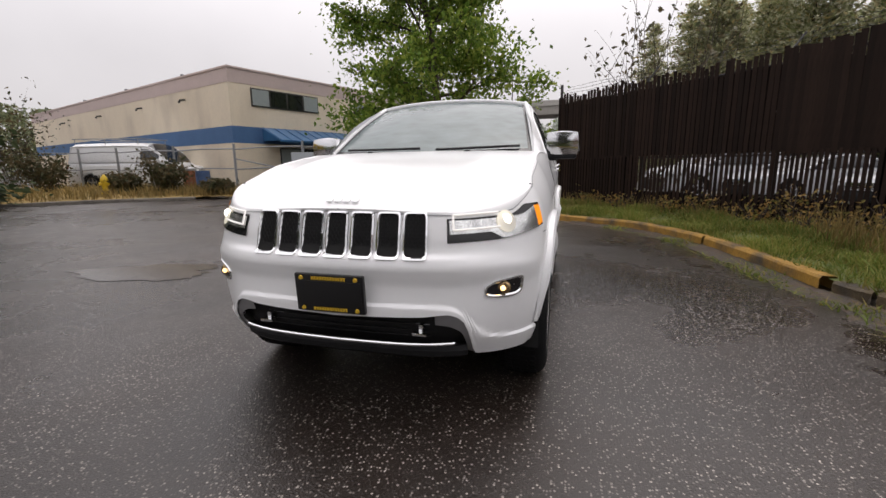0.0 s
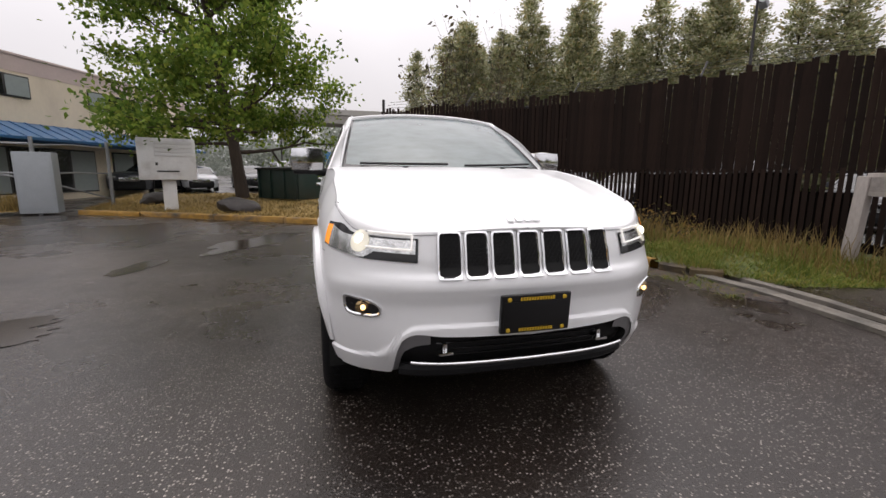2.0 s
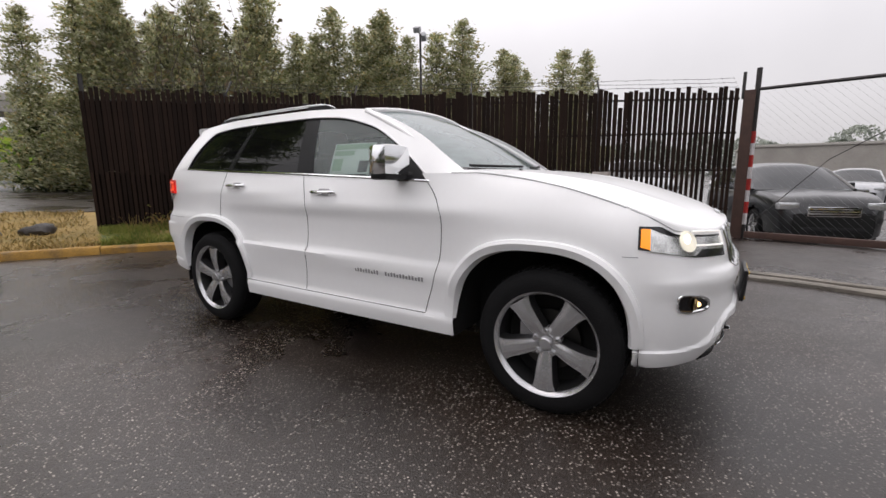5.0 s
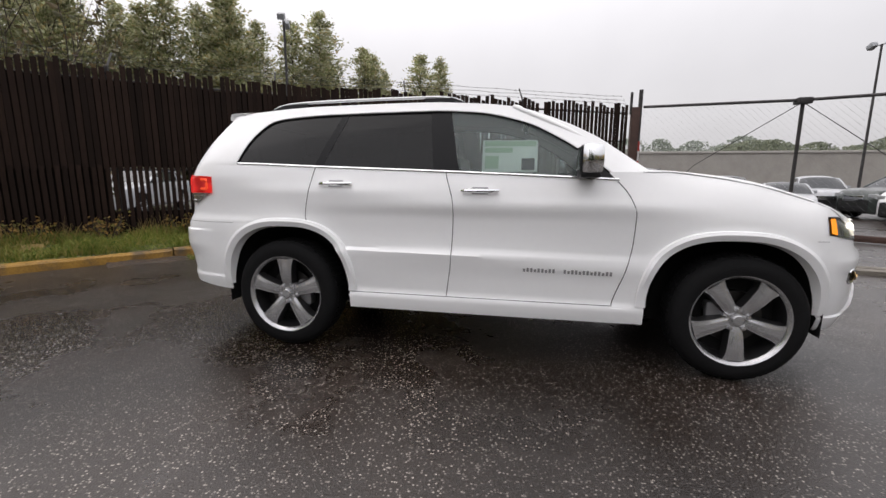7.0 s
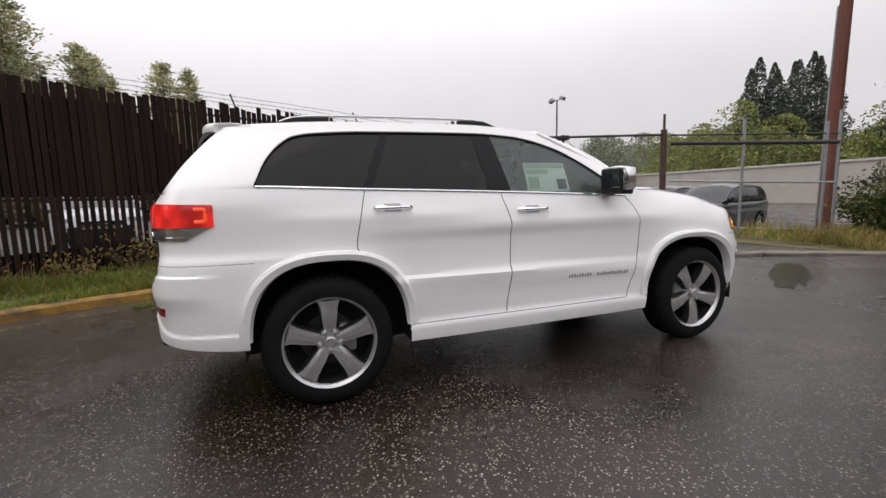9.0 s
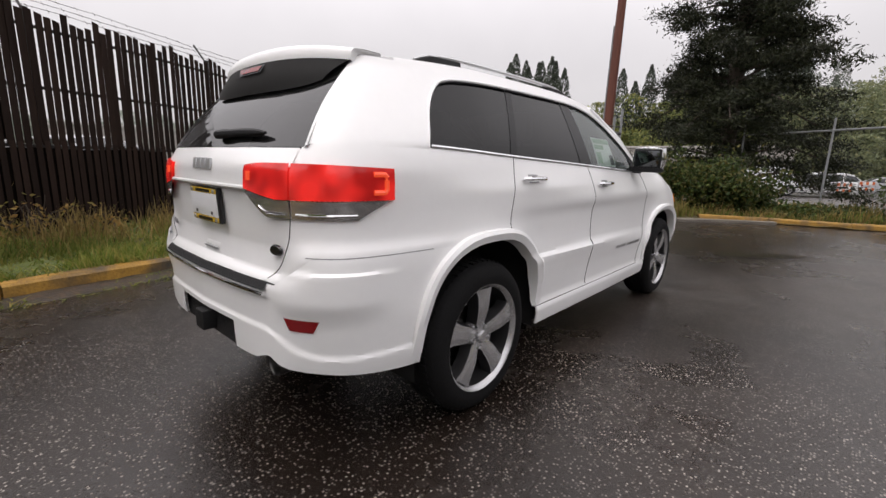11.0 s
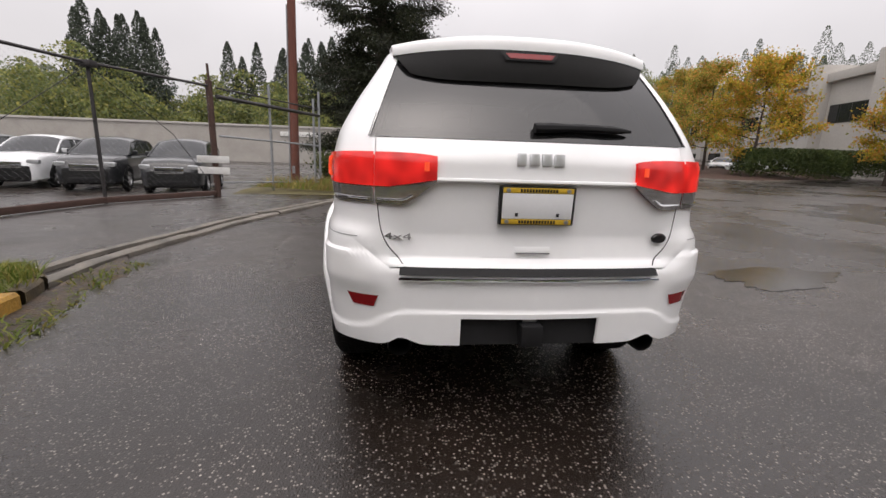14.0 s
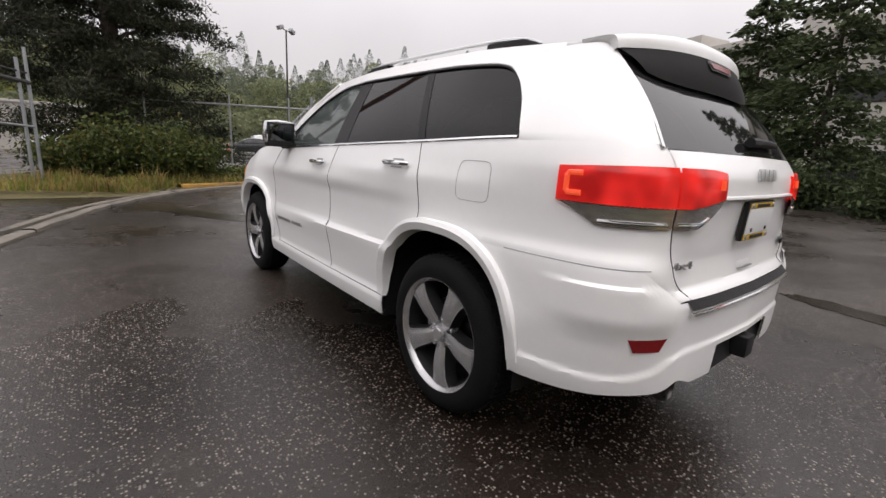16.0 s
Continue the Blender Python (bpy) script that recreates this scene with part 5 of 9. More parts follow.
# tail lamps: red above, clear below, split at the tailgate edge
for sg in (-1, 1):
    sa, sb, sc = s_at_y(2.030), s_rear(0.652), s_rear(0.402)
    zsplit = lambda q: 1.085
    for nm, s0, s1, rb_, rt, cb in (("tail_lamp_outer", sa, sb - 0.004, lambda q: 1.092 - 0.004 * q, lambda q: 1.208 + 0.010 * math.sin(math.pi * q / 2), lambda q: 1.092 - 0.072 * min(1, q / 0.35) ** 1.2),
                                    ("tail_lamp_inner", sb + 0.004, sc, lambda q: 1.088 + 0.030 * max(0, (q - 0.25) / 0.75), lambda q: 1.218 - 0.012 * q ** 4, lambda q: 1.020 + 0.092 * max(0, (q - 0.45) / 0.55) ** 1.3)):
        bm = bmesh.new()
        patch(bm, s0, s1, rb_, rt, sg, 0.013, 20, 8, out=(0, 1, 0))
        tl = thick(part(nm, bm, red_lens, suv, "lit red tail lamp with clear lower lens"), 0.012)
        bm = bmesh.new()
        patch(bm, s0, s1, lambda q: min(cb(q), rb_(q) - 0.002), lambda q: rb_(q) - 0.002, sg, 0.010, 20, 5, out=(0, 1, 0))
        thick(part("clear_lens", bm, material("clear_lens_grey_%d" % len(bpy.data.materials), (0.42, 0.41, 0.41), rough=0.16, metal=0.75, vary=0.45, scale=14, stretch=(1, 1, 6)), tl, "clear reversing lens"), 0.010)
        bm = bmesh.new()
        tube(bm, [skin(s0 + (s1 - s0) * q, cb(q) + 0.018, sg, 0.013) for q in (np.linspace(0.36, 0.95, 10) if nm.endswith("outer") else np.linspace(0.05, 0.62, 10))], 0.0042, 6)
        part("lens_strip", bm, chrome, tl)
        # lit tube inside the lens
        bm = bmesh.new()
        if nm.endswith("outer"):
            pts = [skin(s0 + 0.042 + 0.045 * q, 1.186, sg, 0.014) for q in np.linspace(1, 0, 4)] + [skin(s0 + 0.034, 1.176 - 0.046 * q, sg, 0.014) for q in np.linspace(0, 1, 5)] + [skin(s0 + 0.042 + 0.045 * q, 1.120, sg, 0.014) for q in np.linspace(0, 1, 4)]
        else:
            pts = [skin(s1 - 0.040, 1.184 - 0.034 * q, sg, 0.014) for q in np.linspace(0, 1, 5)]
        tube(bm, pts, 0.010, 8)
        part("light_tube", bm, red_bright, tl, "brighter lit tube in the lamp")
    # reflectors
    bm = bmesh.new()
    sheet(bm, lambda u, v: skin((s_rear(0.735) + 0.035 * -v) + u * ((s_rear(0.645) + 0.028 * v) - (s_rear(0.735) - 0.035 * v)), 0.602 + 0.064 * v, sg, 0.004), 10, 4, out=(0, 1, 0))
    part("rear_reflector", bm, red_dull, suv, "dark red bumper reflector")
    # exhaust tips
    bm = bmesh.new()
    lathe(bm, [(0.050, 2.20), (0.051, 2.365), (0.048, 2.375), (0.043, 2.366), (0.042, 2.20)], "y", 24, (sg * 0.535, 0, 0.436))
    part("exhaust_tip", bm, steel, suv, "round dark steel exhaust tip")
    bm = bmesh.new()
    lathe(bm, [(0.001, 2.24), (0.041, 2.24)], "y", 20, (sg * 0.535, 0, 0.436))
    box(bm, sg * 0.535 - 0.07, sg * 0.535 + 0.07, 2.16, 2.30, 0.44, 0.53, 0.02)
    part("exhaust_pipe", bm, under_black, suv)

# bumper step pad, hitch, tailgate details
bm = bmesh.new()
sheet(bm, lambda u, v: skin(s_rear(0.54 * abs(2 * u - 1)), (0.782, 0.772, 0.746)[round(v * 2)], 1 if u > 0.5 else -1, (-0.06, 0.002, 0.014)[round(v * 2)]), 40, 2, out=(0, 1, 1))
part("step_pad", bm, black_plastic, suv, "black ribbed bumper step pad")
bm = bmesh.new()
tube(bm, [skin(s_rear(abs(w) * 0.54), 0.731, 1 if w > 0 else -1, 0.015) for w in np.linspace(-1, 1, 40)], 0.007, 6)
part("step_strip", bm, chrome, suv, "chrome strip on the bumper")
bm = bmesh.new()
sheet(bm, lambda u, v: Vector((0.31 * (2 * u - 1), 2.405 - 0.02 * v, 0.445 + 0.135 * v)), 10, 4, out=(0, 1, 0))
box(bm, -0.29, 0.29, 2.28, 2.40, 0.445, 0.46)
part("hitch_cover", bm, black_plastic, suv)
bm = bmesh.new()
box(bm, -0.045, 0.045, 2.30, 2.46, 0.455, 0.545, 0.008)
part("hitch_receiver", bm, black_plastic, suv)
bm = bmesh.new()
box(bm, -0.03, 0.03, 2.405, 2.416, 0.545, 0.565, 0.003)
part("hitch_tag", bm, silver_grey, suv)
bm = bmesh.new()
sheet(bm, lambda u, v: skin(s_rear(abs(0.076 * (2 * u - 1))), 0.815 + 0.045 * v, 1 if u > 0.5 else -1, -0.016 + (0.006, 0.012, 0.012, 0.004)[round(v * 3)]), 10, 3, out=(0, 1, 0))
part("gate_grip", bm, paint_white, tailgate)
# thin grey strip drawn in as the line of shade on the grip
bm = bmesh.new()
box(bm, -0.070, 0.070, 2.378, 2.386, 0.830, 0.8345)
part("grip_shade_line", bm, silver_grey, tailgate)
# added white tube that makes the shadowed crease read as an edge; no real bar
bm = bmesh.new()
tube(bm, [skin(s_rear(abs(w) * 0.42), 1.120, 1 if w > 0 else -1, 0.004) for w in np.linspace(-1, 1, 30)], 0.008, 6)
part("gate_crease_edge", bm, paint_white, tailgate)
bm = bmesh.new()
lathe(bm, [(0.0, 0.010), (0.028, 0.009), (0.034, 0.004), (0.036, 0.0)], "y", 20)
em = part("round_emblem", bm, black_gloss, tailgate, "small dark oval emblem")
em.matrix_basis = pose(-0.555, skin(s_rear(0.555), 0.895, -1).y + 0.002, 0.895, 0, 0, 8) @ Matrix.Diagonal((1.05, 1, 0.62, 1))
for i, w in enumerate((0.036, 0.040, 0.040, 0.042)):
    bm = bmesh.new()
    x = 0.075 - i * 0.050
    box(bm, x - w / 2, x + w / 2, -0.006, 0.006, -0.024, 0.024, 0.005)
    b = part("badge_bar", bm, badge_silver, tailgate)
    b.matrix_basis = pose(0, skin(s_rear(0.02), 1.205, 1).y + 0.006, 1.205, 8, 0, 0)
yb = skin(s_rear(0.53), 0.886, 1)
writing("drive_badge", "4x4", 0.038, silver_grey, tailgate, pose(0.548, yb.y - 0.001, 0.890, 90, 0, 180 - 10) @ Matrix.Diagonal((2.0, 1, 1, 1)), 0.003, "grey raised lettering", 0.0)
rplate = new("rear_plate")
rplate.parent = suv
rplate.matrix_basis = pose(0, 2.388, 1.026, 3, 0, 180) @ Matrix.Diagonal((0.95, 1, 0.90, 1))
plate(rplate, plate_white, plate_black, True)
for x in (-0.088, 0.088):
    bm = bmesh.new()
    box(bm, x - 0.006, x + 0.006, -0.016, -0.012, -0.045, -0.030)
    part("plate_screw", bm, plate_black, rplate)

# fuel door on the left
bm = bmesh.new()
fpts = []
for k in range(41):
    a = 2 * math.pi * k / 40
    c, s = math.cos(a), math.sin(a)
    fpts.append(side(1.625 + 0.095 * math.copysign(abs(c) ** 0.35, c), 1.120 + 0.082 * math.copysign(abs(s) ** 0.35, s), 1, 0.0005))
tube(bm, fpts, 0.0014, 4, caps=False)
part("fuel_door_seam", bm, silver_grey, suv)

# mirrors
for sg in (-1, 1):
    mir = new("mirror")
    mir.parent = suv
    bm = bmesh.new()
    mx, my, mz = (0.930 if sg > 0 else -0.965), -0.545, 1.315
    bmesh.ops.create_cube(bm, size=1.0)
    bmesh.ops.subdivide_edges(bm, edges=bm.edges[:], cuts=5, use_grid_fill=True)
    for v in bm.verts:
        c = v.co * 2
        n = c.normalized()
        q = c * 0.62 + n * 0.38 * 1.25
        top = 1.0 + 0.12 * q.z * (0.4 - sg * 0)
        v.co = Vector((mx + q.x * 0.115, my + q.y * 0.075 * (1.0 if q.y < 0 else 0.55), mz + q.z * 0.082 * top))
    part("mirror_shell", bm, chrome, mir, "chrome mirror shell")
    bm = bmesh.new()
    box(bm, mx - 0.100, mx + 0.100, my - 0.065, my + 0.048, mz - 0.105, mz - 0.062, 0.018)
    tube(bm, [(sg * 0.80, my - 0.06, 1.225), (sg * 0.90, my - 0.02, mz - 0.085)], [0.028, 0.030], 10)
    part("mirror_foot", bm, black_plastic, mir)
    bm = bmesh.new()
    box(bm, mx - 0.100, mx + 0.100, my + 0.040, my + 0.050, mz - 0.072, mz + 0.072, 0.012)
    part("mirror_rim", bm, black_plastic, mir)
    bm = bmesh.new()
    box(bm, mx - 0.088, mx + 0.088, my + 0.049, my + 0.053, mz - 0.060, mz + 0.060, 0.006)
    part("mirror_face", bm, mirror_glass, mir)

# underbody and cabin
bm = bmesh.new()
box(bm, -0.46, 0.46, -2.02, 1.90, 0.27, 0.60, 0.05)
box(bm, -0.50, 0.50, 1.80, 2.28, 0.45, 0.70, 0.05)
box(bm, -0.86, 0.86, -0.90, 0.93, 0.32, 0.46, 0.03)
box(bm, -0.70, 0.70, 1.93, 2.22, 0.45, 0.80, 0.03)
box(bm, -0.66, 0.66, -2.02, -1.90, 0.38, 0.80, 0.03)
box(bm, -0.80, 0.80, -0.80, 1.9, 0.9, 1.0, 0.02)
box(bm, -0.62, 0.62, 1.9, 2.25, 0.80, 1.0, 0.02)
box(bm, -0.70, 0.70, -1.9, -0.85, 0.88, 0.98, 0.02)
part("underbody", bm, under_black, suv)
bm = bmesh.new()
box(bm, -0.74, 0.74, -0.95, -0.50, 1.00, 1.18, 0.05)
box(bm, -0.70, 0.70, -0.62, -0.42, 0.95, 1.21, 0.05)
part("dashboard", bm, cloth_dark, suv)
bm = bmesh.new()
tube(bm, [(0.37 + 0.185 * math.cos(a), -0.30 + 0.07 * math.sin(a), 1.16 + 0.17 * math.sin(a)) for a in np.linspace(0, 2 * math.pi, 33)], 0.016, 8, caps=False)
tube(bm, [(0.37, -0.30, 1.16), (0.37, -0.45, 1.12)], [0.06, 0.03], 10)
part("steering_wheel", bm, cloth_dark, suv)
for x in (-0.37, 0.37):
    bm = bmesh.new()
    box(bm, x - 0.25, x + 0.25, 0.35, 0.50, 1.00, 1.38, 0.06, Matrix.Translation((0, 0, 0)))
    box(bm, x - 0.13, x + 0.13, 0.44, 0.54, 1.40, 1.58, 0.04)
    tube(bm, [(x - 0.06, 0.48, 1.36), (x - 0.06, 0.49, 1.42)], 0.008, 6)
    tube(bm, [(x + 0.06, 0.48, 1.36), (x + 0.06, 0.49, 1.42)], 0.008, 6)
    part("front_seat", bm, cloth_dark, suv)
bm = bmesh.new()
box(bm, -0.68, 0.68, 1.25, 1.42, 1.0, 1.36, 0.06)
for x in (-0.42, 0, 0.42):
    box(bm, x - 0.13, x + 0.13, 1.36, 1.45, 1.36, 1.50, 0.04)
part("rear_seat", bm, cloth_dark, suv)
bm = bmesh.new()
box(bm, -0.12, 0.12, -0.20, -0.16, 1.55, 1.62, 0.02)
part("inner_mirror", bm, black_plastic, suv)
# window sticker behind the right front glass
bm = bmesh.new()
sheet(bm, lambda u, v: upper(0.080 - 0.345 * u, 1.250 + 0.200 * v, -1, -0.016), 6, 6, out=(-1, 0, 0))
st = part("window_sticker", bm, paper, suv, "white price sheet with green print")
for (u0, u1, v0, v1, m) in ((0.03, 0.97, 0.80, 0.97, paper_green), (0.04, 0.55, 0.60, 0.76, paper_green), (0.72, 0.95, 0.06, 0.42, black_plastic), (0.05, 0.30, 0.10, 0.5, paper_green)):
    bm = bmesh.new()
    sheet(bm, lambda u, v: upper(0.080 - 0.345 * (u0 + (u1 - u0) * u), 1.250 + 0.200 * (v0 + (v1 - v0) * v), -1, -0.0135), 3, 3, out=(-1, 0, 0))
    part("print_block", bm, m, st)

# wheels
def build_wheel():
    w = new("wheel")
    w.parent = suv
    bm = bmesh.new()
    prof = [(0.262, -0.100), (0.275, -0.122), (0.310, -0.129), (0.340, -0.122), (0.362, -0.108), (0.377, -0.088), (0.384, 0.0), (0.377, 0.088), (0.362, 0.108), (0.340, 0.122), (0.310, 0.129), (0.275, 0.122), (0.262, 0.100)]
    lathe(bm, prof, "x", 64)
    part("tyre", bm, rubber, w)
    bm = bmesh.new()
    for k in range(60):
        for r in (-0.06, -0.02, 0.02, 0.06):
            a = 2 * math.pi * (k + 0.25 * (r > 0)) / 60
            box(bm, r - 0.015, r + 0.015, -0.012, 0.012, 0.376, 0.386, 0, Matrix.Rotation(a, 4, "X"))
    part("tread_block", bm, rubber, w)
    bm = bmesh.new()
    lathe(bm, [(0.254, 0.098), (0.264, 0.117), (0.274, 0.124), (0.271, 0.116), (0.260, 0.096)], "x", 64)
    part("rim", bm, wheel_face, w, "bright rim edge")
    bm = bmesh.new()
    lathe(bm, [(0.256, 0.094), (0.244, 0.05), (0.238, -0.09), (0.262, -0.11)], "x", 64)
    part("wheel_barrel", bm, wheel_dark, w)
    bm = bmesh.new()
    lathe(bm, [(0.02, 0.02), (0.16, 0.02), (0.165, -0.005), (0.02, -0.005)], "x", 40)
    part("brake_disc", bm, steel, w)
    bm = bmesh.new()
    box(bm, -0.03, 0.05, 0.06, 0.16, -0.09, 0.09, 0.02)
    part("brake_caliper", bm, silver_grey, w)
    bm = bmesh.new()
    lathe(bm, [(0.001, -0.02), (0.24, -0.02)], "x", 40)
    part("wheel_backing", bm, under_black, w)
    for k in range(5):
        a = 2 * math.pi * k / 5
        R = Matrix.Rotation(a, 4, "X")
        bm = bmesh.new()

        def spoke(u, v):
            r = 0.045 + 0.205 * v
            hw = 0.030 + 0.022 * v ** 0.8 + 0.012 * max(0, v - 0.8) * 5
            t = 2 * u - 1
            x = 0.088 + 0.020 * v + 0.012 * math.sin(math.pi * v) - 0.006 * (abs(t) > 0.55) * 1.0
            return R @ Vector((x, t * hw, r))
        sheet(bm, spoke, 8, 12, out=(1, 0, 0))
        sp_ = thick(part("spoke", bm, wheel_face, w, "wide machined spoke"), 0.010)
        bm = bmesh.new()
        for t in (-1, 1):
            sheet(bm, lambda u, v: (lambda p: p - R.to_3x3() @ Vector((0.060 * u, -t * 0.010 * u, 0)))(spoke(0.5 + 0.5 * t, v)), 3, 12, out=R.to_3x3() @ Vector((0, t, 0)))
        part("spoke_flank", bm, wheel_dark, sp_, "dark painted spoke flank")
    bm = bmesh.new()
    lathe(bm, [(0.0, 0.110), (0.026, 0.110), (0.032, 0.105), (0.034, 0.085), (0.078, 0.080), (0.082, 0.04)], "x", 32)
    part("hub_cap", bm, wheel_face, w)
    for k in range(5):
        a = 2 * math.pi * (k + 0.5) / 5
        bm = bmesh.new()
        lathe(bm, [(0.0, 0.104), (0.011, 0.103), (0.012, 0.075)], "x", 8, (0, 0.060 * math.sin(a), 0.060 * math.cos(a)))
        part("wheel_nut", bm, chrome, w)
    return w


wheel = build_wheel()
wheel.matrix_basis = pose(0.772, 1.4575, 0.385, 188)
for x, y, turn, spin in ((0.768, -1.4575, 0, 20), (-0.772, 1.4575, 180, 0), (-0.768, -1.4575, 180, 180)):
    c = copy_thing(wheel, Matrix.Translation((x, y, 0.385)) @ Matrix.Rotation(radians(turn), 4, "Z") @ Matrix.Rotation(radians(spin), 4, "X"))
    c.parent = suv

# ---------------------------------------------------------------- slatted fence, gate and posts
slat_brown = material("dark_brown_fence_slat", (0.0190, 0.0108, 0.0078), spec=0.15, rough=0.75, vary=0.35, scale=4, per_object=0.35, stretch=(1, 1, 0.25))
cloth_black = material("black_wind_cloth", (0.007, 0.0052, 0.0045), spec=0.05, rough=0.95, vary=0.3, scale=3)
rust_steel = material("rusty_brown_steel", (0.060, 0.030, 0.022), rough=0.7, vary=0.35, scale=6, bump=0.3, bump_scale=60)
dark_steel = material("dark_weathered_steel", (0.045, 0.042, 0.042), rough=0.55, metal=0.4, vary=0.3, scale=6)
zinc = material("galvanised_steel", (0.30, 0.31, 0.32), rough=0.5, metal=0.6, vary=0.2, scale=8)
pale_wood = material("pale_painted_wood", (0.42, 0.38, 0.35), rough=0.7, vary=0.15, scale=5, dirt=(0.2, 0.17, 0.14), dirt_amt=0.6, dirt_scale=5, stretch=(1, 1, 0.3))
tape_red = material("red_reflective_tape", (0.42, 0.03, 0.025), rough=0.35, vary=0.2, scale=20)
tape_white = material("white_reflective_tape", (0.68, 0.66, 0.66), rough=0.35, vary=0.1, scale=20)
white_metal = material("white_painted_metal", (0.66, 0.66, 0.64), rough=0.5, vary=0.08, scale=5, dirt=(0.4, 0.38, 0.34), dirt_amt=0.6, dirt_scale=3)

FA, FB, FC = Vector((0.76, 8.45)), Vector((4.30, 4.65)), Vector((7.20, -2.40))
L1, L2 = (FB - FA).length, (FC - FB).length


def fence_at(s):
    return FA + (FB - FA) * (s / L1) if s < L1 else FB + (FC - FB) * ((s - L1) / L2)


def fence_top(s):
    return 2.95 - 0.15 * max(0, s - L1) / L2


def fence_foot(s):
    return 0.24 - 0.16 * smooth(L1 + 2.5, L1 + L2, s)


fence = thing("slat_fence", "tall dark brown slatted fence with uneven tops and barbed wire", "fence", kind="structure")
rnd = random.Random(4)
slat_meshes = []
for k in range(5):
    bm = bmesh.new()
    box(bm, -0.0365, 0.0365, -0.0025, 0.0025, 0, 1.0, 0.0)
    for v in bm.verts:
        v.co.x += 0.004 * noise.noise(Vector((k * 3.3, v.co.z * 2, v.co.x)))
    # a chipped top
    for v in bm.verts:
        if v.co.z > 0.9:
            v.co.z -= (0.004, 0.010, 0.0, 0.014, 0.006)[k] * (1 if v.co.x > 0 else 0.2)
    slat_meshes.append(finish(bm, "slat", slat_brown, 0))
s, i = 0.03, 0
while s < L1 + L2 - 0.03:
    p = fence_at(s)
    d = ((FB - FA) if s < L1 else (FC - FB)).normalized()
    near_gate = smooth(L1 + 3.2, L1 + 5.2, s)
    yaw = math.atan2(d.y, d.x)
    twist = 10.0 if L1 < s < L1 + 5.7 else 0.0
    top = fence_top(s) + rnd.uniform(-0.085, 0.045) - (0.25 if rnd.random() < 0.03 else 0) + 0.05 * noise.noise(Vector((s * 1.7, 0, 0)))
    mid = 1.36 + 0.045 * noise.noise(Vector((s * 1.1, 4, 0))) + rnd.uniform(-0.015, 0.015)
    foot = fence_foot(s) + rnd.uniform(-0.06, 0.02)
    # a lower and an upper slat stand over each other; the upper ones are a little twisted
    for z0_, z1_, wide, turn, lift_ in ((foot, mid, 0.84, 0.0, 0.0), (mid - 0.05, top, 1.17 if twist else 1.03, twist, 0.006)):
        if rnd.random() < 0.006:
            continue
        o = new("slat", slat_meshes[i % 5])
        o.parent = fence
        lift_ += rnd.gauss(0, 0.003)
        o.matrix_basis = Matrix.Translation((p.x + lift_, p.y + lift_, z0_)) @ Matrix.Rotation(yaw + radians(turn + rnd.gauss(0, 1.2)), 4, "Z") @ Matrix.Rotation(radians(rnd.gauss(0, 0.18)), 4, "Y") @ Matrix.Diagonal((wide, 1, z1_ - z0_, 1))
    s += 0.0905 + 0.003 * near_gate + rnd.uniform(-0.002, 0.002)
    i += 1
# backing cloth in ragged stretches: dense above, open slits low down
bm = bmesh.new()
back = Vector((0.03, 0.02))


def cloth(s0, s1, z0, z1, n=24):
    def fn(u, v):
        s_ = s0 + (s1 - s0) * u
        p = fence_at(s_) + back
        za, zb = z0(s_), z1(s_)
        return Vector((p.x, p.y, za + (zb - za) * v))
    sheet(bm, fn, n, 3)


wob = lambda s_, k: 0.05 * noise.noise(Vector((s_ * 1.3, k, 0)))
cloth(0.0, L1 + 1.0, lambda s_: 1.34 + wob(s_, 1), lambda s_: fence_top(s_) - 0.22 + wob(s_, 2), 60)
cloth(L1 + 1.0, L1 + 2.2, lambda s_: 1.38 + wob(s_, 1), lambda s_: fence_top(s_) - 0.30 - 0.85 * smooth(L1 + 1.0, L1 + 2.2, s_) + wob(s_, 5), 20)
cloth(0.0, 2.5, lambda s_: 0.1, lambda s_: 1.36, 20)
cloth(2.5, L1 + 1.6, lambda s_: 0.1, lambda s_: 0.58 + wob(s_, 3), 30)
cloth(L1 + 1.6, L1 + 4.1, lambda s_: 0.1, lambda s_: 1.28 + wob(s_, 4), 20)
cloth(L1 + 4.1, L1 + 4.8, lambda s_: 0.1, lambda s_: 1.02 + wob(s_, 4), 8)
cloth(L1 + 4.6, L1 + L2 - 0.1, lambda s_: 0.05, lambda s_: 0.36 + 2 * wob(s_, 6), 20)
part("wind_cloth", bm, cloth_black, fence, "black ragged cloth behind the slats")
for z in (0.55, 1.30, 2.0, 2.62):
    bm = bmesh.new()
    tube(bm, [(*(fence_at(q * (L1 + L2)) + back * 1.8), z + (0.12 if q < 0.4 else 0.12 - 0.2 * (q - 0.4)) if z > 2.5 else z) for q in np.linspace(0, 1, 40)], 0.022, 8)
    part("rail", bm, dark_steel, fence)
post_s = [0.0, 2.6, L1, L1 + 2.55, L1 + 5.1]
for s_ in post_s:
    p = fence_at(s_) + back * 2.2
    bm = bmesh.new()
    tube(bm, [(p.x, p.y, -0.1), (p.x, p.y, fence_top(s_) + (0.28 if s_ == 0 else 0.0))], 0.038, 10)
    po = part("post", bm, dark_steel, fence)
    if s_ > 0:
        bm = bmesh.new()
        tube(bm, [(p.x, p.y, fence_top(s_) - 0.05), (p.x + 0.22, p.y + 0.10, fence_top(s_) + 0.26)], 0.016, 6)
        part("barb_arm", bm, dark_steel, po)
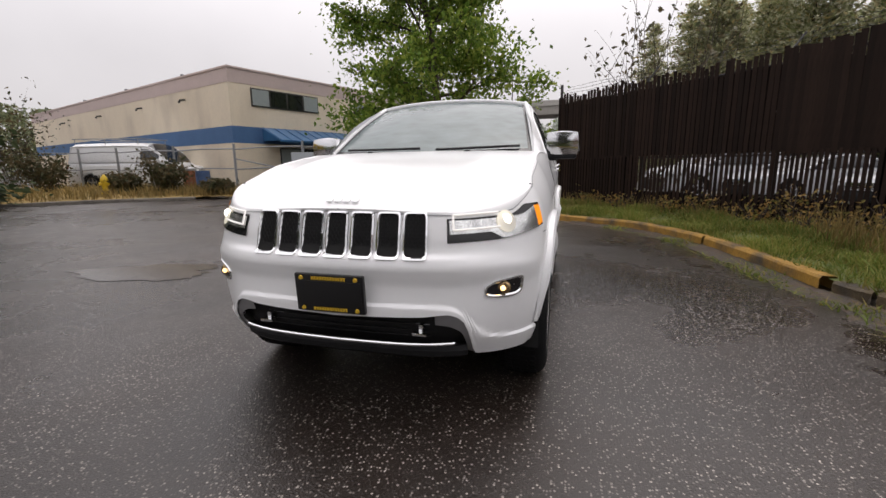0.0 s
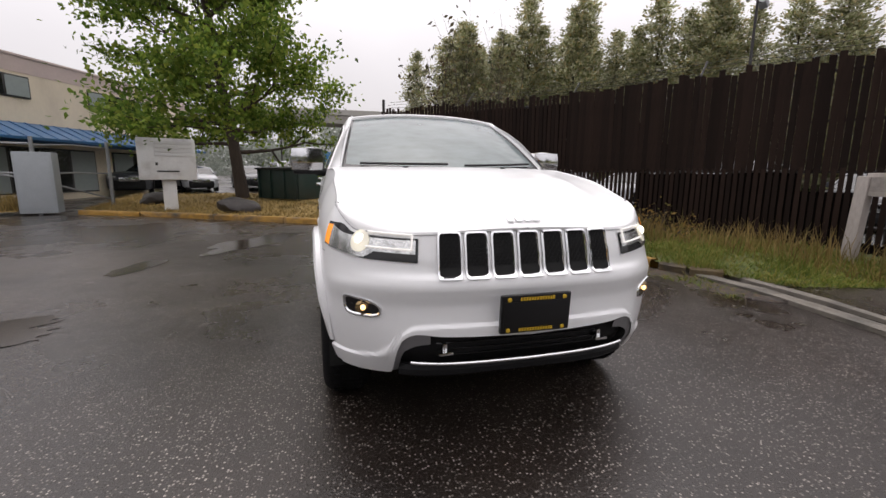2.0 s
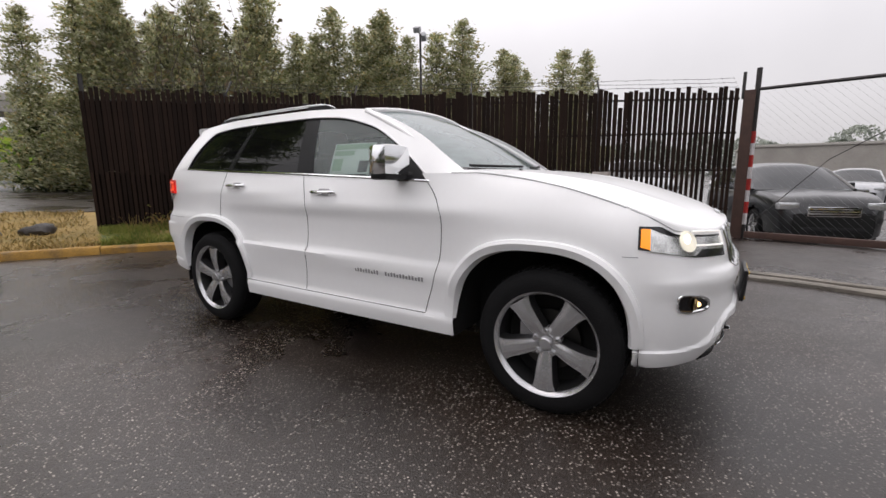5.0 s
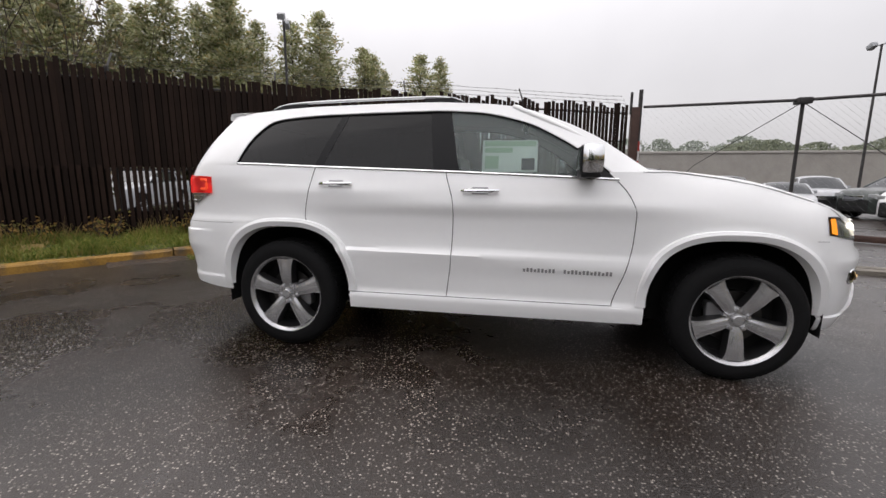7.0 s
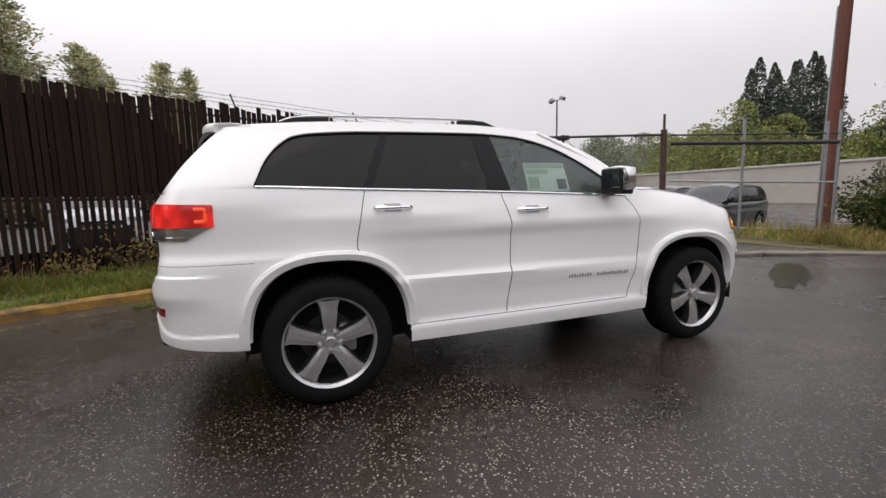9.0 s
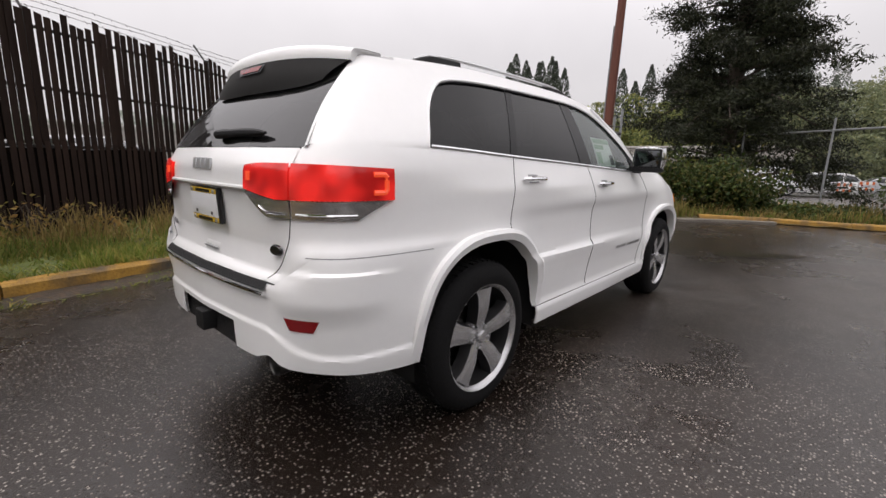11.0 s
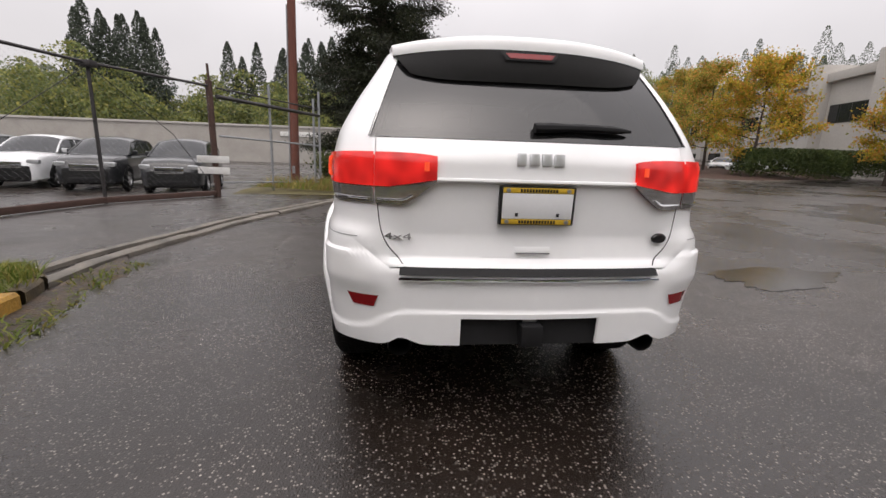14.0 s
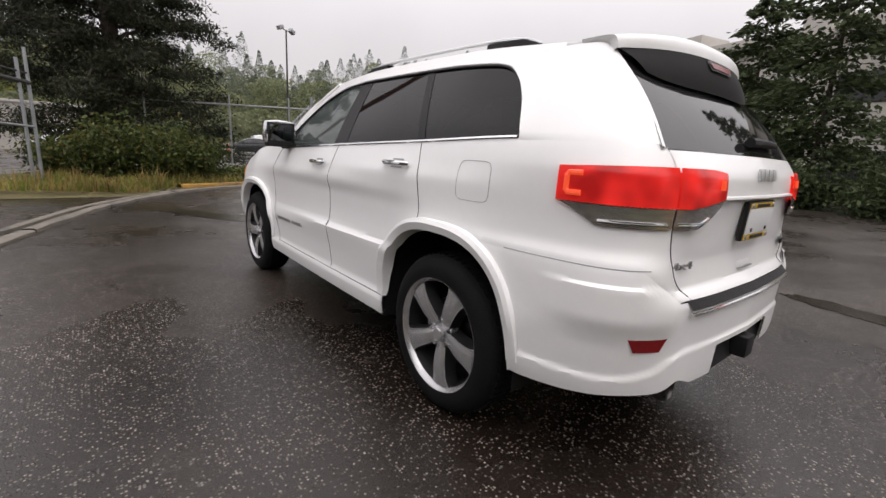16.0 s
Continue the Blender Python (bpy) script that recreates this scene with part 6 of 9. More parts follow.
for k in range(3):
    bm = bmesh.new()
    pts = []
    for q in np.linspace(0.0, 1, 60):
        s_ = q * (L1 + L2)
        p = fence_at(s_) + back * 2.2 + Vector((0.22, 0.10)) * (0.3 + 0.33 * k)
        pts.append((p.x, p.y, fence_top(s_) + 0.05 + 0.09 * k + 0.02 * noise.noise(Vector((s_ * 2, k, 0)))))
    tube(bm, pts, 0.004, 4)
    for q in pts[::1]:
        v = Vector(q)
        tube(bm, [v + Vector((0.02, 0.01, 0.025)), v - Vector((0.02, 0.01, 0.025))], 0.003, 3)
    part("barbed_wire", bm, dark_steel, fence)

# gate posts at the end of the fence, with striped tape
gp = thing("gate_post", "rusty gate post with red and white reflective tape", "post", at=pose(7.24, -2.52, 0))
bm = bmesh.new()
box(bm, -0.09, 0.09, -0.09, 0.09, -0.3, 2.75, 0.015)
part("post_shaft", bm, rust_steel, gp)
bm = bmesh.new()
tube(bm, [(0.10, -0.12, -0.3), (0.10, -0.12, 3.15)], 0.045, 10)
tube(bm, [(-0.02, 0.10, 2.6), (-0.02, 0.10, 3.08)], 0.03, 8)
part("post_pipe", bm, dark_steel, gp)
for k in range(8):
    bm = bmesh.new()
    tube(bm, [(0.10, -0.12, 0.25 + k * 0.22), (0.10, -0.12, 0.25 + (k + 1) * 0.22)], 0.052, 10)
    part("tape_band", bm, tape_red if k % 2 else tape_white, gp)


def chain_link(p0, p1, z0, z1, pitch=0.075, r=0.0011):
    """Diamond wire netting between two plan points, as crossing wires in one mesh."""
    p0, p1 = Vector(p0), Vector(p1)
    Lw, H = (p1 - p0).length, z1 - z0
    d = (p1 - p0) / Lw
    verts, faces = [], []
    nrm = Vector((-d.y, d.x))
    for sgn in (1, -1):
        for k in np.arange(-H if sgn > 0 else 0.0, Lw if sgn > 0 else Lw + H, pitch * 1.414):
            a0, a1 = max(k, 0), min(k + H, Lw)
            if sgn < 0:
                a0, a1 = max(k - H, 0), min(k, Lw)
            if a1 - a0 < 0.02:
                continue
            h0 = (a0 - k) if sgn > 0 else (k - a0)
            h1 = (a1 - k) if sgn > 0 else (k - a1)
            A, B = p0 + d * a0, p0 + d * a1
            base = len(verts)
            for P, h in ((A, h0), (B, h1)):
                for ox, oz in ((r, 0), (-r * 0.5, r * 0.87), (-r * 0.5, -r * 0.87)):
                    verts.append((P.x + nrm.x * ox + d.x * oz * 0.7, P.y + nrm.y * ox + d.y * oz * 0.7, z0 + h + oz * 0.7))
            faces += [(base, base + 1, base + 4, base + 3), (base + 1, base + 2, base + 5, base + 4), (base + 2, base, base + 3, base + 5)]
    me = bpy.data.meshes.new("wire_netting")
    me.from_pydata(verts, [], faces)
    me.materials.append(zinc)
    return me


def netting(parent, p0, p1, z0, z1, pitch=0.085):
    o = new("wire_netting", chain_link(p0, p1, z0, z1, pitch))
    o.parent = parent
    return o


# sliding gate of pipe and netting
G0, G1, G2 = Vector((7.12, -2.66)), Vector((6.42, -5.42)), Vector((5.02, -7.32))
gate_t = thing("sliding_gate", "closed wire-netting gate with dark pipe frame and rusty bottom beam", "gate")
bm = bmesh.new()
tube(bm, [(G0.x, G0.y, 2.74), (G1.x, G1.y, 2.70), (G2.x, G2.y, 2.62)], 0.030, 8)
part("top_rail", bm, dark_steel, gate_t)
bm = bmesh.new()
for a, b in ((G0, G1), (G1, G2)):
    d = (b - a)
    m = Matrix.Translation(((a.x + b.x) / 2, (a.y + b.y) / 2, 0.08)) @ Matrix.Rotation(math.atan2(d.y, d.x), 4, "Z")
    box(bm, -d.length / 2, d.length / 2, -0.05, 0.05, -0.06, 0.06, 0.01, m)
part("bottom_beam", bm, rust_steel, gate_t)
bm = bmesh.new()
tube(bm, [(G1.x, G1.y, 0.0), (G1.x, G1.y, 2.74)], 0.034, 8)
box(bm, G1.x - 0.12, G1.x + 0.12, G1.y - 0.12, G1.y + 0.12, 2.62, 2.74, 0.02)
part("middle_post", bm, dark_steel, gate_t)
for a in (G0, G2):
    bm = bmesh.new()
    q = G1 + (a - G1) * 0.62
    tube(bm, [(G1.x, G1.y, 2.66), (q.x, q.y, 1.45), (a.x, a.y, 0.2)], 0.008, 5)
    part("stay_wire", bm, dark_steel, gate_t)
netting(gate_t, G0, G1, 0.15, 2.70)
netting(gate_t, G1, G2, 0.15, 2.62)

# fence beyond the gate
post3 = thing("end_post", "rusty gate end post with white warning plates", "post", at=pose(5.0, -7.4, 0))
bm = bmesh.new()
tube(bm, [(0, 0, -0.2), (0.02, 0, 2.75)], 0.075, 10)
tube(bm, [(0.0, 0.02, 2.70), (0.02, 0.0, 3.12)], 0.03, 8)
part("post_shaft", bm, rust_steel, post3)
for z in (0.55, 0.82):
    bm = bmesh.new()
    box(bm, -0.42, 0.42, 0.08, 0.10, z, z + 0.17, 0.01, Matrix.Rotation(radians(-12), 4, "Z"))
    part("white_plate", bm, white_metal, post3)
cf = thing("netting_fence", "wire-netting fence with steel rails beside the gate", "fence", kind="structure")
C0, C1 = Vector((4.9, -7.5)), Vector((3.0, -10.6))
for z, r, m in ((2.35, 0.05, dark_steel), (2.55, 0.02, dark_steel), (1.42, 0.026, zinc), (0.28, 0.024, zinc)):
    bm = bmesh.new()
    tube(bm, [(C0.x, C0.y, z + 0.05), (C1.x, C1.y, z - 0.08)], r, 8)
    part("rail", bm, m, cf)
for q, h in ((0.45, 2.9), (0.93, 2.75), (1.0, 3.0)):
    p = C0 + (C1 - C0) * q
    bm = bmesh.new()
    tube(bm, [(p.x, p.y, 0), (p.x, p.y, h)], 0.035, 8)
    part("post", bm, zinc, cf)
netting(cf, C0, C1, 0.25, 2.35)
cf2 = thing("netting_fence", "old wire-netting fence behind the pine", "fence", kind="structure")
C2, C3, C4 = Vector((3.0, -10.8)), Vector((0.5, -15.5)), Vector((-4.2, -12.6))
bm = bmesh.new()
tube(bm, [(C3.x, C3.y, 2.5), (C4.x, C4.y, 2.5)], 0.03, 8)
part("rail", bm, zinc, cf2)
for p in (C3, C3 + (C4 - C3) * 0.5, C3 + (C4 - C3) * 0.86, C4):
    bm = bmesh.new()
    tube(bm, [(p.x, p.y, 0), (p.x, p.y, 2.85)], 0.032, 8)
    part("post", bm, zinc, cf2)
netting(cf2, C3, C4, 0.2, 2.5)

# white slatted fence by the pickup
wf = thing("white_slat_fence", "pale grey-white slatted wire fence with barbed arms", "fence", kind="structure")
W0, W1 = Vector((-4.25, -12.7)), Vector((-9.6, -30.0))
slat_white = material("pale_fence_slat", (0.42, 0.45, 0.45), rough=0.6, vary=0.12, scale=3, per_object=0.12)
bm = bmesh.new()
box(bm, -0.05, 0.05, -0.008, 0.008, 0, 1)
ws = finish(bm, "slat", slat_white, 0)
nW = 150
for k in range(nW):
    p = W0 + (W1 - W0) * (k / nW)
    o = new("slat", ws)
    o.parent = wf
    o.matrix_basis = Matrix.Translation((p.x, p.y, 0.05)) @ Matrix.Rotation(math.atan2((W1 - W0).y, (W1 - W0).x), 4, "Z") @ Matrix.Diagonal((1.15, 1, 2.45, 1))
for k in range(8):
    p = W0 + (W1 - W0) * (k / 7)
    bm = bmesh.new()
    tube(bm, [(p.x + 0.05, p.y, 0), (p.x + 0.05, p.y, 2.6), (p.x - 0.16, p.y - 0.04, 2.86)], 0.03, 8)
    part("post", bm, zinc, wf)
bm = bmesh.new()
tube(bm, [(W0.x, W0.y, 0), (W0.x, W0.y, 2.95)], 0.05, 10)
part("end_post", bm, zinc, wf)

# keypad pedestal before the fence
ped = thing("keypad_pedestal", "pale wooden post with a small weathered box on its arm", "post", at=pose(5.54, -0.08, 0.14))
bm = bmesh.new()
box(bm, -0.065, 0.065, -0.065, 0.065, -0.1, 1.10, 0.008, Matrix.Rotation(radians(3), 4, "X"))
part("pedestal_post", bm, pale_wood, ped)
bm = bmesh.new()
box(bm, -0.03, 0.17, -0.36, -0.07, 0.86, 1.14, 0.012)
part("keypad_box", bm, pale_wood, ped)
bm = bmesh.new()
box(bm, -0.036, -0.028, -0.32, -0.12, 0.92, 1.09)
part("keypad_face", bm, material("worn_metal_face", (0.30, 0.27, 0.25), rough=0.5, vary=0.3, scale=20), ped)

# utility pole
pole = thing("utility_pole", "tall red-brown utility pole, slightly leaning", "pole", at=pose(4.25, -12.6, 0))
bm = bmesh.new()
tube(bm, [(0, 0, -0.3), (-0.10, 0.0, 6.0), (-0.22, 0.0, 13.0)], [0.16, 0.14, 0.11], 14)
part("pole_shaft", bm, material("creosoted_pole_wood", (0.125, 0.040, 0.025), rough=0.75, vary=0.3, scale=3, bump=0.4, bump_scale=30, stretch=(1, 1, 0.1)), pole)
bm = bmesh.new()
tube(bm, [(0.17, 0.06, 0.05), (0.05, 0.06, 6.0)], 0.025, 6)
box(bm, -0.05, 0.05, 0.18, 0.20, 0.35, 0.62)
part("conduit", bm, zinc, pole)

# ---------------------------------------------------------------- plants
def leaf_material(name, colors, rough=0.55, trans=0.25):
    """Leaves whose colour varies from one to the next."""
    m = bpy.data.materials.new(name)
    m.use_nodes = True
    n, l = m.node_tree.nodes, m.node_tree.links
    b = n["Principled BSDF"]
    g = n.new("ShaderNodeNewGeometry")
    r = n.new("ShaderNodeValToRGB")
    while len(r.color_ramp.elements) < len(colors):
        r.color_ramp.elements.new(0.5)
    for i, c in enumerate(colors):
        r.color_ramp.elements[i].position = i / max(1, len(colors) - 1)
        r.color_ramp.elements[i].color = (*c, 1)
    l.new(g.outputs["Random Per Island"], r.inputs[0])
    big = n.new("ShaderNodeTexNoise")
    big.inputs["Scale"].default_value = 0.7
    co = n.new("ShaderNodeTexCoord")
    l.new(co.outputs["Object"], big.inputs["Vector"])
    mr = n.new("ShaderNodeMapRange")
    mr.inputs["From Min"].default_value, mr.inputs["From Max"].default_value = 0.3, 0.7
    mr.inputs["To Min"].default_value, mr.inputs["To Max"].default_value = 0.7, 1.3
    l.new(big.outputs["Fac"], mr.inputs["Value"])
    h = n.new("ShaderNodeHueSaturation")
    l.new(r.outputs[0], h.inputs["Color"])
    l.new(mr.outputs[0], h.inputs["Value"])
    l.new(h.outputs[0], b.inputs["Base Color"])
    b.inputs["Roughness"].default_value = rough
    b.inputs["Specular IOR Level"].default_value = 0.22
    tr, mx = n.new("ShaderNodeBsdfTranslucent"), n.new("ShaderNodeMixShader")
    l.new(h.outputs[0], tr.inputs[0])
    mx.inputs[0].default_value = trans
    l.new(b.outputs[0], mx.inputs[1])
    l.new(tr.outputs[0], mx.inputs[2])
    l.new(mx.outputs[0], n["Material Output"].inputs[0])
    return m


bark = material("grey_brown_bark", (0.060, 0.045, 0.036), rough=0.9, vary=0.35, scale=5, bump=0.7, bump_scale=25, stretch=(1, 1, 0.3))
maple_green = leaf_material("maple_leaves", [(0.075, 0.14, 0.022), (0.135, 0.22, 0.034), (0.21, 0.30, 0.05), (0.32, 0.37, 0.07)], trans=0.55)
poplar_green = leaf_material("poplar_leaves", [(0.17, 0.19, 0.078), (0.26, 0.28, 0.13), (0.41, 0.42, 0.25), (0.55, 0.55, 0.40), (0.42, 0.32, 0.12)], trans=0.55)
pine_green = leaf_material("pine_needles", [(0.010, 0.012, 0.007), (0.016, 0.021, 0.009), (0.027, 0.034, 0.014), (0.040, 0.038, 0.020)], trans=0.10)
fir_green = leaf_material("fir_needles", [(0.028, 0.044, 0.019), (0.048, 0.068, 0.028), (0.075, 0.098, 0.04)], trans=0.25)
autumn_leaves = leaf_material("autumn_leaves", [(0.18, 0.22, 0.03), (0.42, 0.36, 0.04), (0.58, 0.40, 0.05), (0.60, 0.25, 0.06), (0.24, 0.28, 0.05)], trans=0.45)
wood_green = leaf_material("mixed_wood_leaves", [(0.11, 0.14, 0.06), (0.18, 0.21, 0.08), (0.26, 0.28, 0.09), (0.40, 0.35, 0.09)], trans=0.45)
shrub_green = leaf_material("shrub_leaves", [(0.020, 0.036, 0.010), (0.04, 0.065, 0.015), (0.07, 0.09, 0.02), (0.12, 0.10, 0.03)])
hedge_green = leaf_material("hedge_leaves", [(0.035, 0.055, 0.018), (0.055, 0.08, 0.024), (0.08, 0.10, 0.03)])
autumn_mixed = leaf_material("orange_and_green_leaves", [(0.15, 0.20, 0.04), (0.26, 0.29, 0.05), (0.42, 0.36, 0.07), (0.56, 0.33, 0.08), (0.54, 0.22, 0.07)], trans=0.5)
bush_brown = leaf_material("half_bare_bush_leaves", [(0.05, 0.06, 0.025), (0.09, 0.08, 0.04), (0.14, 0.10, 0.05)])
blade_green = leaf_material("grass_blades", [(0.09, 0.135, 0.022), (0.15, 0.195, 0.035), (0.22, 0.24, 0.055), (0.34, 0.27, 0.09)], trans=0.4)
blade_dry = leaf_material("dry_grass_blades", [(0.16, 0.11, 0.04), (0.27, 0.19, 0.07), (0.36, 0.26, 0.10), (0.10, 0.09, 0.03)], trans=0.35)


def leaves(name, centres, sizes, mat, rs, long=1.5, droop=0.3, dirs=None):
    """One mesh of folded leaves at the given centres."""
    n = len(centres)
    c = np.asarray(centres, float)
    s = np.asarray(sizes, float).reshape(n, 1)
    a = rs.normal(size=(n, 3)) if dirs is None else np.asarray(dirs, float) + 0.35 * rs.normal(size=(n, 3))
    a[:, 2] -= droop
    a /= np.linalg.norm(a, axis=1, keepdims=True) + 1e-9
    b = np.cross(a, rs.normal(size=(n, 3)))
    b /= np.linalg.norm(b, axis=1, keepdims=True) + 1e-9
    nn = np.cross(a, b)
    tip, tail = c + a * s * long, c - a * s * long * 0.6
    l_, r_ = c + b * s * 0.6 + nn * s * 0.18, c - b * s * 0.6 + nn * s * 0.18
    v = np.stack([tail, l_, tip, r_], 1).reshape(-1, 3)
    me = bpy.data.meshes.new(name)
    me.from_pydata(v.tolist(), [], [(4 * i, 4 * i + 1, 4 * i + 2, 4 * i + 3) for i in range(n)])
    me.materials.append(mat)
    return me


def limb(bm, p, d, length_, r, rnd_, tips, depth, spread=0.6, up=0.15, splits=3):
    """A branch that forks; its tips are collected for leaves."""
    pts, rad = [Vector(p)], [r]
    d = Vector(d).normalized()
    for k in range(4):
        d = (d + Vector((rnd_.gauss(0, 0.10), rnd_.gauss(0, 0.10), rnd_.gauss(0, 0.07) + up * 0.25))).normalized()
        pts.append(pts[-1] + d * length_ / 4)
        rad.append(r * (1 - 0.17 * (k + 1)))
        if depth <= 1:
            tips.append(pts[-1].copy())
    tube(bm, pts, rad, 6 if depth > 1 else 4, caps=False)
    if depth == 0:
        return
    for k in range(splits):
        q = pts[2 + min(k, 2)]
        nd = (d + Vector((rnd_.gauss(0, spread), rnd_.gauss(0, spread), rnd_.gauss(0, spread * 0.6)))).normalized()
        limb(bm, q, nd, length_ * rnd_.uniform(0.55, 0.8), r * 0.5, rnd_, tips, depth - 1, spread, up, splits)


def broadleaf(name, at, height, width, seed, mat, label, crown_from=0.22, n_leaf=9000, size=0.10, limbs=11, category="tree", cone=0.5, trunk_r=0.18, cluster=0.42, group="", lean=0.0):
    """A tree with forking limbs and leaves in clusters at the twigs."""
    rnd_, rs = random.Random(seed), np.random.RandomState(seed)
    t = thing(name, label, category, group, at=at)
    bm = bmesh.new()
    tr = [Vector((0, 0, -0.2))]
    for k in range(8):
        tr.append(Vector((lean * (k + 1) / 8 + rnd_.gauss(0, 0.05) * k * 0.3, rnd_.gauss(0, 0.05) * k * 0.3, height * 0.92 * (k + 1) / 8)))
    tube(bm, tr, [trunk_r * 1.25] + [trunk_r * (1 - 0.11 * k) for k in range(8)], 10)
    tips = []
    for k in range(limbs):
        f = crown_from + (0.95 - crown_from) * (k + 0.5) / limbs
        z = height * f
        i = min(int(f * 8 / 0.92), 7)
        base = tr[i].lerp(tr[i + 1], 0.5)
        base.z = z
        a = k * 2.4 + rnd_.uniform(-0.4, 0.4)
        g = (f - crown_from) / (1 - crown_from)
        reach = width / 2 * ((1 - g) ** cone * (0.55 + 0.45 * math.sin(min(1, g * 3.0 + 0.35) * math.pi / 2))) * rnd_.uniform(0.8, 1.1)
        limb(bm, base, (math.cos(a), math.sin(a), 0.02 + 0.75 * g), max(reach * 0.75, 0.4), trunk_r * 0.42 * (1 - 0.6 * g), rnd_, tips, 2)
    part("trunk", bm, bark, t)
    tp = np.array([tuple(p) for p in tips])
    idx = rs.randint(0, len(tp), n_leaf)
    c = tp[idx] + rs.normal(size=(n_leaf, 3)) * cluster * np.array([1, 1, 0.75]) * rs.uniform(0.3, 1.0, (n_leaf, 1))
    o = new("crown", leaves("crown", c, rs.uniform(0.6, 1.3, n_leaf) * size, mat, rs, 1.2, 0.5))
    o.parent = t
    return t


def spire(name, at, height, width, seed, mat, label, n_leaf=3500, size=0.10, base=0.12, ragged=0.35, power=0.8, group="", trunk_r=0.12, wood=None, up=0.0, scatter=1.0):
    """A narrow tree, spruce or poplar, of whorled boughs that shorten upwards."""
    rnd_, rs = random.Random(seed), np.random.RandomState(seed)
    t = thing(name, label, "tree", group, at=at)
    bm = bmesh.new()
    tube(bm, [(0, 0, -0.3), (0.03, 0, height * 0.5), (0, 0.02, height)], [trunk_r, trunk_r * 0.6, 0.015], 8)
    cs, ds = [], []
    n_bough = int(26 + height * 2.2)
    for k in range(n_bough):
        g = (k + rnd_.random()) / n_bough
        z = height * (base + (0.99 - base) * g)
        a = k * 2.39996 + rnd_.uniform(-0.3, 0.3)
        r = width / 2 * (1 - g) ** power * rnd_.uniform(1 - ragged, 1 + ragged * 0.5) + 0.12
        e = Vector((math.cos(a) * r, math.sin(a) * r, z + up * r - (0.18 * r if up == 0 else 0)))
        tube(bm, [(0, 0, z), tuple(e)], [0.025, 0.006], 4, caps=False)
        m = max(6, int(n_leaf / n_bough * (0.35 + 1.3 * (1 - g))))
        q = rs.uniform(0.08, 1.0, m) ** 0.7
        p0 = np.array([0, 0, z])
        pp = p0 + (np.array(e) - p0) * q[:, None] + rs.normal(size=(m, 3)) * np.array([1, 1, 0.6]) * scatter * (0.10 + 0.13 * r * (1 - 0.4 * q))[:, None]
        cs.append(pp)
        ds.append(np.tile(np.array([math.cos(a), math.sin(a), up]), (m, 1)))
    part("trunk", bm, wood or bark, t)
    c, d = np.concatenate(cs), np.concatenate(ds)
    o = new("crown", leaves("crown", c, rs.uniform(0.6, 1.3, len(c)) * size, mat, rs, 1.5, 0.25, d))
    o.parent = t
    return t


def shrub(name, at, w, h, seed, mat, label, n_leaf=1200, size=0.06, stems=9, group=""):
    rnd_, rs = random.Random(seed), np.random.RandomState(seed)
    t = thing(name, label, "shrub", group, at=at)
    bm = bmesh.new()
    tips = []
    for k in range(stems):
        a = 2 * math.pi * k / stems + rnd_.uniform(-0.3, 0.3)
        limb(bm, (0.08 * math.cos(a), 0.08 * math.sin(a), 0), (math.cos(a) * w / h * 0.6, math.sin(a) * w / h * 0.6, 1), h * rnd_.uniform(0.5, 0.8), 0.018, rnd_, tips, 1, 0.5, 0.1, 3)
    part("stem", bm, bark, t)["kind"] = "stuff"
    tp = np.array([tuple(p) for p in tips])
    c = tp[rs.randint(0, len(tp), n_leaf)] + rs.normal(size=(n_leaf, 3)) * 0.13 * w
    c[:, 2] = np.abs(c[:, 2])
    o = new("foliage", leaves("foliage", c, rs.uniform(0.6, 1.3, n_leaf) * size, mat, rs))
    o.parent = t
    return t


# maple on the dry lawn
broadleaf("maple_tree", pose(-3.85, 14.36, 0.2), 12.6, 8.4, 11, maple_green, "broad green maple on the dry lawn, dark trunk", 0.13, 60000, 0.092, 40, cone=0.66, trunk_r=0.21, cluster=0.44, lean=-1.3)

# poplars in a row behind the fence
pop = [spire("poplar_tree", pose(0, 0, 0), 13.5, 5.4, 20 + k, poplar_green, "grey-green poplar in the row behind the fence", 15000, 0.10, 0.03, 0.45, 0.70, "poplars behind the fence", 0.14, up=0.6, scatter=1.7) for k in range(4)]
rnd = random.Random(8)
place = []
for k in range(26):
    q = k / 25
    place.append((7.6 + 27.0 * q + rnd.uniform(-0.8, 0.8), 33.0 - 24.5 * q + rnd.uniform(-1.2, 1.2) + 3.0 * math.sin(math.pi * q), rnd.uniform(0.84, 1.10) * (1.0 - 0.18 * max(0, q - 0.55) / 0.45)))
for k in range(16):
    q = k / 15
    place.append((12 + 22 * q + rnd.uniform(-1, 1), 37.0 - 19 * q + rnd.uniform(-1, 1), rnd.uniform(0.85, 1.15) * (1.0 - 0.32 * q)))
for k, (x, y, sc) in enumerate(place):
    m = pose(x, y, -0.3, 0, 0, rnd.uniform(0, 360))
    o = pop[k] if k < 4 else copy_thing(pop[k % 4], m)
    o.matrix_basis = m @ Matrix.Diagonal((sc * rnd.uniform(0.9, 1.2), sc, sc, 1))

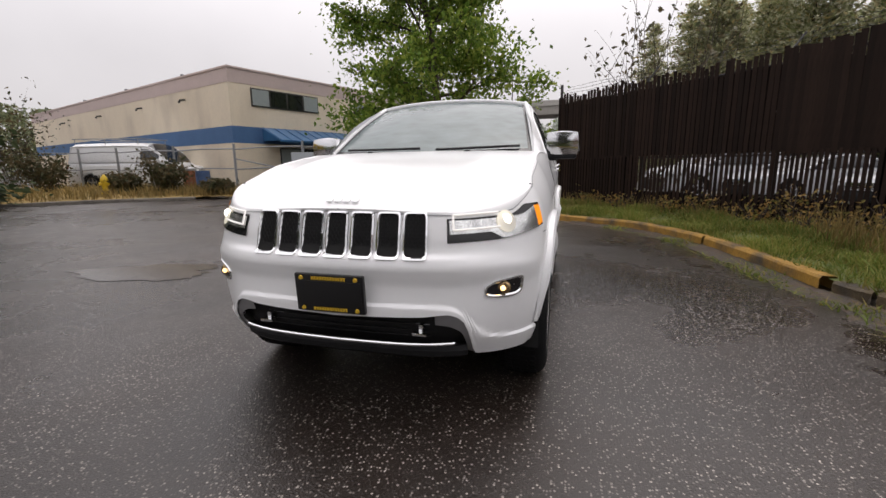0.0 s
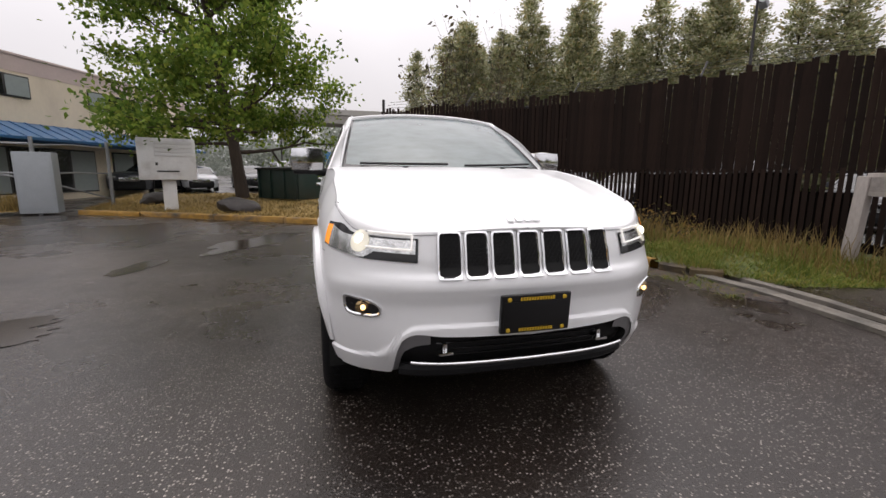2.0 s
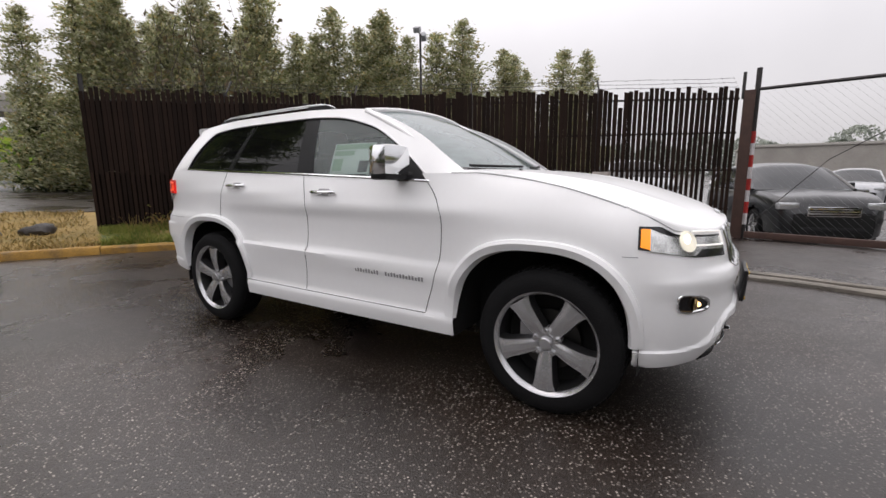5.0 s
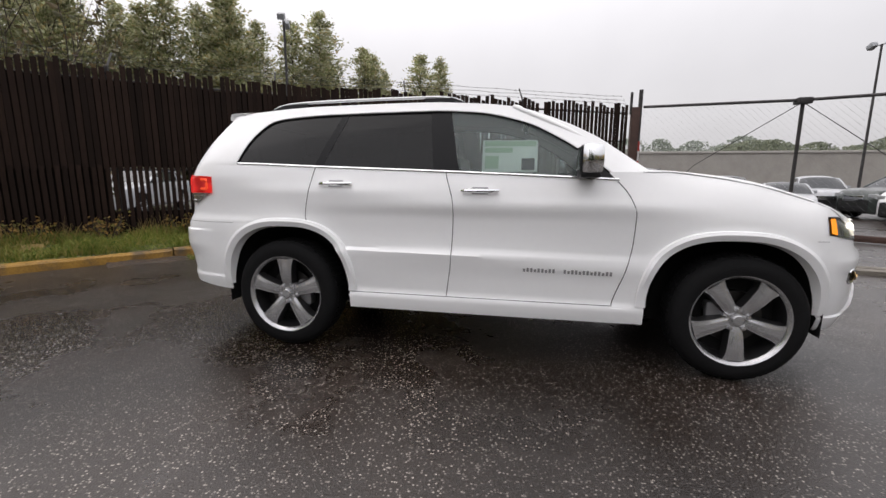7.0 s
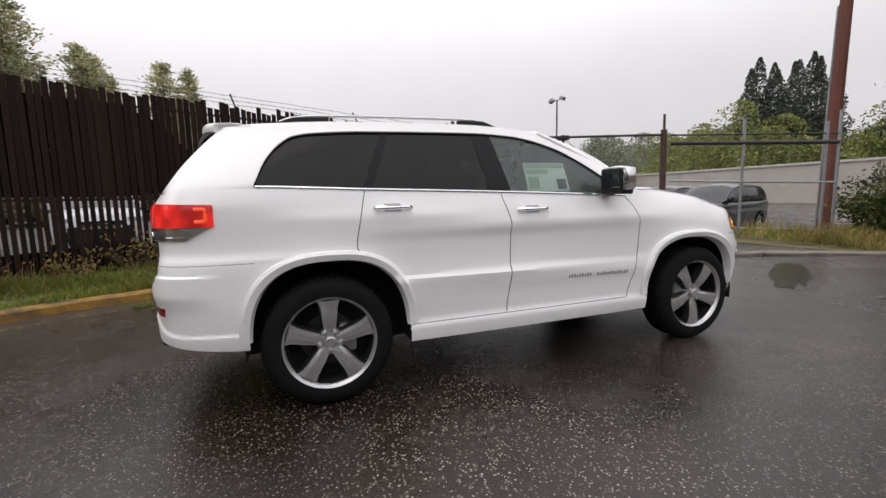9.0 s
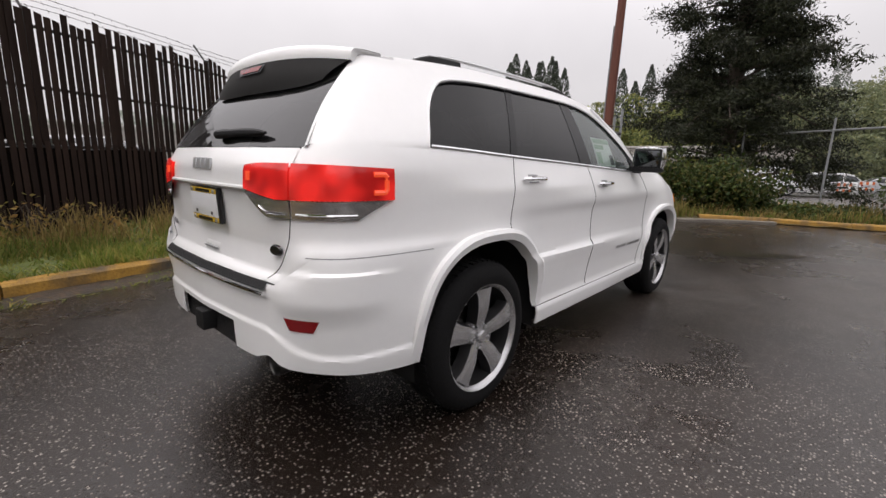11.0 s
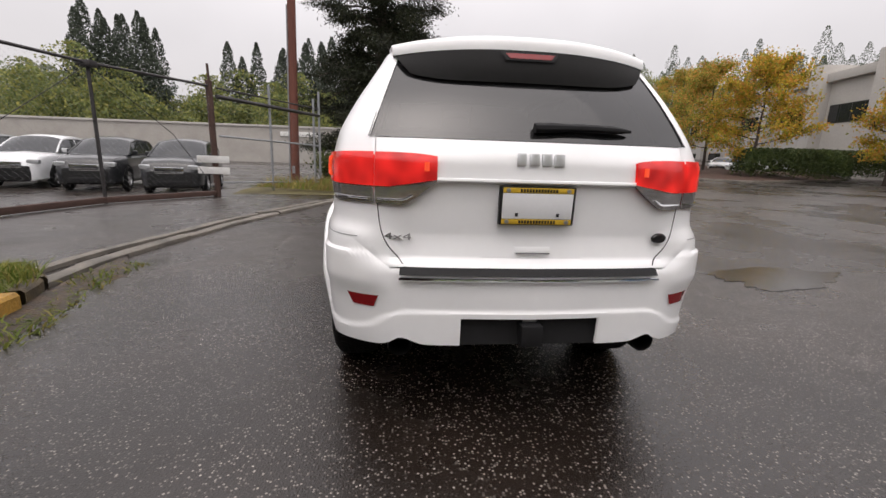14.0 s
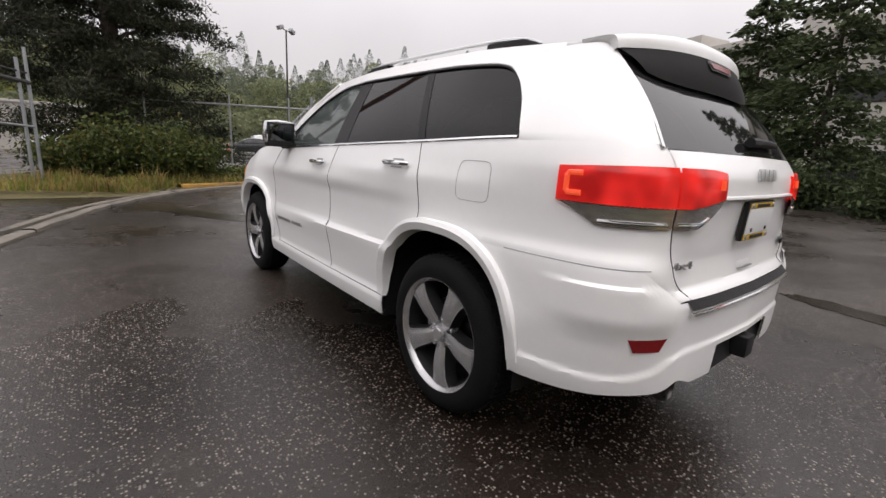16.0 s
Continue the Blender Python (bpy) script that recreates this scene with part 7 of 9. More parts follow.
# the dark pine and its undergrowth
def pine(name, at, height, width, seed, label):
    """A dense lower skirt of drooping boughs, a waist, then loose ragged boughs above."""
    rnd_, rs = random.Random(seed), np.random.RandomState(seed)
    t = thing(name, label, "tree", at=at)
    bm = bmesh.new()
    tube(bm, [(0, 0, -0.3), (0.1, 0.05, height * 0.35), (0.05, 0.1, height * 0.7), (0.1, 0, height)], [0.30, 0.24, 0.15, 0.03], 10)
    reach_c = curve([0.0, 0.06, 0.16, 0.28, 0.38, 0.46, 0.54, 0.70, 0.85, 1.0], [0.72, 0.98, 1.0, 0.86, 0.62, 0.60, 0.80, 0.66, 0.44, 0.08])
    cs = []
    for k in range(104):
        g = (k + rnd_.random()) / 104
        z = height * (0.05 + 0.94 * g)
        a = k * 2.39996 + rnd_.uniform(-0.5, 0.5)
        r = width / 2 * reach_c(g) * rnd_.uniform(0.62, 1.08)
        low = g < 0.42
        mid = Vector((math.cos(a) * r * 0.5, math.sin(a) * r * 0.5, z + rnd_.uniform(-0.1, 0.35)))
        e = Vector((math.cos(a + 0.1) * r, math.sin(a + 0.1) * r, z + (rnd_.uniform(-0.7, -0.1) if low else rnd_.uniform(-0.25, 0.45))))
        tube(bm, [(0.08, 0.05, z - 0.2), tuple(mid), tuple(e)], [0.06, 0.04, 0.012], 5, caps=False)
        for w_ in range(11 if low else 8):
            f = rnd_.uniform(0.25 if low else 0.42, 1.05)
            pc = (Vector((0, 0, z)).lerp(mid, f * 2) if f < 0.5 else mid.lerp(e, f * 2 - 1)) + Vector((rnd_.gauss(0, 0.28), rnd_.gauss(0, 0.28), rnd_.gauss(0.05, 0.10)))
            cs.append(np.array(pc) + rs.normal(size=(175, 3)) * np.array([0.28, 0.28, 0.11]))
    part("trunk", bm, bark, t)
    c = np.concatenate(cs)
    c[:, 2] = np.maximum(c[:, 2], 0.25)
    o = new("crown", leaves("crown", c, rs.uniform(0.6, 1.3, len(c)) * 0.036, pine_green, rs, 2.6, 0.1))
    o.parent = t
    return t


pine("pine_tree", pose(1.1, -16.6, -0.05), 15.5, 7.8, 31, "dark old pine with layered ragged boughs")
for k, (x, y, w, h) in enumerate(((0.6, -11.0, 1.7, 1.5), (1.7, -11.0, 1.6, 1.5), (2.5, -11.8, 1.3, 1.1), (-0.2, -11.4, 1.3, 1.1))):
    shrub("shrub", pose(x, y, 0.1), w, h, 40 + k, shrub_green, "dark green shrub below the pine", 3600, 0.05, 12, "shrubs below the pine")
shrub("shrub", pose(-3.7, -12.6, 0.1), 0.9, 1.0, 47, hedge_green, "small green bush at the fence corner", 1800, 0.05, 9, "shrubs below the pine")
# ivy on the ground round the trunk
rs = np.random.RandomState(33)
ivy_xy = rs.uniform(-1, 1, (5200, 2)) * np.array([2.3, 1.5])
ivy_h = np.array([0.12 + 0.42 * max(0.0, 0.45 + noise.noise(Vector((x * 0.9, y * 0.9, 4.0)))) for x, y in ivy_xy]) * np.maximum(0.1, 1 - (ivy_xy[:, 0] / 2.3) ** 4 - (ivy_xy[:, 1] / 1.5) ** 4)
ivy = new("ivy", leaves("ivy", np.column_stack([ivy_xy, ivy_h * rs.uniform(0.3, 1.0, 5200)]), rs.uniform(0.04, 0.08, 5200), shrub_green, rs, 1.1, 0.1))
tagged(ivy, "low green ivy covering the ground under the pine", "ivy", kind="stuff")
ivy.matrix_basis = pose(-1.6, -12.4, 0.05, 0, 0, 8)

# bare-topped shoots over the far fence end and bushes by the other fence
for k, (x, y, h) in enumerate(((2.6, 9.2, 4.6), (3.3, 8.6, 4.9), (4.0, 8.9, 4.3))):
    shrub("tall_weed", pose(x, y, 0.2), 1.1, h, 60 + k, bush_brown, "tall thin shoots with few leaves", 230, 0.07, 7, "shoots behind the fence")
for k, (x, y, w, h) in enumerate(((-23.5, 10.2, 2.4, 3.6), (-25.5, 9.0, 2.6, 3.4), (-21.2, 10.2, 1.4, 1.5), (-15.0, 10.7, 1.2, 1.35), (-17.0, 10.4, 0.9, 0.8), (-12.5, 10.7, 0.8, 0.5))):
    shrub("bush", pose(x, y, 0.2), w, h, 70 + k, bush_brown, "half-bare brownish bush by the fence", 1500, 0.075, 11, "bushes by the netting fence")


def grass(name, n, area, hmin, hmax, mat, label, seed, width=0.006, clump=0.0):
    """Blades of grass as stuff; area(rs) gives x, y, z of a root."""
    rs = np.random.RandomState(seed)
    verts, faces = [], []
    for k in range(n):
        x, y, z, f = area(rs)
        h = rs.uniform(hmin, hmax) * f
        a, b = rs.uniform(0, 6.28), rs.normal(0, 0.35)
        dx, dy = math.cos(a), math.sin(a)
        w = width * (0.7 + 0.6 * rs.rand())
        lx, ly = dy * b * h + rs.normal(0, 0.08), -dx * b * h + rs.normal(0, 0.08)
        i = len(verts)
        verts += [(x - dx * w, y - dy * w, z - 0.02), (x + dx * w, y + dy * w, z - 0.02), (x + dx * w * 0.7 + lx * 0.4, y + dy * w * 0.7 + ly * 0.4, z + h * 0.6), (x - dx * w * 0.7 + lx * 0.4, y - dy * w * 0.7 + ly * 0.4, z + h * 0.6), (x + lx, y + ly, z + h)]
        faces += [(i, i + 1, i + 2, i + 3), (i + 3, i + 2, i + 4)]
    me = bpy.data.meshes.new(name)
    me.from_pydata(verts, [], faces)
    me.materials.append(mat)
    return tagged(new(name, me), label, "grass", kind="stuff")


IN_ = [(x + 0.08, y + 0.14) for x, y in KERB[3:]] + [(3.5, 0.25), (4.3, -0.45)]
OUT_ = [(0.9, 8.7), (2.6, 6.9), (4.5, 4.9), (5.4, 3.0), (6.3, 0.6), (6.9, -1.2)]


def on_verge(vmin, vmax, umin=0.0, umax=1.0, f0=0.6):
    def area(rs):
        for _ in range(20):
            u, v = umin + (umax - umin) * rs.rand(), vmin + (vmax - vmin) * rs.rand()
            a, b = path_at(IN_, u), path_at(OUT_, u)
            p = a + (b - a) * v
            f = 0.5 + 0.9 * (noise.noise(Vector((p.x * 1.6, p.y * 1.6, 1.0))) + 0.4)
            if rs.rand() < f:
                return p.x, p.y, (0.12 + 0.12 * v) * (1 - 0.97 * smooth(0.84, 1.0, u)), max(0.45, min(f, 1.3)) * (1 - 0.5 * smooth(0.9, 1.0, u))
        return p.x, p.y, (0.12 + 0.12 * v) * (1 - 0.97 * smooth(0.84, 1.0, u)), 0.5
    return area


grass("verge_grass", 24000, on_verge(0.0, 0.8), 0.05, 0.16, blade_green, "rough green grass on the verge", 1, 0.007)
grass("tall_dry_grass", 1300, on_verge(0.35, 0.8, 0.62, 0.98), 0.15, 0.46, blade_dry, "tall dry grass by the fence", 2, 0.006)
grass("tall_dry_grass", 500, on_verge(0.45, 0.8, 0.05, 0.62), 0.12, 0.32, blade_dry, "sparse dry stalks by the fence", 3, 0.006)


weed_orange = leaf_material("dying_weed_leaves", [(0.30, 0.17, 0.05), (0.40, 0.25, 0.08), (0.22, 0.18, 0.05), (0.14, 0.15, 0.04)], trans=0.4)
rnd = random.Random(77)
for k in range(9):
    u = (0.30, 0.36, 0.45, 0.52, 0.58, 0.64, 0.70, 0.12, 0.20)[k]
    a_, b_ = path_at(IN_, u), path_at(OUT_, u)
    p = a_ + (b_ - a_) * rnd.uniform(0.62, 0.78)
    shrub("weed", pose(p.x, p.y, 0.18), rnd.uniform(0.4, 0.7), rnd.uniform(0.30, 0.62), 300 + k, weed_orange, "tall dying orange-brown weed by the fence", 200, 0.028, 8, "weeds by the fence")


def along(pts, off0, off1, z):
    def area(rs):
        q = rs.rand()
        p = path_at(pts, q)
        t = (path_at(pts, min(q + 0.01, 1)) - path_at(pts, max(q - 0.01, 0))).normalized()
        o = off0 + (off1 - off0) * rs.rand()
        f = 0.2 + 1.3 * max(0, noise.noise(Vector((p.x * 1.3, p.y * 1.3, 5.0))) + 0.15)
        return p.x - t.y * o, p.y + t.x * o, z, f
    return area


grass("kerb_weeds", 1300, along(KERB[5:] + [(3.4, 0.2), (3.47, -0.6)], -0.35, -0.02, 0.0), 0.02, 0.10, blade_green, "weeds in the dirt along the kerb", 4, 0.008)
grass("lawn_grass", 9000, lambda rs: (lambda u, v: (*(path_at([(x + 0.06, y + 0.2) for x, y in KERB[:4]], u) * (1 - v) + path_at([(-8.5, 17.0), (-4.5, 17.5), (-1.0, 17.0), (2.0, 13.0)], u) * v), 0.11 + 0.19 * v, 1.0))(rs.rand(), rs.rand() ** 1.5), 0.04, 0.11, blade_dry, "short dry lawn grass", 5, 0.012)
grass("verge_weeds", 5000, lambda rs: (lambda u, v: (*(path_at([(-17.6, 3.6), (-15.0, 7.9), (-12.7, 9.9), (-9.0, 10.7)], u) * (1 - v) + path_at([(-27, 10), (-22, 12.3), (-15, 12.3), (-9.2, 11.3)], u) * v), 0.12 + 0.15 * v, 1.0))(rs.rand(), rs.rand()), 0.10, 0.42, blade_dry, "dry weeds along the netting fence", 6, 0.014)
def bed_area(rs):
    x, y, z, f = bed_spot(rs)
    return x, y, z + ground_z(x, y), f * (0.35 + 1.2 * max(0, 0.4 + noise.noise(Vector((x, y, 2.0)))))


bed_spot = (lambda rs: (lambda u, v: (*(path_at([(1.3, -8.6), (0.3, -9.8), (-1.6, -10.5), (-4.0, -11.5)], u) * (1 - v) + path_at([(4.6, -8.6), (3.2, -11.5), (0.0, -14.0), (-4.2, -13.5)], u) * v), 0.06 + 0.1 * v, 1.0))(rs.rand(), rs.rand()))
grass("bed_weeds", 4200, bed_area, 0.08, 0.36, blade_dry, "dry weeds under the pine", 7, 0.010)
grass("bed_grass", 4200, bed_area, 0.05, 0.28, blade_green, "green weeds under the pine", 8, 0.012)

# ---------------------------------------------------------------- parked vehicles
car_glass = material("dark_car_glass", (0.020, 0.023, 0.026), spec=0.55, rough=0.06, vary=0.1)
lamp_off = material("unlit_lamp_glass", (0.55, 0.57, 0.58), rough=0.1, metal=0.6, vary=0.2, scale=30)
red_off = material("unlit_red_lamp", (0.25, 0.012, 0.012), rough=0.2, vary=0.1)
paints = {}
hazard_orange = material("hazard_orange", (0.62, 0.12, 0.02), rough=0.45, vary=0.1)


def paint(c):
    if c not in paints:
        paints[c] = material("car_paint_%d" % len(paints), c, rough=0.28, vary=0.03, scale=3, coat=0.5, spec=0.4)
    return paints[c]


def simple_wheel(parent, x, y, r, sg):
    w = new("wheel")
    w.parent = parent
    w.matrix_basis = Matrix.Translation((x, y, r)) @ Matrix.Rotation(0 if sg > 0 else math.pi, 4, "Z")
    bm = bmesh.new()
    lathe(bm, [(r * 0.66, -0.10), (r * 0.80, -0.115), (r * 0.95, -0.10), (r, -0.06), (r, 0.06), (r * 0.95, 0.10), (r * 0.80, 0.115), (r * 0.66, 0.10)], "x", 24)
    part("tyre", bm, rubber, w)
    bm = bmesh.new()
    lathe(bm, [(r * 0.68, 0.095), (r * 0.62, 0.085), (r * 0.58, 0.03)], "x", 24)
    for k in range(5):
        a = 2 * math.pi * k / 5
        box(bm, 0.06, 0.085, -0.035, 0.035, 0.02, r * 0.62, 0.008, Matrix.Rotation(a, 4, "X"))
    part("rim", bm, wheel_face, w)
    bm = bmesh.new()
    lathe(bm, [(0.001, 0.02), (r * 0.64, 0.02)], "x", 20)
    part("wheel_backing", bm, under_black, w)


BODIES = {
    # length, width, lower profile top (y, z), roof profile (y, z) from nose to tail, wheel radius, wheelbase ends
    "suv": (4.95, 1.96, [(-2.45, 0.72), (-2.38, 0.92), (-2.15, 1.04), (-1.3, 1.12), (2.30, 1.14), (2.45, 0.95)], [(-1.18, 1.12), (-0.55, 1.52), (-0.25, 1.66), (0.4, 1.72), (1.5, 1.70), (2.0, 1.60), (2.38, 1.14)], 0.37, (-1.48, 1.42)),
    "sedan": (4.85, 1.84, [(-2.42, 0.62), (-2.35, 0.76), (-2.0, 0.86), (-1.0, 0.96), (1.75, 1.02), (2.38, 0.98), (2.42, 0.75)], [(-0.95, 0.96), (-0.25, 1.34), (0.2, 1.44), (0.9, 1.43), (1.75, 1.03)], 0.33, (-1.42, 1.40)),
    "pickup": (5.6, 1.98, [(-2.80, 0.80), (-2.74, 1.02), (-2.4, 1.10), (-1.2, 1.16), (0.8, 1.16), (2.76, 1.16), (2.80, 0.90)], [(-1.15, 1.16), (-0.5, 1.60), (-0.1, 1.76), (0.7, 1.76), (0.95, 1.18)], 0.40, (-1.75, 1.70)),
    "van": (5.4, 2.0, [(-2.70, 0.75), (-2.62, 0.98), (-2.1, 1.10), (-1.75, 1.22), (2.60, 1.25), (2.70, 0.9)], [(-1.80, 1.20), (-1.15, 1.85), (-0.85, 2.05), (0.5, 2.10), (2.45, 2.08), (2.66, 1.25)], 0.36, (-1.75, 1.55)),
}


def parked(kind, at, color, label, name=None, group="", glass_from=None):
    """A parked vehicle; it looks along -y of its own."""
    Lc, Wc, low, roof, wr, (wf_, wb) = BODIES[kind]
    t = thing(name or ("parked_" + kind), label, "car" if kind != "pickup" else "pickup truck", group, at=at)
    zl = curve([p[0] for p in low], [p[1] for p in low])
    zr = curve([p[0] for p in roof], [p[1] for p in roof])
    y0, y1 = -Lc / 2, Lc / 2
    halfw = curve([y0, y0 + 0.12, y0 + 0.5, y0 + 1.2, y1 - 1.0, y1 - 0.3, y1], [Wc * 0.33, Wc * 0.42, Wc * 0.475, Wc * 0.5, Wc * 0.5, Wc * 0.475, Wc * 0.42])
    bm = bmesh.new()
    sec = [(0.86, 0.30), (0.97, 0.36), (0.985, 0.50), (1.0, 0.62), (0.99, 0.80), (0.955, 0.93), (0.88, 0.985), (0.5, 1.0), (0.0, 1.02)]
    arch_r = wr + 0.075

    def body(u, v, sg):
        y = y0 + (y1 - y0) * u
        k = v * 8
        i = min(int(k), 7)
        fx = sec[i][0] + (sec[i + 1][0] - sec[i][0]) * (k - i)
        fz = sec[i][1] + (sec[i + 1][1] - sec[i][1]) * (k - i)
        top = zl(y)
        z0_ = 0.24
        f = (fz - 0.30) / 0.70
        return Vector((sg * halfw(y) * fx, y, z0_ + (top - z0_) * f))
    for sg in (-1, 1):
        sheet(bm, lambda u, v: body(u, v, sg), 64, 16, out=(sg, 0, 0.3), keep=lambda p: all((p.y - wy) ** 2 + (p.z - wr) ** 2 > arch_r ** 2 for wy in (wf_, wb)) or abs(p.x) < 0.55)
    for v in bm.verts:
        if v.is_boundary and abs(v.co.x) > 0.5:
            for wy in (wf_, wb):
                d = math.hypot(v.co.y - wy, v.co.z - wr)
                if arch_r < d < arch_r * 1.22 and v.co.z > 0.30:
                    v.co.y, v.co.z = wy + (v.co.y - wy) * arch_r / d, wr + (v.co.z - wr) * arch_r / d
    part("body", bm, paint(color), t)
    bm = bmesh.new()
    box(bm, -Wc * 0.40, Wc * 0.40, y0 + 0.15, y1 - 0.15, 0.22, 0.62, 0.03)
    box(bm, -Wc * 0.42, -Wc * 0.40 + 0.05, y0 + 0.3, y1 - 0.3, 0.3, 0.75)
    box(bm, Wc * 0.40 - 0.05, Wc * 0.42, y0 + 0.3, y1 - 0.3, 0.3, 0.75)
    box(bm, -halfw(y0) * 0.98, halfw(y0) * 0.98, y0 - 0.005, y0 + 0.10, 0.28, zl(y0) - 0.02, 0.02)
    box(bm, -halfw(y1) * 0.98, halfw(y1) * 0.98, y1 - 0.10, y1 - 0.005, 0.28, 0.50, 0.02)
    part("underbody", bm, under_black, t)
    bm = bmesh.new()
    box(bm, -halfw(y1) * 0.985, halfw(y1) * 0.985, y1 - 0.12, y1 + 0.008, 0.52, zl(y1 - 0.06) - 0.01, 0.03)
    part("tail_panel", bm, paint(color), t)
    bm = bmesh.new()
    box(bm, -halfw(y1) * 1.0, halfw(y1) * 1.0, y1 - 0.12, y1 + 0.07, 0.44, 0.60, 0.03)
    part("rear_bumper", bm, chrome if kind == "pickup" else paint(color), t)
    # cabin: glass all round under a painted roof
    ya, yb = roof[0][0], roof[-1][0]

    def cabin(u, v, sg, lift=0.0, vmax=0.80):
        y = ya + (yb - ya) * u
        zb, zt = zl(y) - 0.01, max(zr(y), zl(y) + 0.001)
        f = v * vmax
        w = halfw(y) * (0.93 - 0.20 * f ** 1.3 * min(1, (zt - zb) / 0.5))
        return Vector((sg * (w + lift), y, zb + (zt - zb) * f))

    def top(u, v, lift=0.0):
        y = ya + (yb - ya) * u
        w = 2 * v - 1
        e = cabin(u, 1.0, 1)
        zt = max(zr(y), zl(y) + 0.001)
        q = min(1, abs(w))
        return Vector((e.x * w, y, e.z + (zt - e.z) * (1 - q ** 3.2) + lift))
    solid = kind == "van"
    for sg in (-1, 1):
        bm = bmesh.new()
        sheet(bm, lambda u, v: cabin(u, v, sg), 30, 6, out=(sg, 0, 0.2))
        part("side_glass" if not solid else "side_panel", bm, car_glass if not solid else paint(color), t)
    f0 = (roof[2][0] - ya) / (yb - ya)
    f1 = (roof[-2][0] - ya) / (yb - ya)
    for nm, a, b, m in (("windscreen", 0.0, f0, car_glass), ("roof", f0, f1, paint(color)), ("rear_glass", f1, 1.0, car_glass if not solid else paint(color))):
        bm = bmesh.new()
        sheet(bm, lambda u, v: top(a + (b - a) * u, v), 12, 12, out=(0, 0, 1))
        part(nm, bm, m, t)
    for sg in (-1, 1):
        # pillars and roof edge in paint
        bm = bmesh.new()
        for q in ((0.50, 0.74) if kind in ("suv", "sedan") else ((0.62,) if kind == "pickup" else ())):
            sheet(bm, lambda u, v: cabin(q - 0.014 + 0.028 * u, v, sg, 0.004), 1, 4, out=(sg, 0, 0.2))
        pts = [cabin(u, 1.0, sg, 0.004) for u in np.linspace(0.0, 1, 24)]
        tube(bm, pts, 0.032, 6)
        part("cabin_frame", bm, paint(color), t)
        if solid:
            bm = bmesh.new()
            sheet(bm, lambda u, v: cabin(0.10 + 0.17 * u, 0.18 + 0.66 * v, sg, 0.006), 6, 4, out=(sg, 0, 0.2))
            part("door_window", bm, car_glass, t)
        for wy in (wf_, wb):
            simple_wheel(t, sg * (Wc / 2 - 0.12), wy, wr, sg)
        bm = bmesh.new()
        yh = y0 + 0.16
        box(bm, sg * halfw(yh) * 0.98 - 0.17, sg * halfw(yh) * 0.98 + 0.17, yh - 0.10, yh + 0.12, zl(y0 + 0.3) - 0.26, zl(y0 + 0.3) - 0.12, 0.04, Matrix.Translation((-sg * 0.13, -0.02, 0)))
        part("headlight", bm, lamp_off, t)
        bm = bmesh.new()
        zt_ = zl(y1 - 0.2)
        box(bm, sg * (halfw(y1) - 0.10) - 0.10, sg * (halfw(y1) - 0.10) + 0.12, y1 - 0.16, y1 + 0.012, zt_ - 0.30, zt_ - 0.08, 0.03)
        part("tail_lamp", bm, red_off, t)
        bm = bmesh.new()
        ym = roof[0][0] + 0.42
        box(bm, sg * (Wc / 2 + 0.02) - 0.09, sg * (Wc / 2 + 0.02) + 0.09, ym - 0.05, ym + 0.05, zl(ym) + 0.0, zl(ym) + 0.14, 0.03)
        part("mirror", bm, paint(color), t)
    bm = bmesh.new()
    zg = zl(y0 + 0.1)
    box(bm, -0.42, 0.42, y0 - 0.02, y0 + 0.10, zg - 0.28, zg - 0.08, 0.03)
    gr = part("grille", bm, chrome, t)
    for k in range(4):
        bm = bmesh.new()
        z = zg - 0.25 + k * 0.045
        box(bm, -0.39, 0.39, y0 - 0.028, y0 + 0.0, z, z + 0.022, 0.0)
        part("grille_slot", bm, black_gloss, gr)
    bm = bmesh.new()
    box(bm, -0.5, 0.5, y0 - 0.012, y0 + 0.1, 0.34, 0.46, 0.03)
    part("bumper_intake", bm, black_plastic, t)
    bm = bmesh.new()
    box(bm, -0.16, 0.16, y1 - 0.01, y1 + 0.022, 0.64, 0.80, 0.01)
    part("plate", bm, plate_white, t)
    return t


def face(x, y, deg, z=None):
    """A pose whose nose points to a bearing, in degrees clockwise from +y."""
    return pose(x, y, ground_z(x, y) if z is None else z, 0, 0, 180 - deg)


DARK, WHITE, SILVER, GREY, GREEN = (0.014, 0.015, 0.017), (0.72, 0.73, 0.74), (0.42, 0.43, 0.45), (0.045, 0.048, 0.052), (0.022, 0.030, 0.026)
TALL = Matrix.Diagonal((1.02, 1.0, 1.12, 1))
parked("suv", face(8.6, -13.9, 348) @ TALL, DARK, "black sport utility vehicle with chrome grille, parked behind the gate", group="cars in the lot")
parked("suv", face(11.6, -14.5, 348) @ TALL, DARK, "black sport utility vehicle parked in a row", group="cars in the lot")
parked("suv", face(14.4, -15.0, 348) @ TALL, WHITE, "white sport utility vehicle parked in a row", group="cars in the lot")
parked("suv", face(17.2, -15.4, 348) @ TALL, GREEN, "dark green sport utility vehicle parked in a row", group="cars in the lot")
parked("sedan", face(18.4, -11.4, 290), SILVER, "silver sedan parked across the lot", group="cars in the lot")
parked("suv", face(21.2, -14.2, 290), SILVER, "silver sport utility vehicle behind the sedan", group="cars in the lot")
for k, (x, y) in enumerate(((24.0, -7.5), (26.5, -3.0), (27.0, 1.5), (24.5, -11.5))):
    parked("suv" if k != 1 else "sedan", face(x, y, 280), (SILVER, WHITE, GREY, DARK)[k], "parked car in the lot behind the fence", group="cars in the lot")
parked("suv", face(10.2, -3.4, 255), DARK, "black sport utility vehicle close behind the gate", group="cars in the lot")
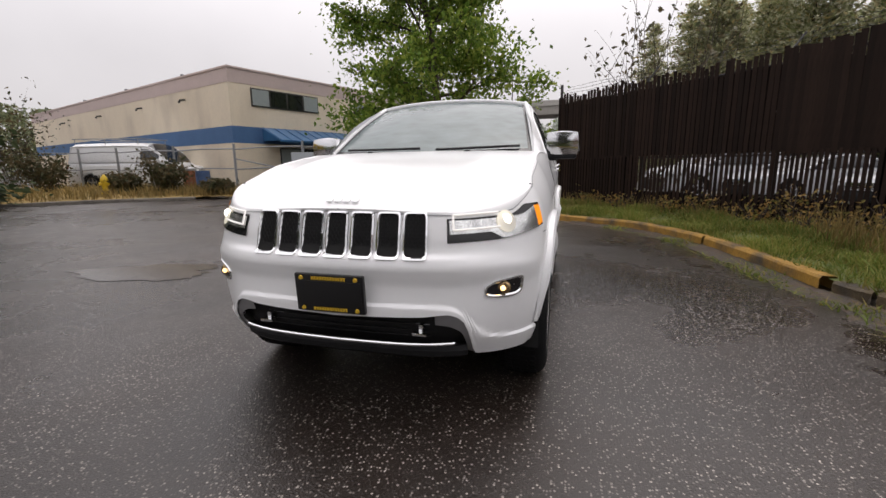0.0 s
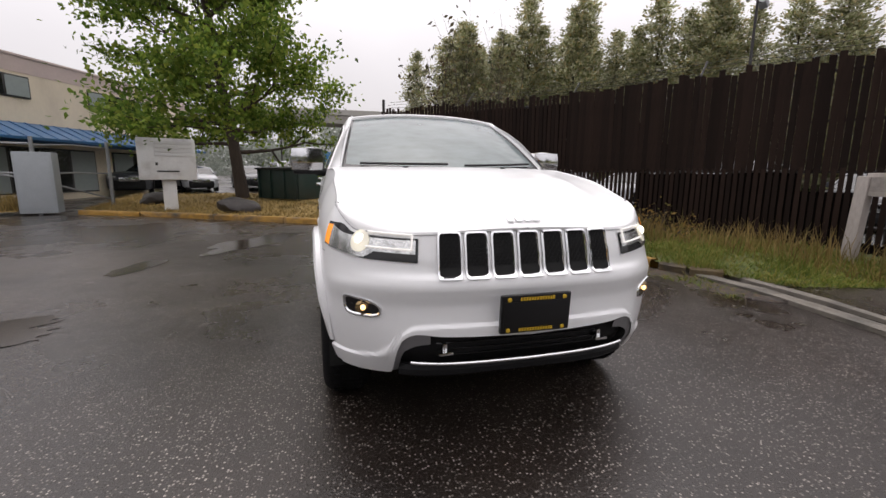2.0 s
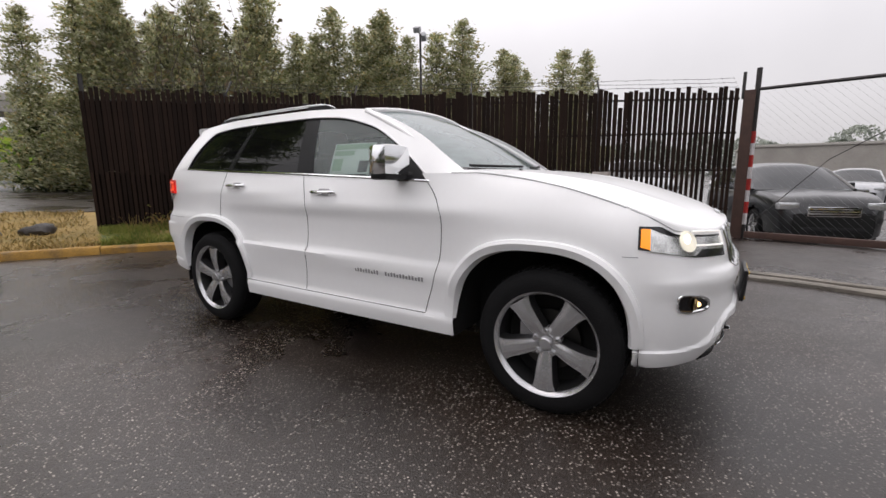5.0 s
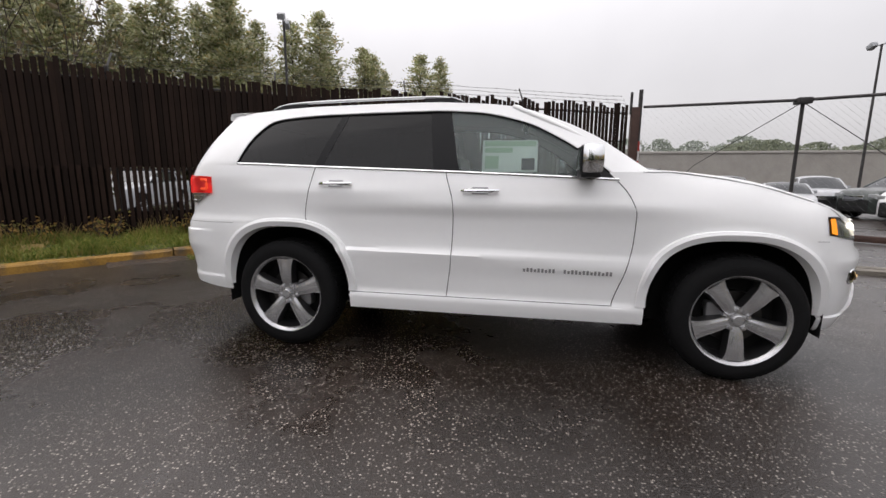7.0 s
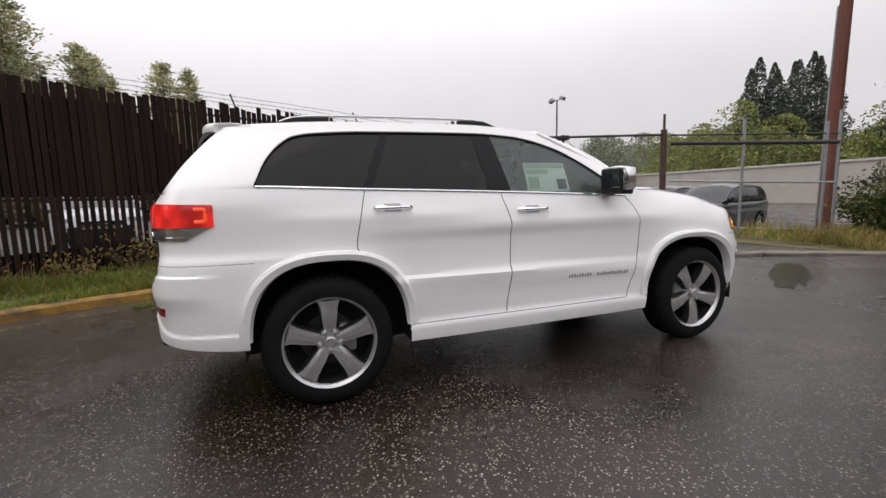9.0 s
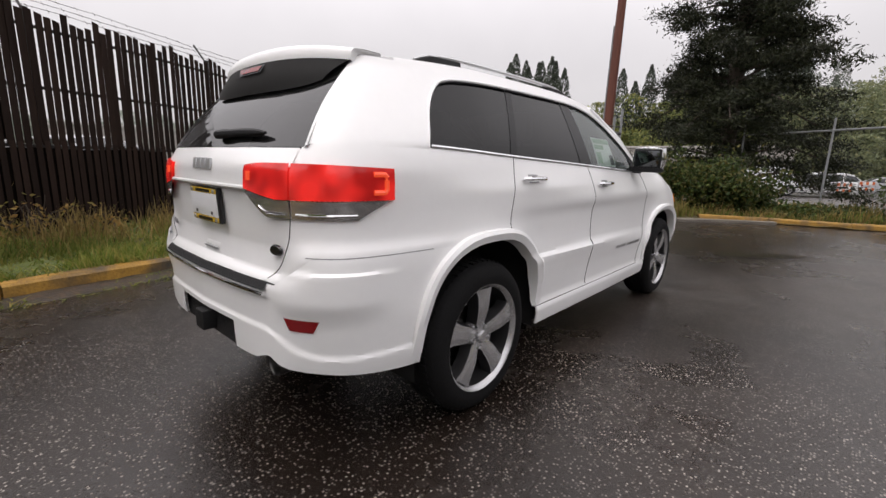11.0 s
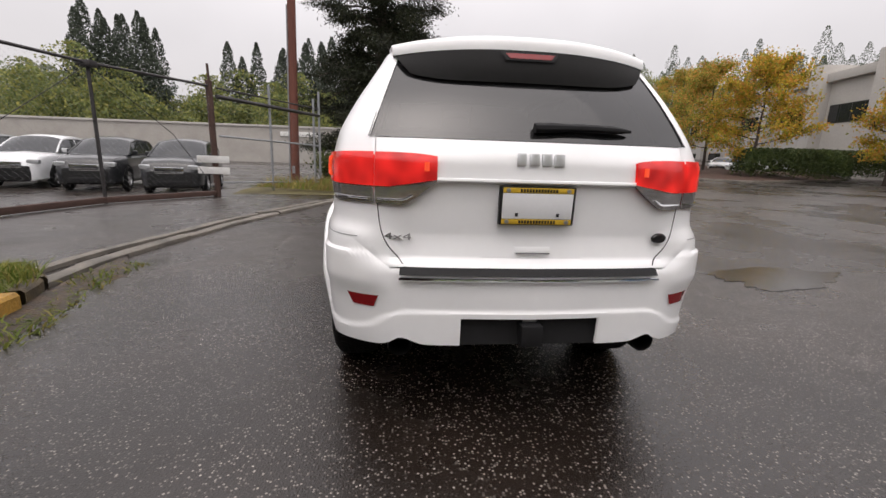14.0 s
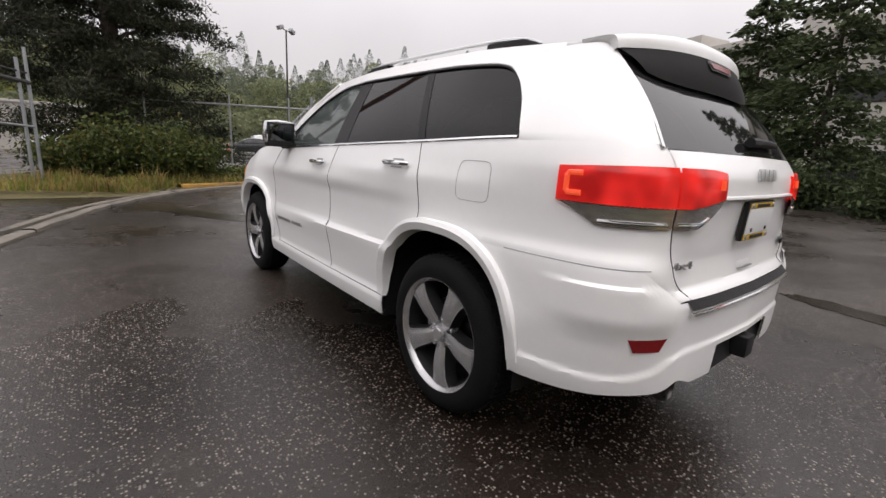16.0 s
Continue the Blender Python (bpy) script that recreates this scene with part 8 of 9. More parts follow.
parked("pickup", pose(-6.85, -14.1, 0, 0, 0, -17.5), (0.012, 0.045, 0.060), "dark teal pickup truck parked beside the pale fence", name="pickup_truck")
for k, (x, y, c, kd) in enumerate(((-21.3, -36.0, WHITE, "sedan"), (-25.6, -46.8, DARK, "suv"), (-27.6, -53.5, WHITE, "pickup"), (-35.0, -73.0, SILVER, "sedan"), (-37.2, -80.0, WHITE, "suv"), (-33.2, -80.5, (0.20, 0.02, 0.02), "sedan"), (-30.0, -82.0, GREY, "suv"))):
    parked(kd, face(x, y, 22), c, "car parked far down the road", group="cars down the road")
for k, (x, y, c) in enumerate(((-29.5, -33.5, WHITE), (-32.2, -34.5, DARK), (-35.0, -35.5, WHITE), (-38.0, -36.5, SILVER))):
    parked("sedan", face(x, y, 50), c, "car parked behind the planted island", group="cars behind the island")
# cars and barricades on the street behind the pine
for k, (x, y, c, kd, dg) in enumerate(((-1.0, -38.0, WHITE, "suv", 80), (-4.6, -40.0, SILVER, "sedan", 80), (3.0, -41.0, WHITE, "van", 85), (-9.0, -39.0, DARK, "sedan", 95))):
    parked(kd, face(x, y, dg), c, "vehicle parked on the street behind the pine", group="cars behind the pine")
for k, (x, y) in enumerate(((-2.6, -33.0), (-3.6, -33.4), (-4.7, -33.2), (-6.0, -33.6))):
    bar = thing("barricade", "orange and white striped street barricade", "barricade", "barricades", at=pose(x, y, ground_z(x, y), 0, 0, 12 * k))
    for z in (0.45, 0.80):
        bm = bmesh.new()
        box(bm, -0.42, 0.42, -0.02, 0.02, z, z + 0.20, 0.008)
        plank = part("plank", bm, white_metal, bar)
        for q in (-0.28, 0.0, 0.28):
            bm = bmesh.new()
            box(bm, q - 0.06, q + 0.06, -0.026, 0.026, z + 0.01, z + 0.19, 0.0)
            part("orange_stripe", bm, hazard_orange, plank)
    for q in (-0.38, 0.38):
        bm = bmesh.new()
        tube(bm, [(q, -0.22, 0), (q, 0, 1.02), (q, 0.22, 0)], 0.022, 6)
        part("leg", bm, zinc, bar)
for k, (x, y, c, kd) in enumerate(((6.4, 14.0, SILVER, "suv"), (8.4, 12.4, SILVER, "sedan"), (10.0, 9.4, SILVER, "sedan"), (11.4, 6.6, SILVER, "suv"), (12.6, 3.6, GREY, "sedan"), (13.4, 0.4, SILVER, "suv"))):
    parked(kd, face(x, y, 250), c, "pale car parked close behind the slatted fence", group="cars behind the fence")
# cars behind the maple
for k, (x, y, c, kd, dg) in enumerate(((-8.0, 24.5, SILVER, "sedan", 160), (-5.2, 26.0, DARK, "sedan", 160), (-10.8, 23.0, GREY, "suv", 160), (-3.2, 28.5, SILVER, "suv", 160), (5.8, 52, WHITE, "sedan", 200))):
    parked(kd, face(x, y, dg), c, "parked car beyond the dry lawn", group="cars beyond the lawn")
van = parked("van", pose(-19.6, 13.6, 0.12, 0, 0, 100) @ Matrix.Diagonal((1.15, 1.22, 1.12, 1)), WHITE, "white work van with a ladder rack behind the fence", name="work_van")
bm = bmesh.new()
for x in (-0.8, 0.8):
    tube(bm, [(x, -0.6, 2.24), (x, 2.3, 2.24)], 0.02, 6)
for y in (-0.5, 0.9, 2.2):
    tube(bm, [(-0.8, y, 2.0), (-0.8, y, 2.24), (0.8, y, 2.24), (0.8, y, 2.0)], 0.02, 6)
part("ladder_rack", bm, zinc, van)

# box truck with a blue oval on its side
bt = thing("box_truck", "white box truck with a plain blue oval on its side", "truck", at=pose(0.67, 41.67, 0.78, 0, 0, 78))
bm = bmesh.new()
box(bm, -1.15, 1.15, -1.2, 3.6, 0.9, 3.0, 0.04)
part("cargo_box", bm, white_metal, bt)
bm = bmesh.new()
box(bm, -1.0, 1.0, -3.4, -1.3, 0.55, 1.5, 0.15)
box(bm, -0.95, 0.95, -2.6, -1.3, 1.4, 2.35, 0.2)
part("cab", bm, white_metal, bt)
bm = bmesh.new()
box(bm, -0.97, 0.97, -2.45, -1.7, 1.55, 2.15, 0.1)
part("cab_glass", bm, car_glass, bt)
for sg in (-1, 1):
    bm = bmesh.new()
    lathe(bm, [(0.0, 1.165), (0.5, 1.165), (0.52, 1.15)], "x", 28)
    for v in bm.verts:
        v.co.y = v.co.y * 2.4 + 1.1
        v.co.z = v.co.z * 0.95 + 2.05
        v.co.x *= sg
    part("blue_oval", bm, material("blue_vinyl_%d" % (sg + 1), (0.05, 0.22, 0.50), rough=0.4, vary=0.1), bt)
    for y in (-2.5, 2.2):
        simple_wheel(bt, sg * 0.95, y, 0.42, sg)
bm = bmesh.new()
box(bm, -0.9, 0.9, -3.2, 3.5, 0.5, 0.9, 0.03)
part("chassis", bm, under_black, bt)
wt = parked("van", pose(-11.5, -44.0, 0, 0, 0, -10), WHITE, "white delivery van far down the road", name="delivery_van")

# ---------------------------------------------------------------- buildings and yard things
cream = material("cream_tilt_up_wall", (0.78, 0.68, 0.53), rough=0.8, vary=0.06, scale=1.2, bump=0.2, bump_scale=60, dirt=(0.42, 0.35, 0.28), dirt_amt=0.5, dirt_scale=0.6, stretch=(1, 1, 0.5))
pinkish = material("faded_pink_parapet", (0.58, 0.47, 0.44), rough=0.8, vary=0.06, scale=1.2)
blue_band = material("blue_painted_band", (0.060, 0.145, 0.30), rough=0.7, vary=0.12, scale=1.5)
awning_blue = material("blue_metal_awning", (0.035, 0.13, 0.28), rough=0.35, vary=0.15, scale=3, coat=0.3)
window_dark = material("dark_office_glass", (0.015, 0.017, 0.018), rough=0.08, vary=0.2)
frame_dark = material("dark_window_frame", (0.03, 0.028, 0.026), rough=0.5, vary=0.1)
curtain = material("pale_blind", (0.30, 0.34, 0.33), rough=0.8, vary=0.08)
roof_grey = material("grey_roof_felt", (0.12, 0.12, 0.12), rough=0.9, vary=0.2)
grey_wall = material("grey_concrete_wall", (0.36, 0.34, 0.31), rough=0.8, vary=0.10, scale=0.8, bump=0.2, bump_scale=30, dirt=(0.26, 0.24, 0.22), dirt_amt=0.5, dirt_scale=0.5)
pale_wall = material("pale_concrete_wall", (0.42, 0.40, 0.37), rough=0.8, vary=0.08, scale=0.5, bump=0.2, bump_scale=30)

# cream building with blue band; own axes: x along the awning face, y into the building
bl = thing("warehouse", "two-storey cream building with blue band and blue metal awning", "building", at=Matrix.Translation((-13.65, 13.15, 0)) @ Matrix.Rotation(math.atan2(0.945, 0.33), 4, "Z"))
for nm, z0, z1, m, pr in (("wall", -0.3, 2.32, cream, 0.0), ("blue_wall_band", 2.32, 3.08, blue_band, 0.006), ("upper_wall", 3.08, 4.98, cream, 0.0), ("parapet", 4.98, 5.58, pinkish, 0.012)):
    bm = bmesh.new()
    box(bm, -pr, 14.5 + pr, -pr, 30 + pr, z0, z1)
    part(nm, bm, m, bl)
bm = bmesh.new()
box(bm, -0.05, 14.55, -0.05, 30.05, 5.58, 5.68, 0.02)
part("coping", bm, pinkish, bl)


def office_window(parent, x0, x1, z0, z1, panes, y=-0.0):
    bm = bmesh.new()
    box(bm, x0, x1, y - 0.05, y + 0.02, z0, z1, 0.01)
    w = part("window", bm, frame_dark, parent)
    for k in range(panes):
        a, b = x0 + (x1 - x0) * k / panes + 0.05, x0 + (x1 - x0) * (k + 1) / panes - 0.05
        bm = bmesh.new()
        box(bm, a, b, y - 0.06, y - 0.045, z0 + 0.06, z1 - 0.06)
        part("pane", bm, window_dark if 0 < k < panes - 1 or panes < 3 else curtain, w)


for x0 in (1.05, 7.6):
    office_window(bl, x0, x0 + 3.9, 4.02, 4.86, 4)
for x0 in (2.4, 8.6):
    office_window(bl, x0, x0 + 5.2, 0.3, 2.15, 4)
bm = bmesh.new()
sheet(bm, lambda u, v: Vector((1.5 + 12.5 * u, -0.02 - 1.35 * v, 3.06 - 0.62 * v)), 30, 2, out=(0, -1, 1))
aw = part("awning", bm, awning_blue, bl, "ribbed blue metal awning")
thick(aw, 0.03)
bm = bmesh.new()
for x in (1.5, 14.0):
    vs = [bm.verts.new((x, -0.02, 3.06)), bm.verts.new((x, -1.37, 2.44)), bm.verts.new((x, -0.02, 2.44))]
    bm.faces.new(vs)
box(bm, 1.5, 14.0, -1.40, -1.36, 2.36, 2.46)
part("awning_edge", bm, awning_blue, aw)
for k in range(21):
    bm = bmesh.new()
    x = 1.55 + k * 0.6
    tube(bm, [(x, -0.03, 3.085), (x, -1.37, 2.465)], 0.022, 4)
    part("rib", bm, awning_blue, aw)
for x, y in ((-0.12, 4.0), (-0.12, 9.0), (-0.12, 15.0), (-0.12, 22.0)):
    bm = bmesh.new()
    tube(bm, [(0, y, 4.55), (-0.25, y, 4.5), (-0.32, y, 4.38)], 0.05, 8)
    part("wall_lamp", bm, frame_dark, bl)
for y in (5.0, 12.0, 19.0):
    bm = bmesh.new()
    tube(bm, [(0.5, y, 5.6), (0.5, y, 5.95)], 0.10, 8)
    part("roof_vent", bm, zinc, bl)

# netting fence and gate before the cream building
nf = thing("netting_fence", "bent wire-netting gates before the cream building", "fence", kind="structure")
NP = [Vector((-7.5, 12.6)), Vector((-8.5, 10.7)), Vector((-12.0, 11.2)), Vector((-15.5, 11.6)), Vector((-19.0, 11.8)), Vector((-21.5, 11.9)), Vector((-26.0, 11.4))]
for a, b in zip(NP, NP[1:]):
    for z in (1.95, 1.15):
        bm = bmesh.new()
        tube(bm, [(a.x, a.y, z), (*((a + b) / 2), z + 0.03), (b.x, b.y, z - 0.03)], 0.026, 6)
        part("rail", bm, zinc, nf)
    netting(nf, a, b, 0.2, 1.95, 0.10)
for p in NP:
    bm = bmesh.new()
    tube(bm, [(p.x, p.y, 0), (p.x, p.y, 2.15)], 0.05, 8)
    part("post", bm, zinc, nf)
bm = bmesh.new()
tube(bm, [(-12.0, 11.2, 1.55), (-8.5, 10.9, 0.95), (-7.5, 12.5, 0.35)], 0.025, 6)
part("diagonal_brace", bm, zinc, nf)
cab = thing("utility_cabinet", "pale grey metal utility cabinet by the gate", "cabinet", at=pose(-8.55, 10.9, 0.05, 0, 0, 12))
bm = bmesh.new()
box(bm, -0.42, 0.42, -0.3, 0.3, 0, 1.68, 0.03)
part("cabinet_body", bm, material("pale_grey_sheet", (0.36, 0.39, 0.41), rough=0.5, vary=0.1, scale=3), cab)
bm = bmesh.new()
box(bm, -0.36, 0.36, -0.312, -0.298, 0.15, 1.58, 0.01)
part("cabinet_door", bm, material("pale_grey_door", (0.38, 0.41, 0.43), rough=0.5, vary=0.08, scale=4), cab)

# cluster box on a post
mb = thing("cluster_mailbox", "white metal cluster box on a thick white post", "mailbox", at=pose(-5.15, 10.35, 0.1, 0, 0, 20))
bm = bmesh.new()
box(bm, -0.17, 0.17, -0.15, 0.15, -0.1, 0.92, 0.02)
part("box_post", bm, white_metal, mb)
bm = bmesh.new()
box(bm, -0.70, 0.70, -0.28, 0.28, 0.90, 2.05, 0.03)
part("box_body", bm, white_metal, mb)
for k in range(4):
    bm = bmesh.new()
    box(bm, -0.30, 0.62, -0.295, -0.278, 1.55 + k * 0.11, 1.64 + k * 0.11, 0.006)
    part("box_door", bm, material("box_door_white_%d" % k, (0.58, 0.58, 0.56), rough=0.5, vary=0.06), mb)
bm = bmesh.new()
box(bm, -0.28, 0.26, -0.295, -0.278, 1.12, 1.16)
box(bm, -0.30, -0.24, -0.295, -0.278, 1.30, 1.38)
part("box_slot", bm, frame_dark, mb)

# green bin
dp = thing("dumpster", "dark green steel dumpster with a dented lid", "dumpster", at=pose(-2.1, 13.9, 0.18, 0, 0, -42))
bin_green = material("dark_green_steel", (0.010, 0.030, 0.024), rough=0.5, vary=0.3, scale=3, dirt=(0.03, 0.03, 0.025), dirt_amt=0.6)
bm = bmesh.new()
box(bm, -1.05, 1.05, -0.6, 0.6, 0.08, 1.22, 0.03)
part("bin_body", bm, bin_green, dp)
bm = bmesh.new()
box(bm, -1.08, 1.08, -0.64, 0.64, 1.20, 1.27, 0.02, Matrix.Rotation(radians(3), 4, "X"))
part("bin_lid", bm, material("black_bin_lid", (0.014, 0.016, 0.016), rough=0.45, vary=0.2), dp)
for x in (-0.95, -0.35, 0.35, 0.95):
    bm = bmesh.new()
    box(bm, x - 0.04, x + 0.04, -0.66, -0.6, 0.1, 1.18, 0.01)
    part("bin_rib", bm, bin_green, dp)

# boulders
rock = material("dark_wet_rock", (0.035, 0.030, 0.028), rough=0.6, vary=0.35, scale=5, bump=0.7, bump_scale=20)
for k, (x, y, r, sx) in enumerate(((-3.2, 9.35, 0.42, 1.35), (-0.7, 14.2, 0.40, 1.1), (-0.75, 9.3, 0.27, 1.3), (-0.05, 8.9, 0.25, 1.4), (-6.3, 12.5, 0.45, 1.0))):
    bm = bmesh.new()
    bmesh.ops.create_icosphere(bm, subdivisions=3, radius=r)
    for v in bm.verts:
        n_ = noise.noise(v.co * 2.2 / r * 0.4 + Vector((k * 7, 0, 0))) + 0.5 * noise.noise(v.co * 5 / r * 0.4 + Vector((k * 7, 3, 0)))
        v.co *= 1 + 0.35 * n_
        v.co.x *= sx
        v.co.z = v.co.z * 0.62
    o = own("boulder", bm, rock, "dark wet boulder on the dry lawn", "rock", "boulders on the lawn", smooth=40)
    o.matrix_basis = pose(x, y, 0.13 + r * 0.36, 0, 0, 35 * k)

# hydrant
hy = thing("fire_hydrant", "yellow fire hydrant in the weeds", "hydrant", at=pose(-17.2, 9.7, 0.18))
hyd = material("yellow_hydrant_paint", (0.62, 0.42, 0.02), rough=0.5, vary=0.15)
bm = bmesh.new()
lathe(bm, [(0.17, 0), (0.17, 0.06), (0.11, 0.08), (0.11, 0.5), (0.15, 0.52), (0.15, 0.58), (0.12, 0.66), (0.06, 0.74), (0.03, 0.80), (0.0, 0.80)], "z", 16)
part("hydrant_barrel", bm, hyd, hy)
for a in (0, 120, 240):
    bm = bmesh.new()
    c, s = math.cos(radians(a)), math.sin(radians(a))
    tube(bm, [(0, 0, 0.42), (0.20 * c, 0.20 * s, 0.42)], 0.07, 10)
    part("hydrant_nozzle", bm, hyd, hy)

# litter of goods beside the cream building
clut = random.Random(5)
for k, (c, lb, nm) in enumerate((((0.05, 0.10, 0.22), "blue plastic drum beside the wall", "drum"), ((0.25, 0.09, 0.04), "rust-brown steel drum beside the wall", "drum"), ((0.55, 0.53, 0.50), "pale crate beside the wall", "crate"), ((0.10, 0.05, 0.06), "dark red bin beside the wall", "crate"), ((0.5, 0.5, 0.48), "white sack of goods by the wall", "crate"))):
    bm = bmesh.new()
    x, y = -14.8 - k * 0.95, 12.35 + k * 0.25
    if nm == "drum":
        lathe(bm, [(0.0, 0.0), (0.29, 0.0), (0.30, 0.3), (0.29, 0.32), (0.30, 0.6), (0.29, 0.88), (0.0, 0.88)], "z", 18)
    else:
        box(bm, -0.42, 0.42, -0.35, 0.35, 0, 0.8 + 0.15 * (k % 2), 0.05)
    o = own(nm, bm, material("goods_%d" % k, c, rough=0.6, vary=0.2, scale=4), lb, nm, "goods by the wall")
    o.matrix_basis = pose(x, y, 0.2, 0, 0, clut.uniform(-20, 20))

# long low building behind the car park
lw = thing("storage_building", "long low grey building behind the car park", "building", at=pose(0, 0, 0))
for (x0, x1, y0_, y1_, h) in ((52, 66, -62, -4, 3.8), (2, 52, -66, -52, 3.7)):
    bm = bmesh.new()
    box(bm, x0, x1, y0_, y1_, -0.7, h)
    w_ = part("wall", bm, grey_wall, lw)
    bm = bmesh.new()
    box(bm, x0 - 0.15, x1 + 0.15, y0_ - 0.15, y1_ + 0.15, h, h + 0.25, 0.04)
    part("roof_edge", bm, pale_wall, lw)
bm = bmesh.new()
box(bm, 10, 14.5, -51.96, -51.86, 2.7, 3.25, 0.02)
part("sign_board", bm, white_metal, lw)

# concrete office building by the conifers
ob2 = thing("office_building", "three-storey pale concrete office building with deep piers", "building", at=Matrix.Translation((-33.5, -8.0, 0)) @ Matrix.Rotation(math.atan2(-0.97, -0.25), 4, "Z"))
bm = bmesh.new()
box(bm, -14, 60, -18, 0, -0.5, 9.0)
part("wall", bm, pale_wall, ob2)
for k in range(9):
    bm = bmesh.new()
    x = -12 + k * 8.0
    h = 10.6 - 0.0 * k
    box(bm, x, x + 1.5, -2, 1.1, -0.3, h, 0.05)
    part("pier", bm, pale_wall, ob2)
    for z0_, z1_ in ((0.4, 2.6), (5.2, 6.9)):
        bm = bmesh.new()
        box(bm, x + 1.9, x + 7.6, -0.3, 0.05, z0_, z1_, 0.02)
        w_ = part("window", bm, frame_dark, ob2)
        for q in range(4):
            bm = bmesh.new()
            a = x + 1.95 + q * 1.41
            box(bm, a + 0.05, a + 1.36, 0.04, 0.07, z0_ + 0.06, z1_ - 0.06)
            part("pane", bm, window_dark, w_)
    bm = bmesh.new()
    box(bm, x + 1.5, x + 8.0, -1, 0.5, 9.0, 9.8, 0.04)
    part("parapet", bm, pale_wall, ob2)
bm = bmesh.new()
for k in range(9):
    box(bm, 4.2, 6.2, 1.2 + k * 0.28, 1.5 + k * 0.28, -0.1, 1.6 - k * 0.18)
part("outer_stair", bm, concrete, ob2)

# planted island with mulch, hedge and autumn trees
ISLE = [(-31.0, -52.0), (-26.5, -40.0), (-22.9, -31.9), (-20.4, -26.0), (-20.2, -23.2), (-22.6, -21.8), (-28.0, -23.4), (-34.0, -26.0)]
kerb_run("kerb_island", ISLE, 0.16, 0.14, concrete, "concrete kerb of the planted island", 3.0)
verge("island_mulch", ISLE, [(-36, -52), (-32, -42), (-29, -35), (-27, -30), (-26, -28), (-26.2, -27), (-30, -28), (-34, -30)], 0.12, 0.50, mulch, "brown bark mulch bed on the island", 40, 10, follow=True)
for k, (x, y, w, l_, dg) in enumerate(((-26.8, -24.0, 1.7, 7.0, 66), (-33.0, -26.0, 1.7, 6.0, 70))):
    rs = np.random.RandomState(90 + k)
    n_ = 9000
    c = rs.uniform(-1, 1, (n_, 3))
    c[:, 2] = np.abs(c[:, 2]) ** 0.5
    c /= np.maximum(1, np.linalg.norm(c * np.array([0.9, 0.9, 0.75]), axis=1))[:, None]
    o = new("hedge", leaves("hedge", c * np.array([w, l_ / 2, 2.0]), rs.uniform(0.05, 0.10, n_), hedge_green, rs))
    tagged(o, "clipped grey-green hedge on the island", "hedge", "island hedges")
    o.matrix_basis = pose(x, y, ground_z(x, y) + 0.25, 0, 0, dg)
for k, (x, y, h, w, m) in enumerate(((-25.6, -31.0, 8.4, 6.6, autumn_mixed), (-25.4, -25.6, 8.0, 6.2, autumn_leaves), (-28.6, -39.8, 9.2, 7.6, autumn_mixed), (-32.0, -52.0, 9.5, 10.0, wood_green), (-31.0, -21.0, 6.4, 3.6, autumn_leaves))):
    broadleaf("autumn_tree", pose(x, y, ground_z(x, y) + 0.2), h, w, 100 + k, m, "small tree turning yellow and orange on the island" if m is not wood_green else "green tree at the far end of the island", 0.22, 15000 if k < 3 else 8000, 0.095, 16, trunk_r=0.12, cluster=0.42, group="autumn trees")
for k, (x, y, h, w) in enumerate(((-26.6, -13.0, 8.0, 4.6),)):
    broadleaf("broad_tree", pose(x, y, 0.2), h, w, 120 + k, wood_green, "green tree before the office building", 0.15, 9000, 0.13, 13, trunk_r=0.15)
for k, (x, y, h, w) in enumerate(((-19.5, -1.4, 11.0, 6.4), (-17.5, 3.4, 10.0, 6.0), (-22.0, -4.6, 9.5, 5.6))):
    spire("fir_tree", pose(x, y, 0.0), h, w, 130 + k, fir_green, "dark blue-green fir with drooping boughs", 11000, 0.11, 0.03, 0.35, 0.7, "firs by the road")
for k, (x, y, w, h) in enumerate(((-16.8, -1.2, 2.2, 1.3), (-16.2, 1.2, 2.4, 1.4), (-18.0, -3.8, 2.2, 1.3), (-15.9, 3.6, 2.2, 1.4))):
    shrub("shrub", pose(x, y, 0), w, h, 140 + k, fir_green, "low grey-green juniper under the firs", 4200, 0.07, 12, "junipers under the firs")

# light poles
def light_pole(x, y, h, heads, label, lean=0.0):
    t = thing("light_pole", label, "lamp post", "light poles", at=pose(x, y, ground_z(x, y)))
    bm = bmesh.new()
    tube(bm, [(0, 0, -0.2), (lean, 0, h)], [0.09, 0.055], 10)
    part("pole_shaft", bm, dark_steel, t)
    for a in heads:
        bm = bmesh.new()
        c, s = math.cos(radians(a)), math.sin(radians(a))
        tube(bm, [(lean, 0, h - 0.05), (lean + 0.5 * c, 0.5 * s, h)], 0.03, 6)
        part("arm", bm, dark_steel, t)
        bm = bmesh.new()
        box(bm, -0.22, 0.22, -0.17, 0.17, -0.14, 0.14, 0.04, Matrix.Translation((lean + 0.62 * c, 0.62 * s, h + 0.03)) @ Matrix.Rotation(radians(a), 4, "Z") @ Matrix.Rotation(radians(25), 4, "Y"))
        part("lamp_head", bm, zinc, t)


light_pole(17.9, 12.3, 8.9, (20, 200), "floodlight pole with two heads behind the fence")
light_pole(28.0, -20.3, 9.4, (10, 190), "floodlight pole with two heads in the car park")
light_pole(-10.2, -32.0, 9.5, (30, 210), "tall light pole beyond the pale fence")
light_pole(-5.5, 52.0, 12.0, (0, 180), "tall light pole beyond the lawn")

